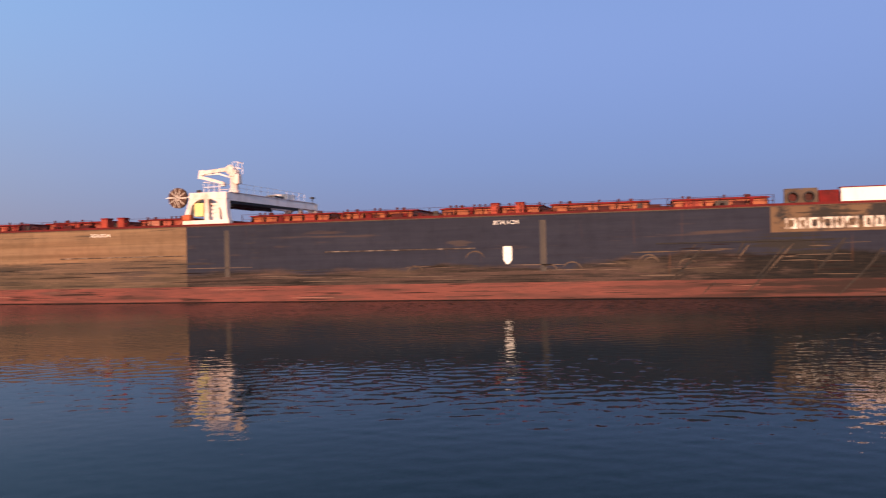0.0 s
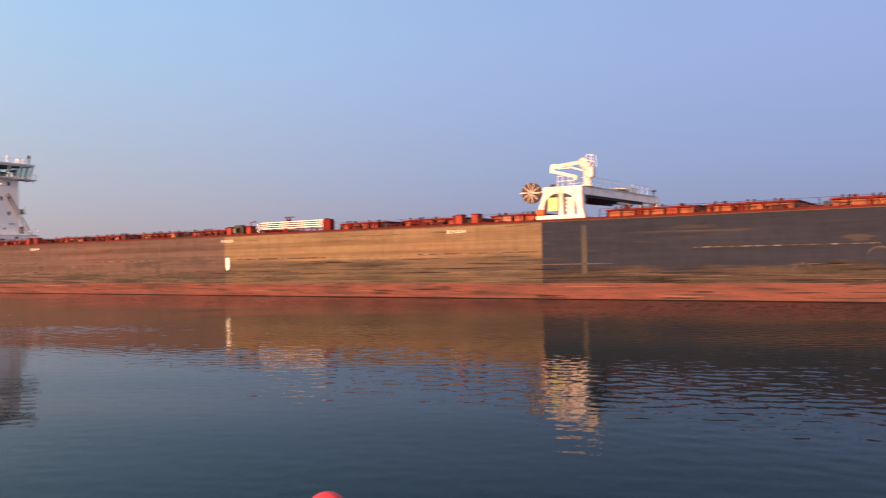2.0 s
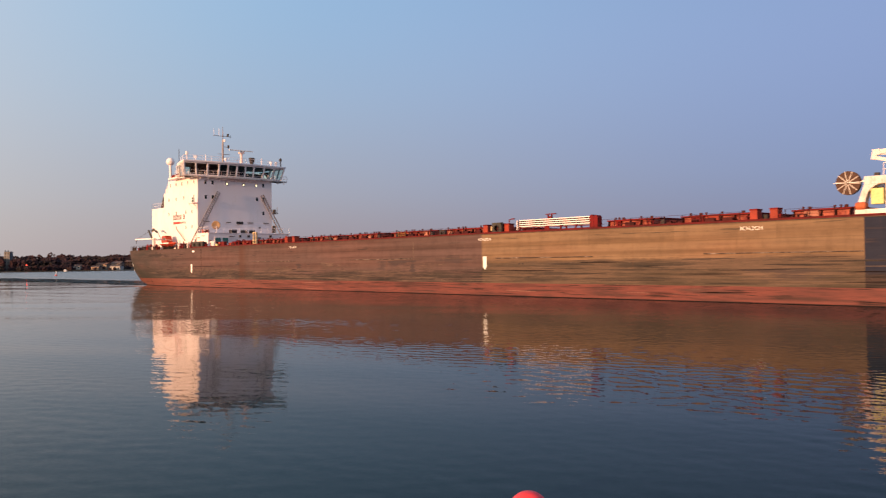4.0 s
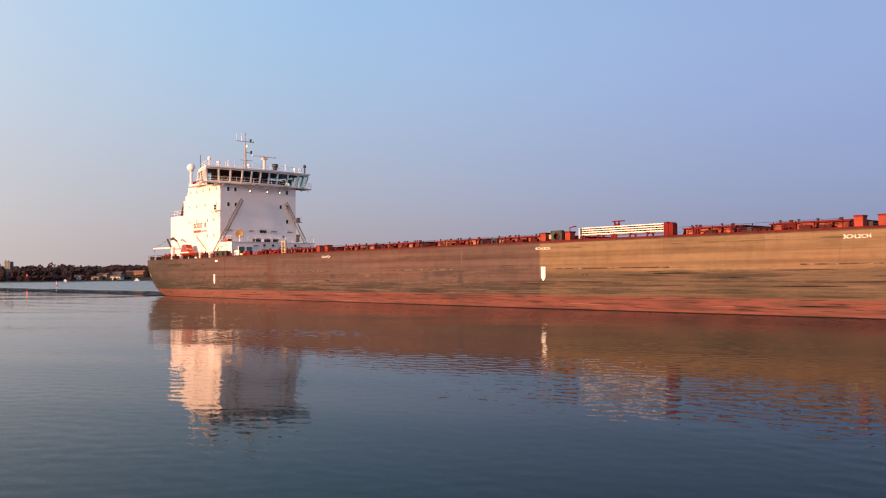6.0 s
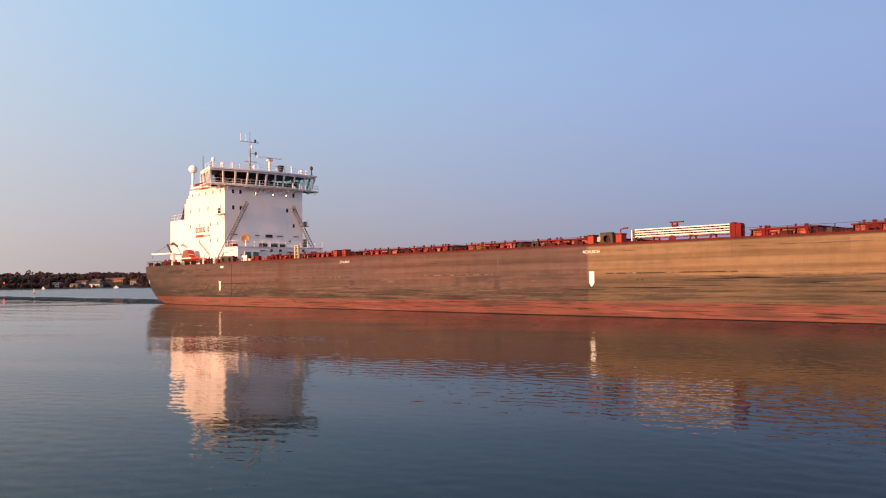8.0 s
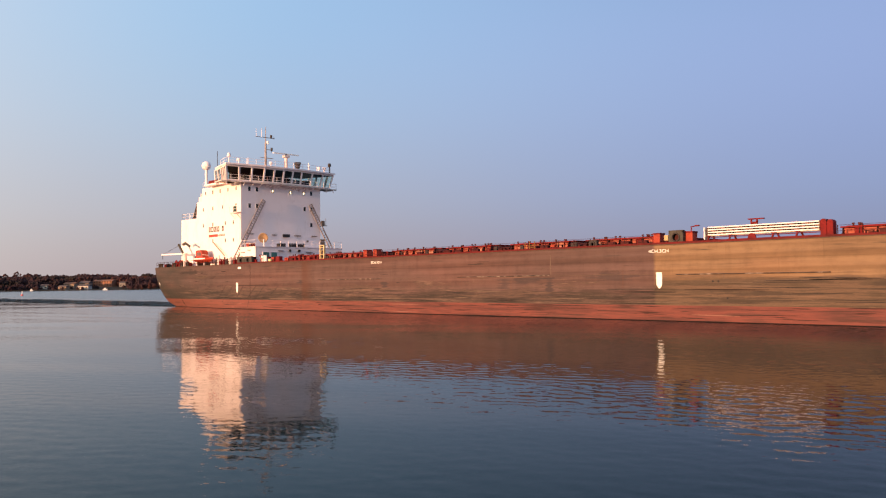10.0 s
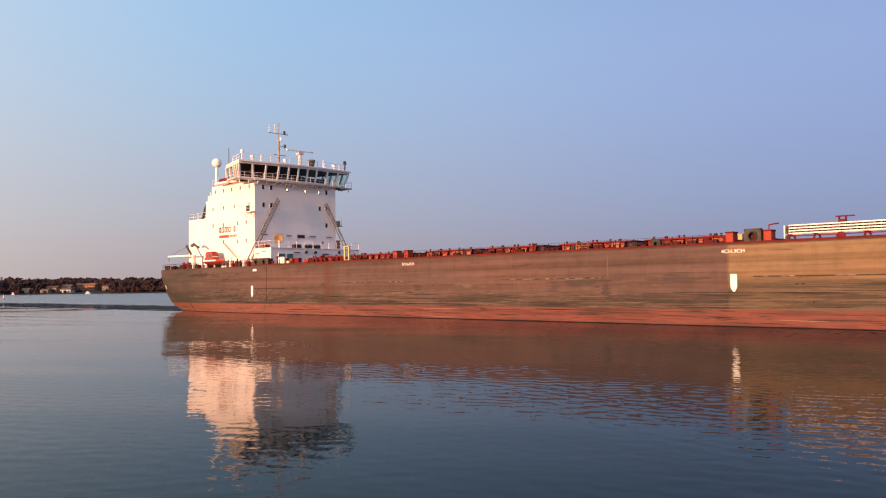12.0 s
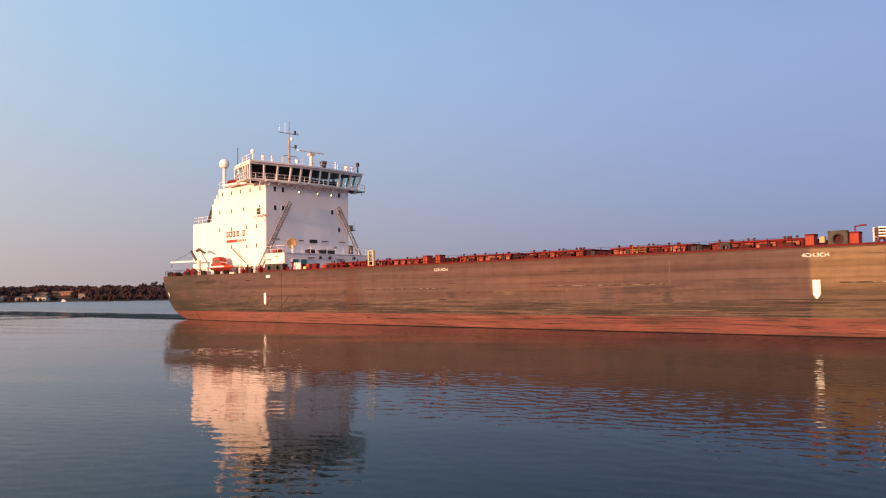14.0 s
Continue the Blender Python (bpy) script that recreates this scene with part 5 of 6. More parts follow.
part("rope_stub", bar(bmesh.new(), (-44.3, 1.15, 9.74), (-42.1, 1.15, 9.74), 0.03, 0.04), M_MARK, crane)
part("work_lamp", box(bmesh.new(), -41.3, -40.95, 1.4, 1.7, 10.16, 10.4), M_DARK, crane)

# ---- deckhouse aft
FR, HN, HF = -161.8, 3.93, BEAM - 3.93      # front wall, near side, far side
bm = bmesh.new()
box(bm, -174.7, FR, HN, HF, DECK - 0.05, 20.62)
house = part("deckhouse", bm, M_WHITE, ship, "tall white steel deckhouse with small square windows")
part("stair_block", box(bmesh.new(), -176.7, -174.7, HN + 0.02, HF - 0.02, DECK - 0.05, 18.35), M_WHITE, house)
part("after_block", box(bmesh.new(), -182.4, -176.7, HN, HF, DECK - 0.05, 15.52), M_WHITE, house)
bm = bmesh.new()
box(bm, FR - 1.0, -156.4, 3.3, BEAM - 3.3, DECK - 0.05, 9.72)
lower = part("lower_house", bm, M_WHITE, ship, "low white steel house before the main deckhouse")
part("roof_edge", box(bmesh.new(), FR, -156.3, 3.2, BEAM - 3.2, 9.72, 9.80), M_WHITE, lower)


def port_window(x, y, z, facing, w=0.46, h=0.72):
    """A small framed window let into a wall: facing 's' looks to the near side, 'f' forward."""
    fr = bmesh.new()
    pane = bmesh.new()
    if facing == "s":
        for a, b, c, d in ((-w / 2 - .07, -w / 2, -h / 2 - .07, h / 2 + .07), (w / 2, w / 2 + .07, -h / 2 - .07, h / 2 + .07), (-w / 2, w / 2, h / 2, h / 2 + .07), (-w / 2, w / 2, -h / 2 - .07, -h / 2)):
            box(fr, x + a, x + b, y - 0.03, y + 0.02, z + c, z + d)
        box(pane, x - w / 2, x + w / 2, y - 0.012, y + 0.02, z - h / 2, z + h / 2)
    else:
        for a, b, c, d in ((-w / 2 - .07, -w / 2, -h / 2 - .07, h / 2 + .07), (w / 2, w / 2 + .07, -h / 2 - .07, h / 2 + .07), (-w / 2, w / 2, h / 2, h / 2 + .07), (-w / 2, w / 2, -h / 2 - .07, -h / 2)):
            box(fr, x - 0.02, x + 0.02, y + a, y + b, z + c, z + d)
        box(pane, x - 0.02, x + 0.012, y - w / 2, y + w / 2, z - h / 2, z + h / 2)
    ob = part("window", fr, M_WHITE, house)
    part("pane", pane, M_PALE_PANE if facing == "s" else M_GLASS, ob, "pale window pane" if facing == "s" else "dark window pane")


for x, z in [(-173.5, 19.7), (-171.0, 19.7), (-168.5, 19.7), (-165.9, 19.7), (-163.3, 19.7), (-174.3, 16.9), (-171.0, 16.9), (-167.7, 16.9), (-163.35, 16.9), (-174.3, 14.1), (-171.0, 14.1), (-166.8, 14.1), (-164.2, 14.1), (-171.0, 11.3), (-166.8, 11.2), (-164.2, 11.2)]:
    port_window(x, HN, z, "s", 0.36, 0.62)
for y, z in [(5.5, 19.6), (6.95, 19.6), (5.55, 16.8), (7.0, 16.8), (17.9, 19.6), (16.5, 16.8), (17.9, 16.8), (17.9, 14.05)]:
    port_window(FR, y, z, "f")
for y in (9.97, 13.55, 16.3):
    port_window(FR, y, 19.5, "f", 0.5, 0.6)
    part("ceiling_lamp_glow", box(bmesh.new(), FR + 0.012, FR + 0.03, y - 0.10, y + 0.12, 19.32, 19.68), M_LAMP, house, "lit lamp behind a window")
for y, z in ((5.2, 8.35), (6.7, 8.35)):
    fr = bmesh.new()
    box(fr, -156.42, -156.32, y - 0.62, y + 0.62, z - 0.62, z + 0.62)
    ob = part("window_frame", fr, M_WHITE, lower)
    part("pane", box(bmesh.new(), -156.34, -156.305, y - 0.54, y + 0.54, z - 0.54, z + 0.54), M_GREEN, ob, "green-tinted window")
# ledges, vents and fittings on the front walls
for y, w, z, h in ((5.6, 1.2, 12.05, 0.12), (10.2, 0.9, 12.0, 0.12), (12.6, 1.3, 11.75, 0.5), (14.9, 1.2, 12.0, 0.12), (18.4, 1.1, 12.0, 0.12), (17.0, 0.25, 11.0, 0.3)):
    part("ledge", box(bmesh.new(), FR - 0.02, FR + 0.30, y - w / 2, y + w / 2, z, z + h, 0.02), M_RIM if h < 0.2 else M_DARK, house)
for y, w, z, h in ((8.0, 1.0, 9.1, 0.1), (9.7, 0.35, 9.0, 0.4), (11.5, 0.4, 9.0, 0.4), (13.5, 1.2, 8.9, 0.1), (16.2, 0.4, 9.05, 0.4)):
    part("fitting", box(bmesh.new(), -156.42, -156.15, y - w / 2, y + w / 2, z, z + h, 0.02), M_DARK, lower)
for x, w, z in ((-160.0, 0.9, 8.9), (-158.2, 0.8, 9.2)):
    part("side_ledge", box(bmesh.new(), x - w / 2, x + w / 2, 3.1, 3.32, z, z + 0.10), M_RIM, lower)
port_door = box(bmesh.new(), -158.0, -157.5, 3.27, 3.32, 7.4, 9.0, 0.02)
part("door", port_door, M_WHITE, lower)

# plating panels of the deckhouse: faint proud strakes at each deck
for z in (9.6, 12.4, 15.2, 18.0):
    part("deck_strake", box(bmesh.new(), -174.68 if z > 15.3 else -176.7, FR + 0.012, HN - 0.012, HN + 0.1, z, z + 0.05), M_WHITE, house)
    part("deck_strake", box(bmesh.new(), FR - 0.1, FR + 0.012, HN + 0.1, HF, z, z + 0.05), M_WHITE, house)

# class lettering on the near side, as plain blocks
for x, w in ((-172.4, 0.60), (-171.62, 0.78), (-170.68, 0.66), (-169.84, 0.16), (-169.52, 0.68), (-167.95, 0.58)):
    bm = bmesh.new()
    if w < 0.3:
        box(bm, x, x + w, HN - 0.010, HN + 0.02, 12.82, 13.72)
    else:
        stroke_block(bm, x, w, 12.82, 0.90, 0.23, HN - 0.010, HN + 0.02)
    part("letter_block", bm, M_MARK_DARK, house, "dark painted letter block")
part("letter_underline", box(bmesh.new(), -172.4, -169.3, HN - 0.010, HN + 0.02, 11.95, 12.40), M_MARK_RED, house, "red painted bar under the lettering")
bars_for_text("letter_block", -169.1, 11.98, 0.36, (0.32, 0.28, 0.32, 0.32, 0.34), 0.12, M_RIM, "faint small letter block", HN - 0.010, house)


def lattice(p, q, w, rungs, name, parent, label):
    """A ladder-like strut: two bars and rungs between them."""
    bm = bmesh.new()
    p, q = Vector(p), Vector(q)
    side = (q - p).cross(Vector((1, 0, 0))).normalized() * (w / 2)
    for s in (-1, 1):
        bar(bm, p + side * s, q + side * s, 0.16, 0.13, (1, 0, 0))
    for i in range(rungs + 1):
        o = p.lerp(q, i / rungs)
        bar(bm, o - side, o + side, 0.07, 0.07, (1, 0, 0))
    return part(name, bm, M_LADDER, parent, label)


lattice((FR + 0.3, 8.1, 17.8), (-161.0, 2.1, 7.4), 0.62, 26, "boarding_ladder", house, "long rusty slanting ladder boom")
lattice((FR + 0.3, BEAM - 6.3, 17.6), (-161.0, BEAM - 0.9, 7.8), 0.62, 26, "boarding_ladder", house, "long rusty slanting ladder boom")

# small balcony at the near front corner, and upright ladder
bm = bmesh.new()
box(bm, -163.9, FR + 0.55, 2.9, HN, 15.55, 15.65)
for x in (-163.8, -162.8, -161.4):
    rod(bm, (x, 2.95, 15.65), (x, 2.95, 16.65), 0.03, 5)
for z in (16.15, 16.65):
    rod(bm, (-163.8, 2.95, z), (-161.4, 2.95, z), 0.03, 5)
bar(bm, (-163.6, 3.0, 15.55), (-163.6, HN, 14.6), 0.08, 0.08), bar(bm, (-161.9, 3.0, 15.55), (-161.9, HN, 14.6), 0.08, 0.08)
part("side_balcony", bm, M_WHITE, house, "small railed white balcony")
part("balcony_door", box(bmesh.new(), -164.2, -163.2, HN - 0.03, HN + 0.05, 15.75, 16.75), M_GREENDOOR, house, "dark green opening")
bm = bmesh.new()
for y in (3.55, 3.80):
    rod(bm, (FR + 0.25, y, 9.8), (FR + 0.25, y, 16.5), 0.03, 5)
for i in range(22):
    rod(bm, (FR + 0.25, 3.55, 10 + 0.3 * i), (FR + 0.25, 3.80, 10 + 0.3 * i), 0.02, 4)
part("wall_ladder", bm, M_WHITE, house)
# far-side platform with lamps
bm = bmesh.new()
box(bm, FR - 1.0, FR + 0.3, HF, HF + 1.3, 14.0, 14.1), box(bm, FR - 0.2, FR + 0.1, HF + 0.3, HF + 0.9, 14.1, 14.9)
rod(bm, (FR, HF + 1.2, 14.1), (FR, HF + 1.2, 15.4), 0.04)
part("far_platform", bm, M_RIM, house)
part("far_locker", box(bmesh.new(), FR - 0.6, FR + 0.2, HF, HF + 0.8, 10.2, 11.6), M_RIM, house)


def rail_run(points, z, name, parent, material, h=1.05, gap=1.5, r=0.025):
    """A guard rail through plan points at one height."""
    bm = bmesh.new()
    for (ax, ay), (bx, by) in zip(points, points[1:]):
        n = max(1, round(math.hypot(bx - ax, by - ay) / gap))
        for i in range(n + 1):
            x, y = ax + (bx - ax) * i / n, ay + (by - ay) * i / n
            rod(bm, (x, y, z), (x, y, z + h), r, 5)
        for k in (0.5, 1.0):
            rod(bm, (ax, ay, z + h * k), (bx, by, z + h * k), r * 0.9, 5)
    return part(name, bm, material, parent)


rail_run([(-182.3, HN + 0.1), (-176.8, HN + 0.1)], 15.52, "after_rail", house, M_WHITE)
rail_run([(-182.3, HN + 0.1), (-182.3, HF - 0.1)], 15.52, "after_rail", house, M_WHITE)
rail_run([(-174.6, HN + 0.1), (-167.0, HN + 0.1)], 20.62, "house_top_rail", house, M_WHITE)
rail_run([(-161.5, 3.35), (-156.45, 3.35), (-156.45, BEAM - 3.35)], 9.8, "lower_house_rail", lower, M_WHITE)
# funnel casing and lockers above the after part
part("funnel", box(bmesh.new(), -181.0, -177.0, 8.5, 15.2, 15.52, 17.2, 0.3), M_WHITE, house, "broad white exhaust casing")
bm = bmesh.new()
box(bm, -176.6, -175.2, HN + 0.3, HN + 1.6, 18.35, 19.3, 0.1)
rod(bm, (-175.9, HN + 0.5, 18.35), (-175.9, HN + 0.5, 19.9), 0.16)
part("vent_cowl", bm, M_WHITE_RUSTY, house)
part("stair_frame", bar(bmesh.new(), (-178.3, HN + 0.3, 15.52), (-176.7, HN + 0.3, 18.3), 0.5, 0.12), M_RIM, house)
# red liferaft cradle and satellite dome behind the bridge
bm = bmesh.new()
box(bm, -170.4, -167.4, 2.7, 3.8, 20.9, 21.5, 0.15)
part("boat_cover", bm, M_RED, house, "red raft under a cover")
part("raft_rack", box(bmesh.new(), -171.2, -167.2, 2.4, 4.2, 20.62, 20.9), M_WHITE, house)
bm = bmesh.new()
lathe(bm, [(0.02, -0.68)] + [(0.79 * math.sin(a), -0.79 * math.cos(a)) for a in [0.6 + 0.32 * i for i in range(8)]] + [(0.02, 0.79)], 20, (-171.9, 3.2, 24.3))
dome = part("satellite_dome", bm, M_WHITE, house, "round white satellite dome on a post", True)
part("dome_post", rod(bmesh.new(), (-171.9, 3.2, 20.62), (-171.9, 3.2, 23.7), 0.24, 12), M_WHITE, dome)
part("whip_aerial", rod(bmesh.new(), (-168.3, 3.3, 20.62), (-168.3, 3.3, 26.4), 0.05, 6), M_DARK, house)

# ---- bridge
EDGE = [(-169.0, 3.2), (-165.2, 2.0), (-161.7, 1.1), (-160.9, 8.2), (-160.8, MID), (-160.9, BEAM - 8.2), (-161.7, BEAM - 0.6), (-165.2, BEAM - 1.9), (-169.0, BEAM - 3.2)]


def inset(k):
    cx, cy = -165.5, MID
    return [(x - k * (1 if x > -163 else (0.2 if x > -167 else -0.4)), y + k * (1 if y < 2.5 else (-1 if y > BEAM - 2.5 else 0)) * 0.8) for x, y in EDGE]


bm = bmesh.new()
prism(bm, EDGE, 23.36, 23.62)
prism(bm, inset(0.25), 23.20, 23.36)
bridge = part("bridge", bm, M_WHITE, ship, "white navigating bridge with a wide window band")
low_ring, high_ring = inset(0.95), inset(0.35)
bm = bmesh.new()
prism(bm, inset(0.95), 20.62, 20.98)
part("bridge_dado", bm, M_WHITE, bridge)
# window band: panes lean outwards towards the top, mullions between
counts = [2, 3, 3, 2, 2, 3, 3, 2]
for (a, b), (c, d), k in zip(zip(low_ring, low_ring[1:]), zip(high_ring, high_ring[1:]), counts):
    a, b, c, d = (Vector(v) for v in (a, b, c, d))
    for i in range(k):
        f0, f1 = i / k, (i + 1) / k
        p = [(*a.lerp(b, f0), 20.98), (*a.lerp(b, f1), 20.98), (*c.lerp(d, f1), 23.20), (*c.lerp(d, f0), 23.20)]
        p = [Vector(v) for v in p]
        inner = (Vector((-165.5, MID, 22.2)) - sum(p, Vector()) / 4).normalized() * 0.03
        bm = bmesh.new()
        f = [bm.verts.new(v) for v in p]
        g = [bm.verts.new(v + inner) for v in p]
        bm.faces.new(f), bm.faces.new(g[::-1])
        for j in range(4):
            bm.faces.new((f[j], f[(j + 1) % 4], g[(j + 1) % 4], g[j]))
        part("bridge_window", bm, M_CLEAR, bridge, "outward-leaning greenish bridge window").visible_shadow = False
        m = bmesh.new()
        bar(m, p[0] - inner, p[3] - inner, 0.30, 0.14, (1, 0, 0))
        part("mullion", m, M_WHITE, bridge)
    e = bmesh.new()
    bar(e, (*(a), 21.02), (*(b), 21.02), 0.14, 0.14)
    part("window_rail", e, M_WHITE, bridge)
    part("window_rail", bar(bmesh.new(), (*(c), 23.16), (*(d), 23.16), 0.14, 0.14), M_WHITE, bridge)
# inside the bridge: dark floor, ceiling lining, after bulkhead with glazed wings, console
# the room's shade put into the dark floor, lining and bulkhead
part("bridge_floor", prism(bmesh.new(), inset(1.15), 20.984, 21.0), M_DARK, bridge)
part("ceiling_lining", prism(bmesh.new(), inset(0.55), 23.10, 23.196), M_DARK, bridge)
part("after_bulkhead", box(bmesh.new(), -168.6, -168.45, 5.6, BEAM - 6.2, 21.0, 23.1), M_DARK, bridge, "dark after bulkhead of the bridge")
for y0, y1 in ((3.3, 5.6), (BEAM - 6.2, BEAM - 3.3)):
    part("after_dado", box(bmesh.new(), -168.6, -168.5, y0, y1, 21.0, 21.5), M_WHITE, bridge)
    part("after_pane", box(bmesh.new(), -168.58, -168.55, y0, y1, 21.5, 23.1), M_CLEAR, bridge).visible_shadow = False
part("console", box(bmesh.new(), -164.0, -163.1, 5.2, BEAM - 5.2, 21.0, 21.95, 0.06), M_DARK, bridge, "dark steering console")
for y in (8.6, MID, 15.4):
    part("helm_chair", box(bmesh.new(), -165.4, -164.8, y - 0.3, y + 0.3, 21.0, 22.35, 0.12), M_BLACK, bridge)
# walkway under the windows, with brackets and a rail
WALK = [(-164.8, 0.9), (-161.9, 0.45), (-160.6, 8.2), (-160.5, MID), (-160.6, BEAM - 8.2), (-161.9, BEAM - 0.3), (-164.8, BEAM - 0.9)]
bm = bmesh.new()
prism(bm, WALK, 20.62, 20.72)
walkway = part("bridge_walkway", bm, M_WALK, bridge, "narrow white railed walkway under the bridge windows")
bm = bmesh.new()
for (ax, ay), (bx, by) in zip(WALK, WALK[1:]):
    bar(bm, (ax, ay, 20.62), (bx, by, 20.62), 0.16, 0.22)
part("walkway_beam", bm, M_WALK, walkway)
for (ax, ay), (bx, by) in list(zip(WALK, WALK[1:]))[1:-1]:
    for i in range(5):
        y = ay + (by - ay) * (i + 0.5) / 5
        x = ax + (bx - ax) * (i + 0.5) / 5
        bm = bmesh.new()
        bar(bm, (x, y, 20.55), (FR + 0.05, y, 20.0), 0.10, 0.14)
        part("bracket", bm, M_WHITE, walkway)
rail_run(WALK, 20.72, "walkway_rail", walkway, M_WHITE, 1.0, 1.6, 0.03)
part("bridge_soffit", box(bmesh.new(), -169, -160.9, 3.5, BEAM - 3.5, 20.56, 20.62), M_WHITE, bridge)
# roof gear
rail_run([(-166.0, 2.6), (-162.0, 1.5), (-161.1, 8.2), (-161.0, MID), (-161.1, BEAM - 8.2), (-162.0, BEAM - 1.5)], 23.62, "roof_rail", bridge, M_WHITE, 0.95, 1.7, 0.03)
bm = bmesh.new()
rod(bm, (-166.6, 11.7, 23.6), (-166.6, 11.7, 28.6), 0.22, 10, 0.16), rod(bm, (-166.6, 11.7, 28.6), (-166.6, 11.7, 31.4), 0.09, 8, 0.05)
mast = part("mast", bm, M_LADDER, bridge, "grey signal mast with yards and aerials")
for z, a, b in ((29.5, 9.7, 13.5), (27.4, 11.7, 13.0), (25.9, 10.6, 13.2)):
    part("yard", bar(bmesh.new(), (-166.6, a, z), (-166.6, b, z), 0.10, 0.10), M_LADDER, mast)
for y, z, h in ((9.8, 29.5, 1.7), (10.9, 29.5, 1.9), (13.4, 29.3, 0.7), (12.9, 27.0, 0.8)):
    part("aerial", rod(bmesh.new(), (-166.6, y, z), (-166.6, y, z + h * 0.8), 0.035, 6), M_DARK if h < 1 else M_WHITE, mast)
for y, z in ((12.7, 29.75), (12.8, 27.5), (12.0, 28.6)):
    part("signal_lamp", lathe(bmesh.new(), [(0.02, -0.3), (0.2, -0.25), (0.2, 0.25), (0.02, 0.3)], 10, (-166.4, y, z)), M_DARK if z > 27 and y > 12.5 else M_MARK, mast)
bm = bmesh.new()
rod(bm, (-165.2, 15.0, 23.6), (-165.2, 15.0, 26.2), 0.34, 10, 0.26), box(bm, -165.6, -164.8, 14.5, 15.5, 26.1, 26.5)
radar = part("radar", bm, M_RADAR, bridge, "radar pedestal with a long scanner bar")
part("scanner", box(bmesh.new(), -165.3, -165.0, 12.3, 17.6, 26.62, 26.82, 0.04), M_MARK, radar)
part("scanner_post", rod(bmesh.new(), (-165.2, 15.0, 26.4), (-165.2, 15.0, 26.65), 0.15), M_DARK, radar)
bm = bmesh.new()
lathe(bm, [(0.30, 0), (0.34, 0.6), (0.5, 1.1), (0.62, 1.7), (0.5, 1.75), (0.45, 1.2)], 14, (-164.6, 17.0, 23.62))
part("exhaust_horn", bm, M_DARK, bridge, "dark flared vent on the bridge roof")
for y in (10.2, 4.0, 20.2, 21.4):
    bm = bmesh.new()
    rod(bm, (-162.6, y, 23.62), (-162.6, y, 24.2), 0.08), lathe(bm, [(0.02, 0), (0.28, 0.02), (0.30, 0.42), (0.02, 0.5)], 12, (-162.6, y, 24.15))
    part("searchlight", bm, M_WHITE, bridge)
for y, x in ((2.3, -162.8), (22.0, -161.9)):
    bm = bmesh.new()
    rod(bm, (x, y, 23.6), (x, y, 24.8), 0.10), lathe(bm, [(0.02, 0), (0.26, 0.05), (0.30, 0.35), (0.22, 0.62), (0.02, 0.7)], 12, (x, y, 24.7))
    part("compass_housing", bm, M_WHITE if y < 10 else M_DARK, bridge)
for y, x in ((18.6, -163.5), (7.2, -165)):
    part("roof_post", rod(bmesh.new(), (x, y, 23.6), (x, y, 25.3), 0.08), M_WHITE, bridge)
# dish on the lower house
bm = bmesh.new()
n = 18
prev = None
for r, d in ((0.02, 0.22), (0.35, 0.17), (0.62, 0.07), (0.78, 0.0), (0.80, 0.05)):
    ring = [bm.verts.new((-157.5 + 0.5 * r * math.cos(t) - d * 0.8, 5.4 + r * 0.85 * math.cos(t) + d * 0.5, 11.25 + r * math.sin(t))) for t in (2 * math.pi * i / n for i in range(n))]
    if prev:
        for i in range(n):
            bm.faces.new((prev[i], prev[(i + 1) % n], ring[(i + 1) % n], ring[i]))
    prev = ring
dish = part("dish_aerial", bm, M_DISH, lower, "round buff dish aerial", True)
part("dish_post", rod(bmesh.new(), (-157.5, 5.5, 9.8), (-157.5, 5.5, 11.0), 0.09), M_WHITE, dish)
for y, w in ((9.2, 1.2), (11.5, 1.0), (13.2, 0.8)):
    part("deck_gear", box(bmesh.new(), -158.6, -157.6, y - w / 2, y + w / 2, 9.8, 10.5, 0.08), M_DARK, lower)
for y in (3.9, 4.6):
    part("red_gear", box(bmesh.new(), -159.8, -159.0, y - 0.25, y + 0.25, 9.8, 10.5, 0.06), M_ORANGE, lower)
# ---- things in front of the low house: red gear and lockers along the deck edge
rng = random.Random(11)
x = -155.6
while x < -137.5:
    w, h = rng.uniform(0.4, 1.1), rng.uniform(0.5, 1.15)
    y = rng.uniform(0.8, 2.2)
    bm = bmesh.new()
    kind = rng.random()
    if kind < 0.45:
        box(bm, x, x + w, y, y + 0.6, DECK - 0.02, DECK + h, 0.05)
        part("deck_locker", bm, M_RED if rng.random() < 0.8 else M_ORANGE, ship)
    elif kind < 0.8:
        rod(bm, (x, y, DECK - 0.02), (x, y, DECK + h), 0.16, 10)
        lathe(bm, [(0.02, 0), (0.26, 0), (0.30, 0.12), (0.24, 0.22), (0.02, 0.26)], 12, (x, y, DECK + h))
        part("vent_pipe", bm, M_RED, ship)
    else:
        for k in (0, 0.55):
            lathe(bm, [(0.2, 0), (0.17, 0.1), (0.17, 0.55), (0.24, 0.6), (0.24, 0.68)], 12, (x + k, y, DECK - 0.02))
        box(bm, x - 0.3, x + 0.85, y - 0.25, y + 0.25, DECK - 0.02, DECK + 0.06)
        part("bollard", bm, M_DARK if rng.random() < 0.5 else M_RED, ship)
    x += w + rng.uniform(0.15, 0.8)
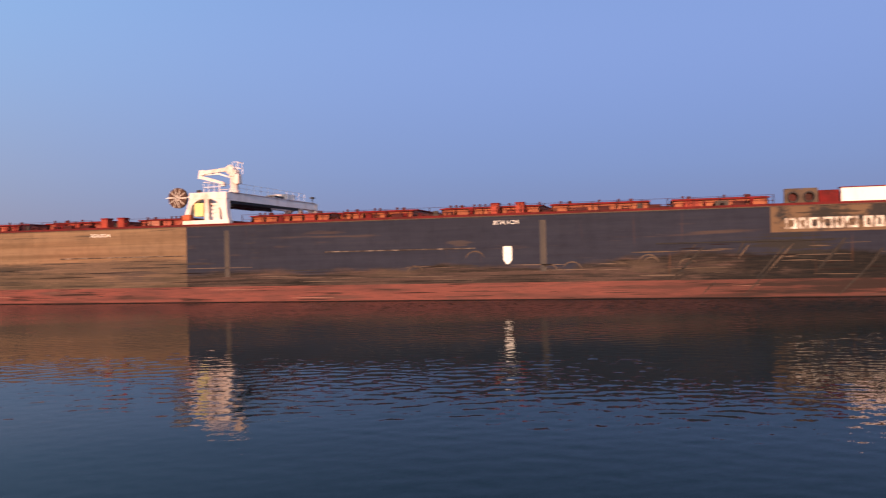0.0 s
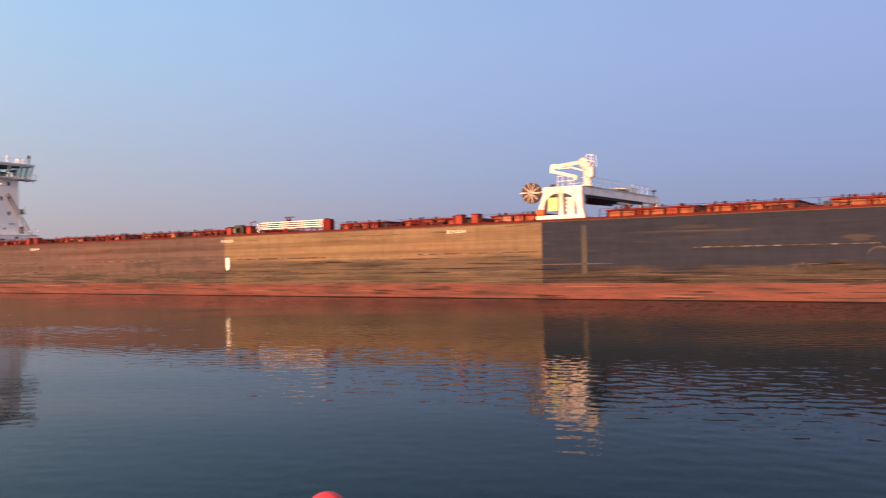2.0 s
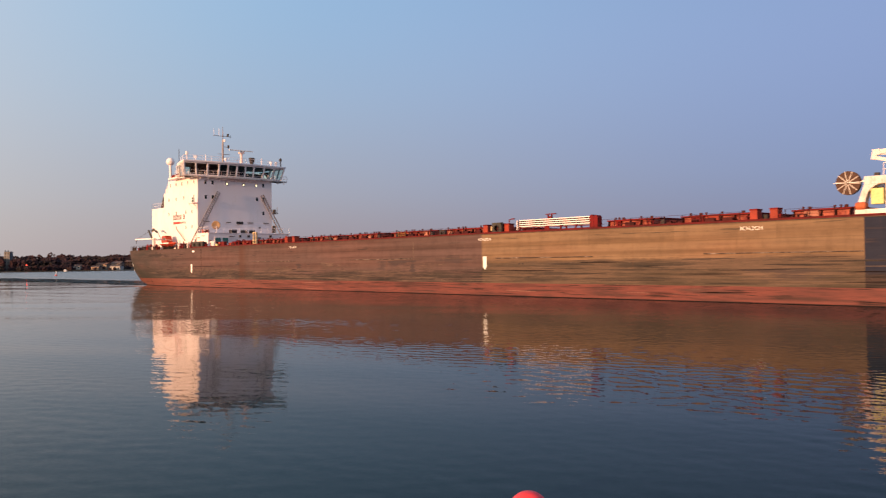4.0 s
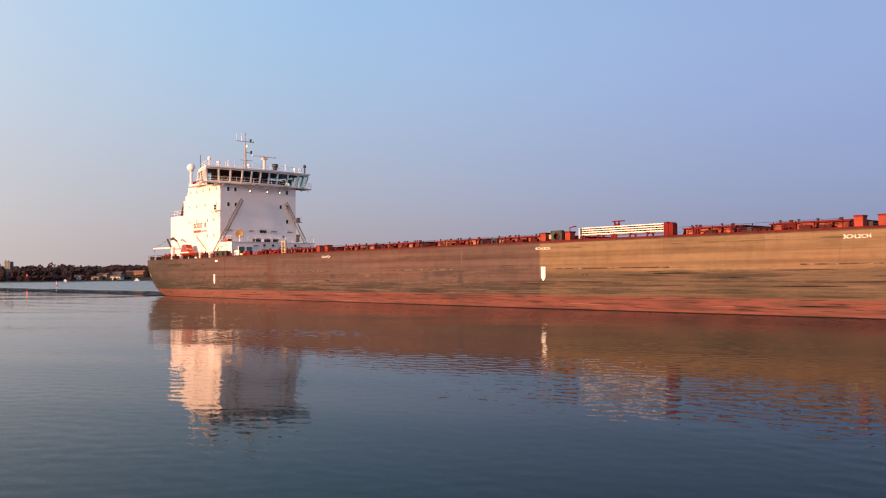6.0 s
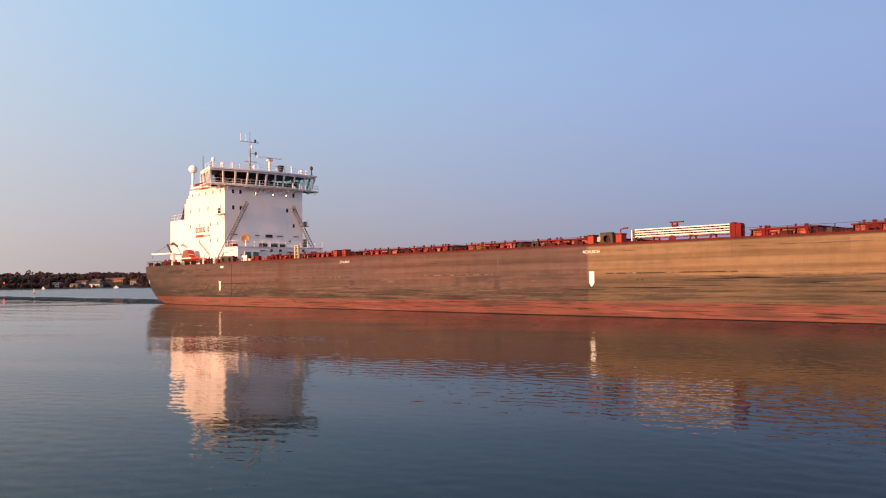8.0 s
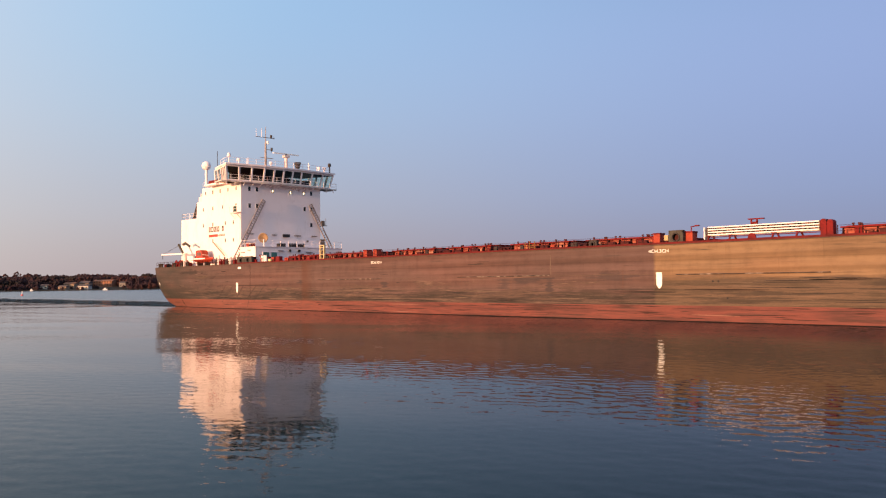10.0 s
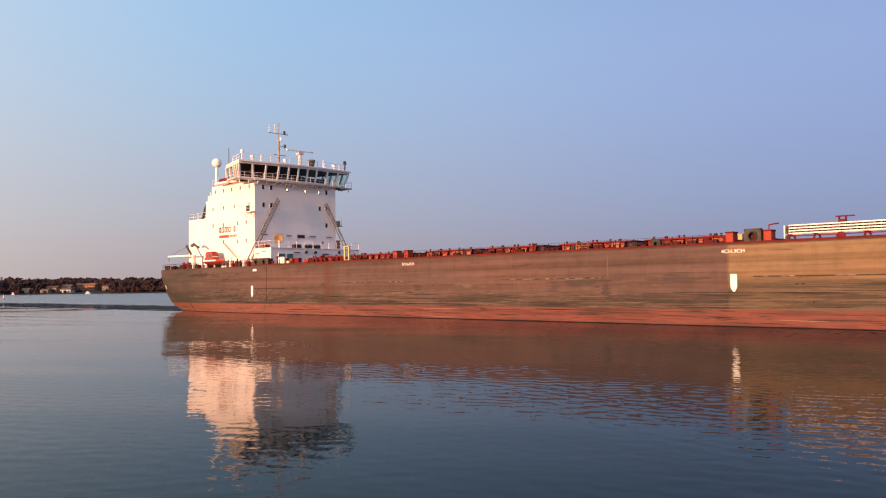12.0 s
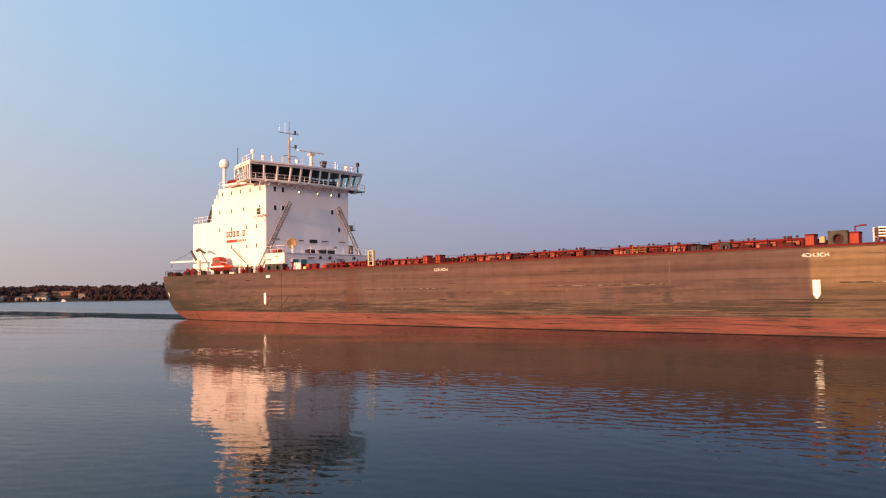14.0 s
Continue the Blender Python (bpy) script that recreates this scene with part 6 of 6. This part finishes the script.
for x in (-150.9, -150.5, -150.1, -149.7):
    bm = bmesh.new()
    rod(bm, (x, 1.0, DECK - 0.02), (x, 1.0, 7.95), 0.13, 10), lathe(bm, [(0.13, 0), (0.1, 0.12), (0.02, 0.2)], 10, (x, 1.0, 7.95))
    bottle = aboard("gas_bottle", "white steel gas bottle standing on deck", "gas bottle", "gas bottles by the low house")
    part("bottle_body", bm, M_MARK, bottle)
    part("valve", rod(bmesh.new(), (x, 1.0, 8.14), (x, 1.0, 8.24), 0.04, 8), M_DARK, bottle)
drum = aboard("drum", "small yellow drum standing on deck", "drum")
part("drum_body", lathe(bmesh.new(), [(0.02, 0), (0.27, 0.02), (0.27, 0.22), (0.29, 0.25), (0.27, 0.28), (0.27, 0.58), (0.25, 0.62), (0.02, 0.62)], 14, (-148.6, 1.0, DECK - 0.03)), M_YELLOW, drum)
part("bung", rod(bmesh.new(), (-148.5, 0.9, DECK + 0.58), (-148.5, 0.9, DECK + 0.64), 0.04, 8), M_DARK, drum)

# ---- poop deck gear
rng = random.Random(7)
x = -186.0
while x < -177.5:
    bm = bmesh.new()
    h = rng.uniform(0.55, 1.0)
    if rng.random() < 0.5:
        for k in (0, 0.6):
            lathe(bm, [(0.24, 0), (0.2, 0.1), (0.2, h - 0.15), (0.28, h - 0.08), (0.28, h)], 12, (x + k, 2.6, DECK - 0.02))
        part("bollard", bm, M_DARK if rng.random() < 0.5 else M_RED, ship)
    else:
        box(bm, x, x + 0.7, 2.4, 3.2, DECK - 0.02, DECK + h, 0.06)
        part("deck_locker", bm, M_RED, ship)
    x += rng.uniform(0.9, 1.5)
for x in (-181.8, -180.2):
    bm = bmesh.new()
    lathe(bm, [(0.62, 0), (0.62, 0.1), (0.34, 0.1), (0.34, 1.2), (0.62, 1.2), (0.62, 1.3)], 18, (x, 2.6, DECK + 0.72), "y")
    box(bm, x - 0.5, x + 0.5, 2.5, 2.75, DECK - 0.02, DECK + 0.75), box(bm, x - 0.5, x + 0.5, 3.7, 3.95, DECK - 0.02, DECK + 0.75)
    part("mooring_winch", bm, M_RED, ship, "red mooring winch drum")
rail_run([(-186.2, 3.0), (-186.2, BEAM - 3.0)], DECK, "poop_rail", ship, M_RED, 1.0, 1.6)
rail_run([(x, MID - half_breadth(x, DECK) + 0.22) for x in (-185.6, -183.0, -180.0, -174.0, -166.0, -158.0)], DECK - 0.02, "poop_rail", ship, M_RED_DARK, 0.95, 1.5, 0.03)
for x in (-185.4, -184.3, -178.9, -176.3, -174.2):
    y = MID - half_breadth(x, DECK) + 0.7
    bm = bmesh.new()
    for k in (0, 0.55):
        lathe(bm, [(0.22, 0), (0.18, 0.1), (0.18, 0.62), (0.26, 0.68), (0.26, 0.78)], 12, (x + k, y, DECK - 0.02))
    box(bm, x - 0.3, x + 0.85, y - 0.28, y + 0.28, DECK - 0.02, DECK + 0.05)
    part("bollard", bm, M_DARK, ship)
# slewing davit crane with a long thin arm aft
bm = bmesh.new()
lathe(bm, [(0.6, 0), (0.56, 0.7), (0.34, 0.85), (0.32, 2.2), (0.42, 2.25), (0.42, 2.5)], 16, (-177.6, 2.2, DECK - 0.02))
davit = aboard("davit", "white davit crane with a long thin arm", "davit")
part("davit_column", bm, M_WHITE_RUSTY, davit)
part("davit_arm", bar(bmesh.new(), (-177.5, 2.2, 9.3), (-185.9, 1.9, 9.35), 0.22, 0.24), M_WHITE, davit)
part("arm_hook", rod(bmesh.new(), (-185.6, 1.9, 9.3), (-185.6, 1.9, 8.5), 0.05), M_DARK, davit)
part("davit_stay", rod(bmesh.new(), (-185.4, 1.95, 9.45), (-178.2, 2.2, 11.2), 0.03, 5), M_DARK, davit)
bm = bmesh.new()
bar(bm, (-177.9, 2.0, 9.3), (-179.7, 2.0, 11.0), 0.25, 0.3), bar(bm, (-177.4, 2.0, 11.2), (-175.5, 2.0, 10.5), 0.25, 0.3), bar(bm, (-178.0, 2.0, 10.9), (-177.0, 2.0, 11.1), 0.3, 0.4)
part("davit_linkage", bm, M_STEEL, davit, "dark folded lifting arms")
# small orange rescue boat beside the house
boat = aboard("rescue_boat", "small orange rescue boat with a cabin, stowed beside the deckhouse", "boat")
bm = bmesh.new()
secs = []
for i in range(9):
    s = i / 8
    x = -173.2 + 5.2 * s
    w = 0.85 * (1 - max(0, (s - 0.55) / 0.45) ** 2.2) + 0.05
    keel = 7.55 + 0.55 * max(0, (s - 0.6) / 0.4) ** 2
    top = 8.25 + 0.12 * s
    secs.append([bm.verts.new(p) for p in ((x, 2.3 - w, top), (x, 2.3 - w * 0.85, (keel + top) / 2), (x, 2.3, keel), (x, 2.3 + w * 0.85, (keel + top) / 2), (x, 2.3 + w, top))])
for a, b in zip(secs, secs[1:]):
    for j in range(4):
        bm.faces.new((a[j], b[j], b[j + 1], a[j + 1]))
    bm.faces.new((a[4], b[4], b[0], a[0]))
bm.faces.new(secs[0]), bm.faces.new(secs[-1][::-1])
part("boat_hull", bm, M_BOATRED, boat, "orange moulded hull")
bm = bmesh.new()
prism(bm, [(-172.9, 8.2), (-170.4, 8.2), (-170.75, 9.15), (-171.05, 9.62), (-172.7, 9.62), (-172.9, 9.3)], 1.72, 2.88, "y")
cabin = part("cabin", bm, M_BOATRED, boat, "orange wheelhouse with sloping front")
bm = bmesh.new()
prism(bm, [(-172.35, 8.75), (-170.95, 8.75), (-171.15, 9.30), (-172.35, 9.30)], 1.70, 1.74, "y")
part("cabin_window", bm, M_PALE_PANE, cabin, "pale side window")
part("window_pillar", box(bmesh.new(), -171.80, -171.68, 1.685, 1.72, 8.7, 9.35), M_BOATRED, cabin)
part("roof_rack", box(bmesh.new(), -172.6, -171.2, 1.9, 2.7, 9.62, 9.70), M_DARK, cabin)
part("fender_line", box(bmesh.new(), -173.1, -169.2, 1.40, 1.47, 8.10, 8.30), M_MARK, boat, "white rubbing strake")
for x in (-172.4, -169.9):
    bm = bmesh.new()
    prism(bm, [(1.75, 7.62), (2.85, 7.62), (2.75, DECK - 0.02), (1.85, DECK - 0.02)], x - 0.12, x + 0.12, "x")
    part("boat_cradle", bm, M_STEEL, boat, "dark steel cradle frame")
part("grab_rail", rod(bmesh.new(), (-170.6, 1.7, 8.9), (-169.0, 1.9, 8.75), 0.03, 5), M_MARK, boat)
part("outboard_motor", box(bmesh.new(), -173.75, -173.2, 2.0, 2.6, 7.7, 8.75, 0.1), M_BLACK, boat, "black outboard motor")
for x, h, m in ((-166.0, 1.3, M_DARK), (-165.2, 1.7, M_WHITE_RUSTY), (-164.6, 1.0, M_RED), (-163.5, 1.4, M_RED), (-162.6, 1.1, M_DARK), (-161.4, 1.3, M_WHITE_RUSTY), (-160.2, 1.2, M_RED), (-159.0, 1.1, M_RED), (-158.2, 1.3, M_RED)):
    bm = bmesh.new()
    box(bm, x - 0.3, x + 0.25, 1.6, 2.2, DECK - 0.02, DECK + h * 0.7, 0.05), rod(bm, (x, 1.9, DECK + h * 0.7), (x, 1.9, DECK + h), 0.12, 8)
    part("deck_fitting", bm, m, ship)
part("davit_ladder", bar(bmesh.new(), (-170.3, 3.6, 11.0), (-166.2, 3.4, 8.6), 0.12, 0.1), M_RIM, ship)

# ---- churned water behind the stern: ragged overlapping streaks
bm = bmesh.new()
rng = random.Random(33)
for k in range(2000):
    s = rng.random() ** 1.5
    x = -183.5 - 640 * s
    side = 9.0 + 8.0 * s ** 0.6
    y = MID - 2.0 + side * (rng.random() + rng.random() - 1.0)
    long, wide = rng.uniform(6, 26) * (0.5 + s), rng.uniform(0.5, 1.7) * (0.6 + s)
    z = 0.015 + 0.00004 * k
    n = 9
    ring = []
    for i in range(n):
        a = 2 * math.pi * i / n
        q = rng.uniform(0.7, 1.2)
        ring.append(bm.verts.new((min(-180.5, x + long / 2 * math.cos(a) * q), y + wide * math.sin(a) * q, z)))
    bm.faces.new(ring)
wake = tagged(new("wake", finish(bm, "wake", M_WAKE)), "churned darker water trailing behind the ship", "wake", kind="stuff")

# ---- far bank
BANK = 800.0


def bank_point(yaw, r):
    return Vector((-math.sin(radians(yaw)) * r, math.cos(radians(yaw)) * r, 0))


def bank_height(d):
    """How the far bank rises behind the water's edge."""
    return 0.4 + min(d, 160.0) * 0.045


bm = bmesh.new()
strip = []
for i in range(61):
    yaw = 20 + i * 1.4
    r = BANK + 6 * noise.noise((yaw * 0.13, 0, 0))
    strip.append([bm.verts.new(bank_point(yaw, r + d) + Vector((0, 0, z))) for d, z in ((0, -0.3), (2, 0.6), (40, bank_height(40)), (160, bank_height(160)), (3000, 12.0))])
for a, b in zip(strip, strip[1:]):
    for j in range(4):
        bm.faces.new((a[j], b[j], b[j + 1], a[j + 1]))
tagged(new("ground", finish(bm, "ground", M_GROUND)), "far river bank of grass and earth", "river bank", kind="structure")


def clump(verts, faces, c, r, rnd):
    """An uneven leafy lump."""
    base = len(verts)
    nu, nv = 5, 3
    verts.append((c[0], c[1], c[2] - r * 0.8))
    for j in range(1, nv):
        for i in range(nu):
            a, b = 2 * math.pi * i / nu + j, math.pi * j / nv - math.pi / 2
            k = r * rnd.uniform(0.65, 1.3)
            verts.append((c[0] + k * math.cos(b) * math.cos(a), c[1] + k * math.cos(b) * math.sin(a), c[2] + k * 0.8 * math.sin(b)))
    verts.append((c[0], c[1], c[2] + r * rnd.uniform(0.7, 1.3)))
    last = len(verts) - 1
    for i in range(nu):
        faces.append((base, base + 1 + (i + 1) % nu, base + 1 + i))
        for j in range(nv - 2):
            p = base + 1 + j * nu
            faces.append((p + i, p + (i + 1) % nu, p + nu + (i + 1) % nu, p + nu + i))
        q = base + 1 + (nv - 2) * nu
        faces.append((q + i, q + (i + 1) % nu, last))


# far houses: bearing, distance behind the edge, width, depth, wall and roof heights
HOUSES = [(68.0, 62, 21, 10, 6.0, 1.8, "M_BRICK", "M_BRICK_LIT", "large orange-brick building among the far trees", 2, 7),
          (69.15, 10, 11, 7, 3.6, 1.6, "M_FARWHITE", "M_FARROOF", "white house at the far waterside", 1, 3),
          (69.95, 42, 11, 8, 4.4, 1.8, "M_FARTAN", "M_BRICK_LIT", "tan waterside house with a reddish roof", 1, 3),
          (69.1, 44, 10, 8, 5.0, 2.4, "M_FARTAN", "M_FARROOF", "tan house with a grey roof", 1, 3),
          (70.35, 14, 8, 6, 3.0, 1.5, "M_FARTAN", "M_FARROOF", "low tan boathouse at the waterside", 1, 2),
          (71.4, 24, 7, 6, 3.4, 1.8, "M_FARWHITE", "M_FARROOF", "small white house on the far bank", 1, 2),
          (66.8, 50, 7, 6, 4.5, 1.6, "M_FARGREY", "M_FARROOF", "grey house among the far trees", 1, 2),
          (75.35, 90, 6, 6, 17, 0.6, "M_FARGREY", "M_FARROOF", "grey tower block behind the far bank", 6, 2)]
rnd = random.Random(21)
verts, faces = [], []
for k in range(1500):
    yaw = rnd.uniform(56, 79)
    depth = rnd.choice((8, 20, 36, 60, 90, 120, 150)) + rnd.uniform(-5, 12)
    c = bank_point(yaw, BANK + depth)
    h = {True: rnd.uniform(2.4, 4.8), False: rnd.uniform(6.0, 9.2)}[depth < 28] + (1.5 * noise.noise((yaw * 1.1, 3, 0)) + (rnd.random() < 0.04) * 3 if depth > 100 else 0)
    if any(abs(yaw - q[0]) < 0.045 * q[2] * 0.72 + 0.1 and depth < q[1] + 8 for q in HOUSES):
        if rnd.random() < 0.75 or depth > 28:
            continue
        h = rnd.uniform(1.5, 2.8)
    spread = h * rnd.uniform(0.30, 0.46)
    for _ in range(int(12 + 2.8 * h)):
        a = rnd.uniform(0, 6.28)
        z = h * rnd.uniform(0.08, 0.97)
        d = spread * rnd.random() ** 0.5 * (1.2 - 0.9 * abs(z / h - 0.5))
        clump(verts, faces, (c.x + d * math.cos(a), c.y + d * math.sin(a), bank_height(depth) + z), rnd.uniform(0.6, 1.35) * (0.7 if h < 5 else 1), rnd)
me = bpy.data.meshes.new("woods")
me.from_pydata(verts, [], faces)
me.shade_smooth()
me.materials.append(M_LEAF)
tagged(new("woods", me), "distant autumn trees along the far river bank", "trees", kind="stuff")
PAINTS = {"M_BRICK": M_BRICK, "M_BRICK_LIT": M_BRICK_LIT, "M_FARWHITE": M_FARWHITE, "M_FARTAN": M_FARTAN, "M_FARGREY": M_FARGREY, "M_FARROOF": M_FARROOF}


def far_house(yaw, r, w, d, wall_h, roof_h, wall, roof, label, rows=1, cols=4):
    h = thing("house", label, "house", bank_point(yaw, BANK + r), "houses on the far bank")
    h.rotation_euler = (0, 0, radians(yaw - 36))
    z0 = bank_height(r)
    w, d, wall_h, roof_h = w * 0.98, d * 0.82, wall_h * 0.85, roof_h * 0.85
    bm = bmesh.new()
    box(bm, -w / 2, w / 2, 0, d, z0 - 0.6, z0 + wall_h)
    body = part("wall", bm, PAINTS[wall], h)
    bm = bmesh.new()
    prism(bm, [(-0.6, z0 + wall_h), (d + 0.6, z0 + wall_h), (d / 2, z0 + wall_h + roof_h)], -w / 2 - 0.5, w / 2 + 0.5, "x")
    part("roof", bm, PAINTS[roof], h)
    for j in range(rows):
        for i in range(cols):
            x = -w / 2 + w * (i + 0.5) / cols
            part("window", box(bmesh.new(), x - 0.5, x + 0.5, -0.06, 0.05, z0 + 0.9 + 2.8 * j, z0 + 2.1 + 2.8 * j), M_GLASS, body)
    return h


for q in HOUSES:
    far_house(*q)


def far_boat(yaw, r, w, label):
    p = bank_point(yaw, r)
    b = thing("motorboat", label, "boat", p, "boats off the far bank")
    b.rotation_euler = (0, 0, radians(yaw))
    bm = bmesh.new()
    prism(bm, [(-w / 2, 0.9), (-w / 2 + 0.3, -0.1), (w / 2 - 0.8, -0.1), (w / 2, 1.0)], -1.0, 1.0, "y")
    part("boat_hull", bm, M_MARK, b)
    part("cabin", box(bmesh.new(), -w * 0.25, w * 0.2, -0.8, 0.8, 0.9, 2.1, 0.15), M_MARK, b)


far_boat(67.83, 780, 4.4, "white motorboat lying off the far bank")
far_boat(72.08, 780, 3.0, "small white motorboat off the far bank")
# channel buoys far off, and one mooring buoy close by
nb = thing("channel_buoy", "small red and white channel buoy", "buoy", bank_point(72.6, 400))
part("float", lathe(bmesh.new(), [(0.02, -0.2), (0.5, -0.15), (0.55, 0.3), (0.35, 0.5), (0.02, 0.6)], 14), M_MARK_RED, nb)
part("buoy_tower", rod(bmesh.new(), (0, 0, 0.5), (0, 0, 2.0), 0.18, 8, 0.08), M_MARK, nb)
beacon = thing("beacon", "red light on a post on the far bank", "beacon", bank_point(74.26, 798))
part("post", rod(bmesh.new(), (0, 0, -0.5), (0, 0, 5.4), 0.2), M_DARK, beacon)
part("lamp", lathe(bmesh.new(), [(0.02, 0), (0.42, 0.1), (0.42, 0.75), (0.02, 0.85)], 10, (0, 0, 5.4)), M_REDLAMP, beacon, "lit red lamp")

buoy = thing("mooring_buoy", "round red plastic mooring buoy floating close by", "buoy", (-8.52, 9.60, 0.0))
bm = bmesh.new()
R = 0.325
lathe(bm, [(R * math.sin(a), -0.085 - R * math.cos(a)) for a in [math.pi * i / 20 for i in range(21)]], 32)
part("ball", bm, M_BUOY, buoy, "smooth red plastic ball", True)
part("eye", rod(bmesh.new(), (0, 0, -0.50), (0, 0, -0.38), 0.06), M_BLACK, buoy)


def motions():
    run = [(t, pose(SPEED * t, RANGE, 0)) for t in (0.0, 3.5, 7.0, 10.5, 14.0)]
    for moved in (ship, wake, *ABOARD):
        walk(moved, run)
    walk(water, [(t, pose(-0.30 * t, 0.12 * t, 0)) for t in (0.0, 7.0, 14.0)])


motions()
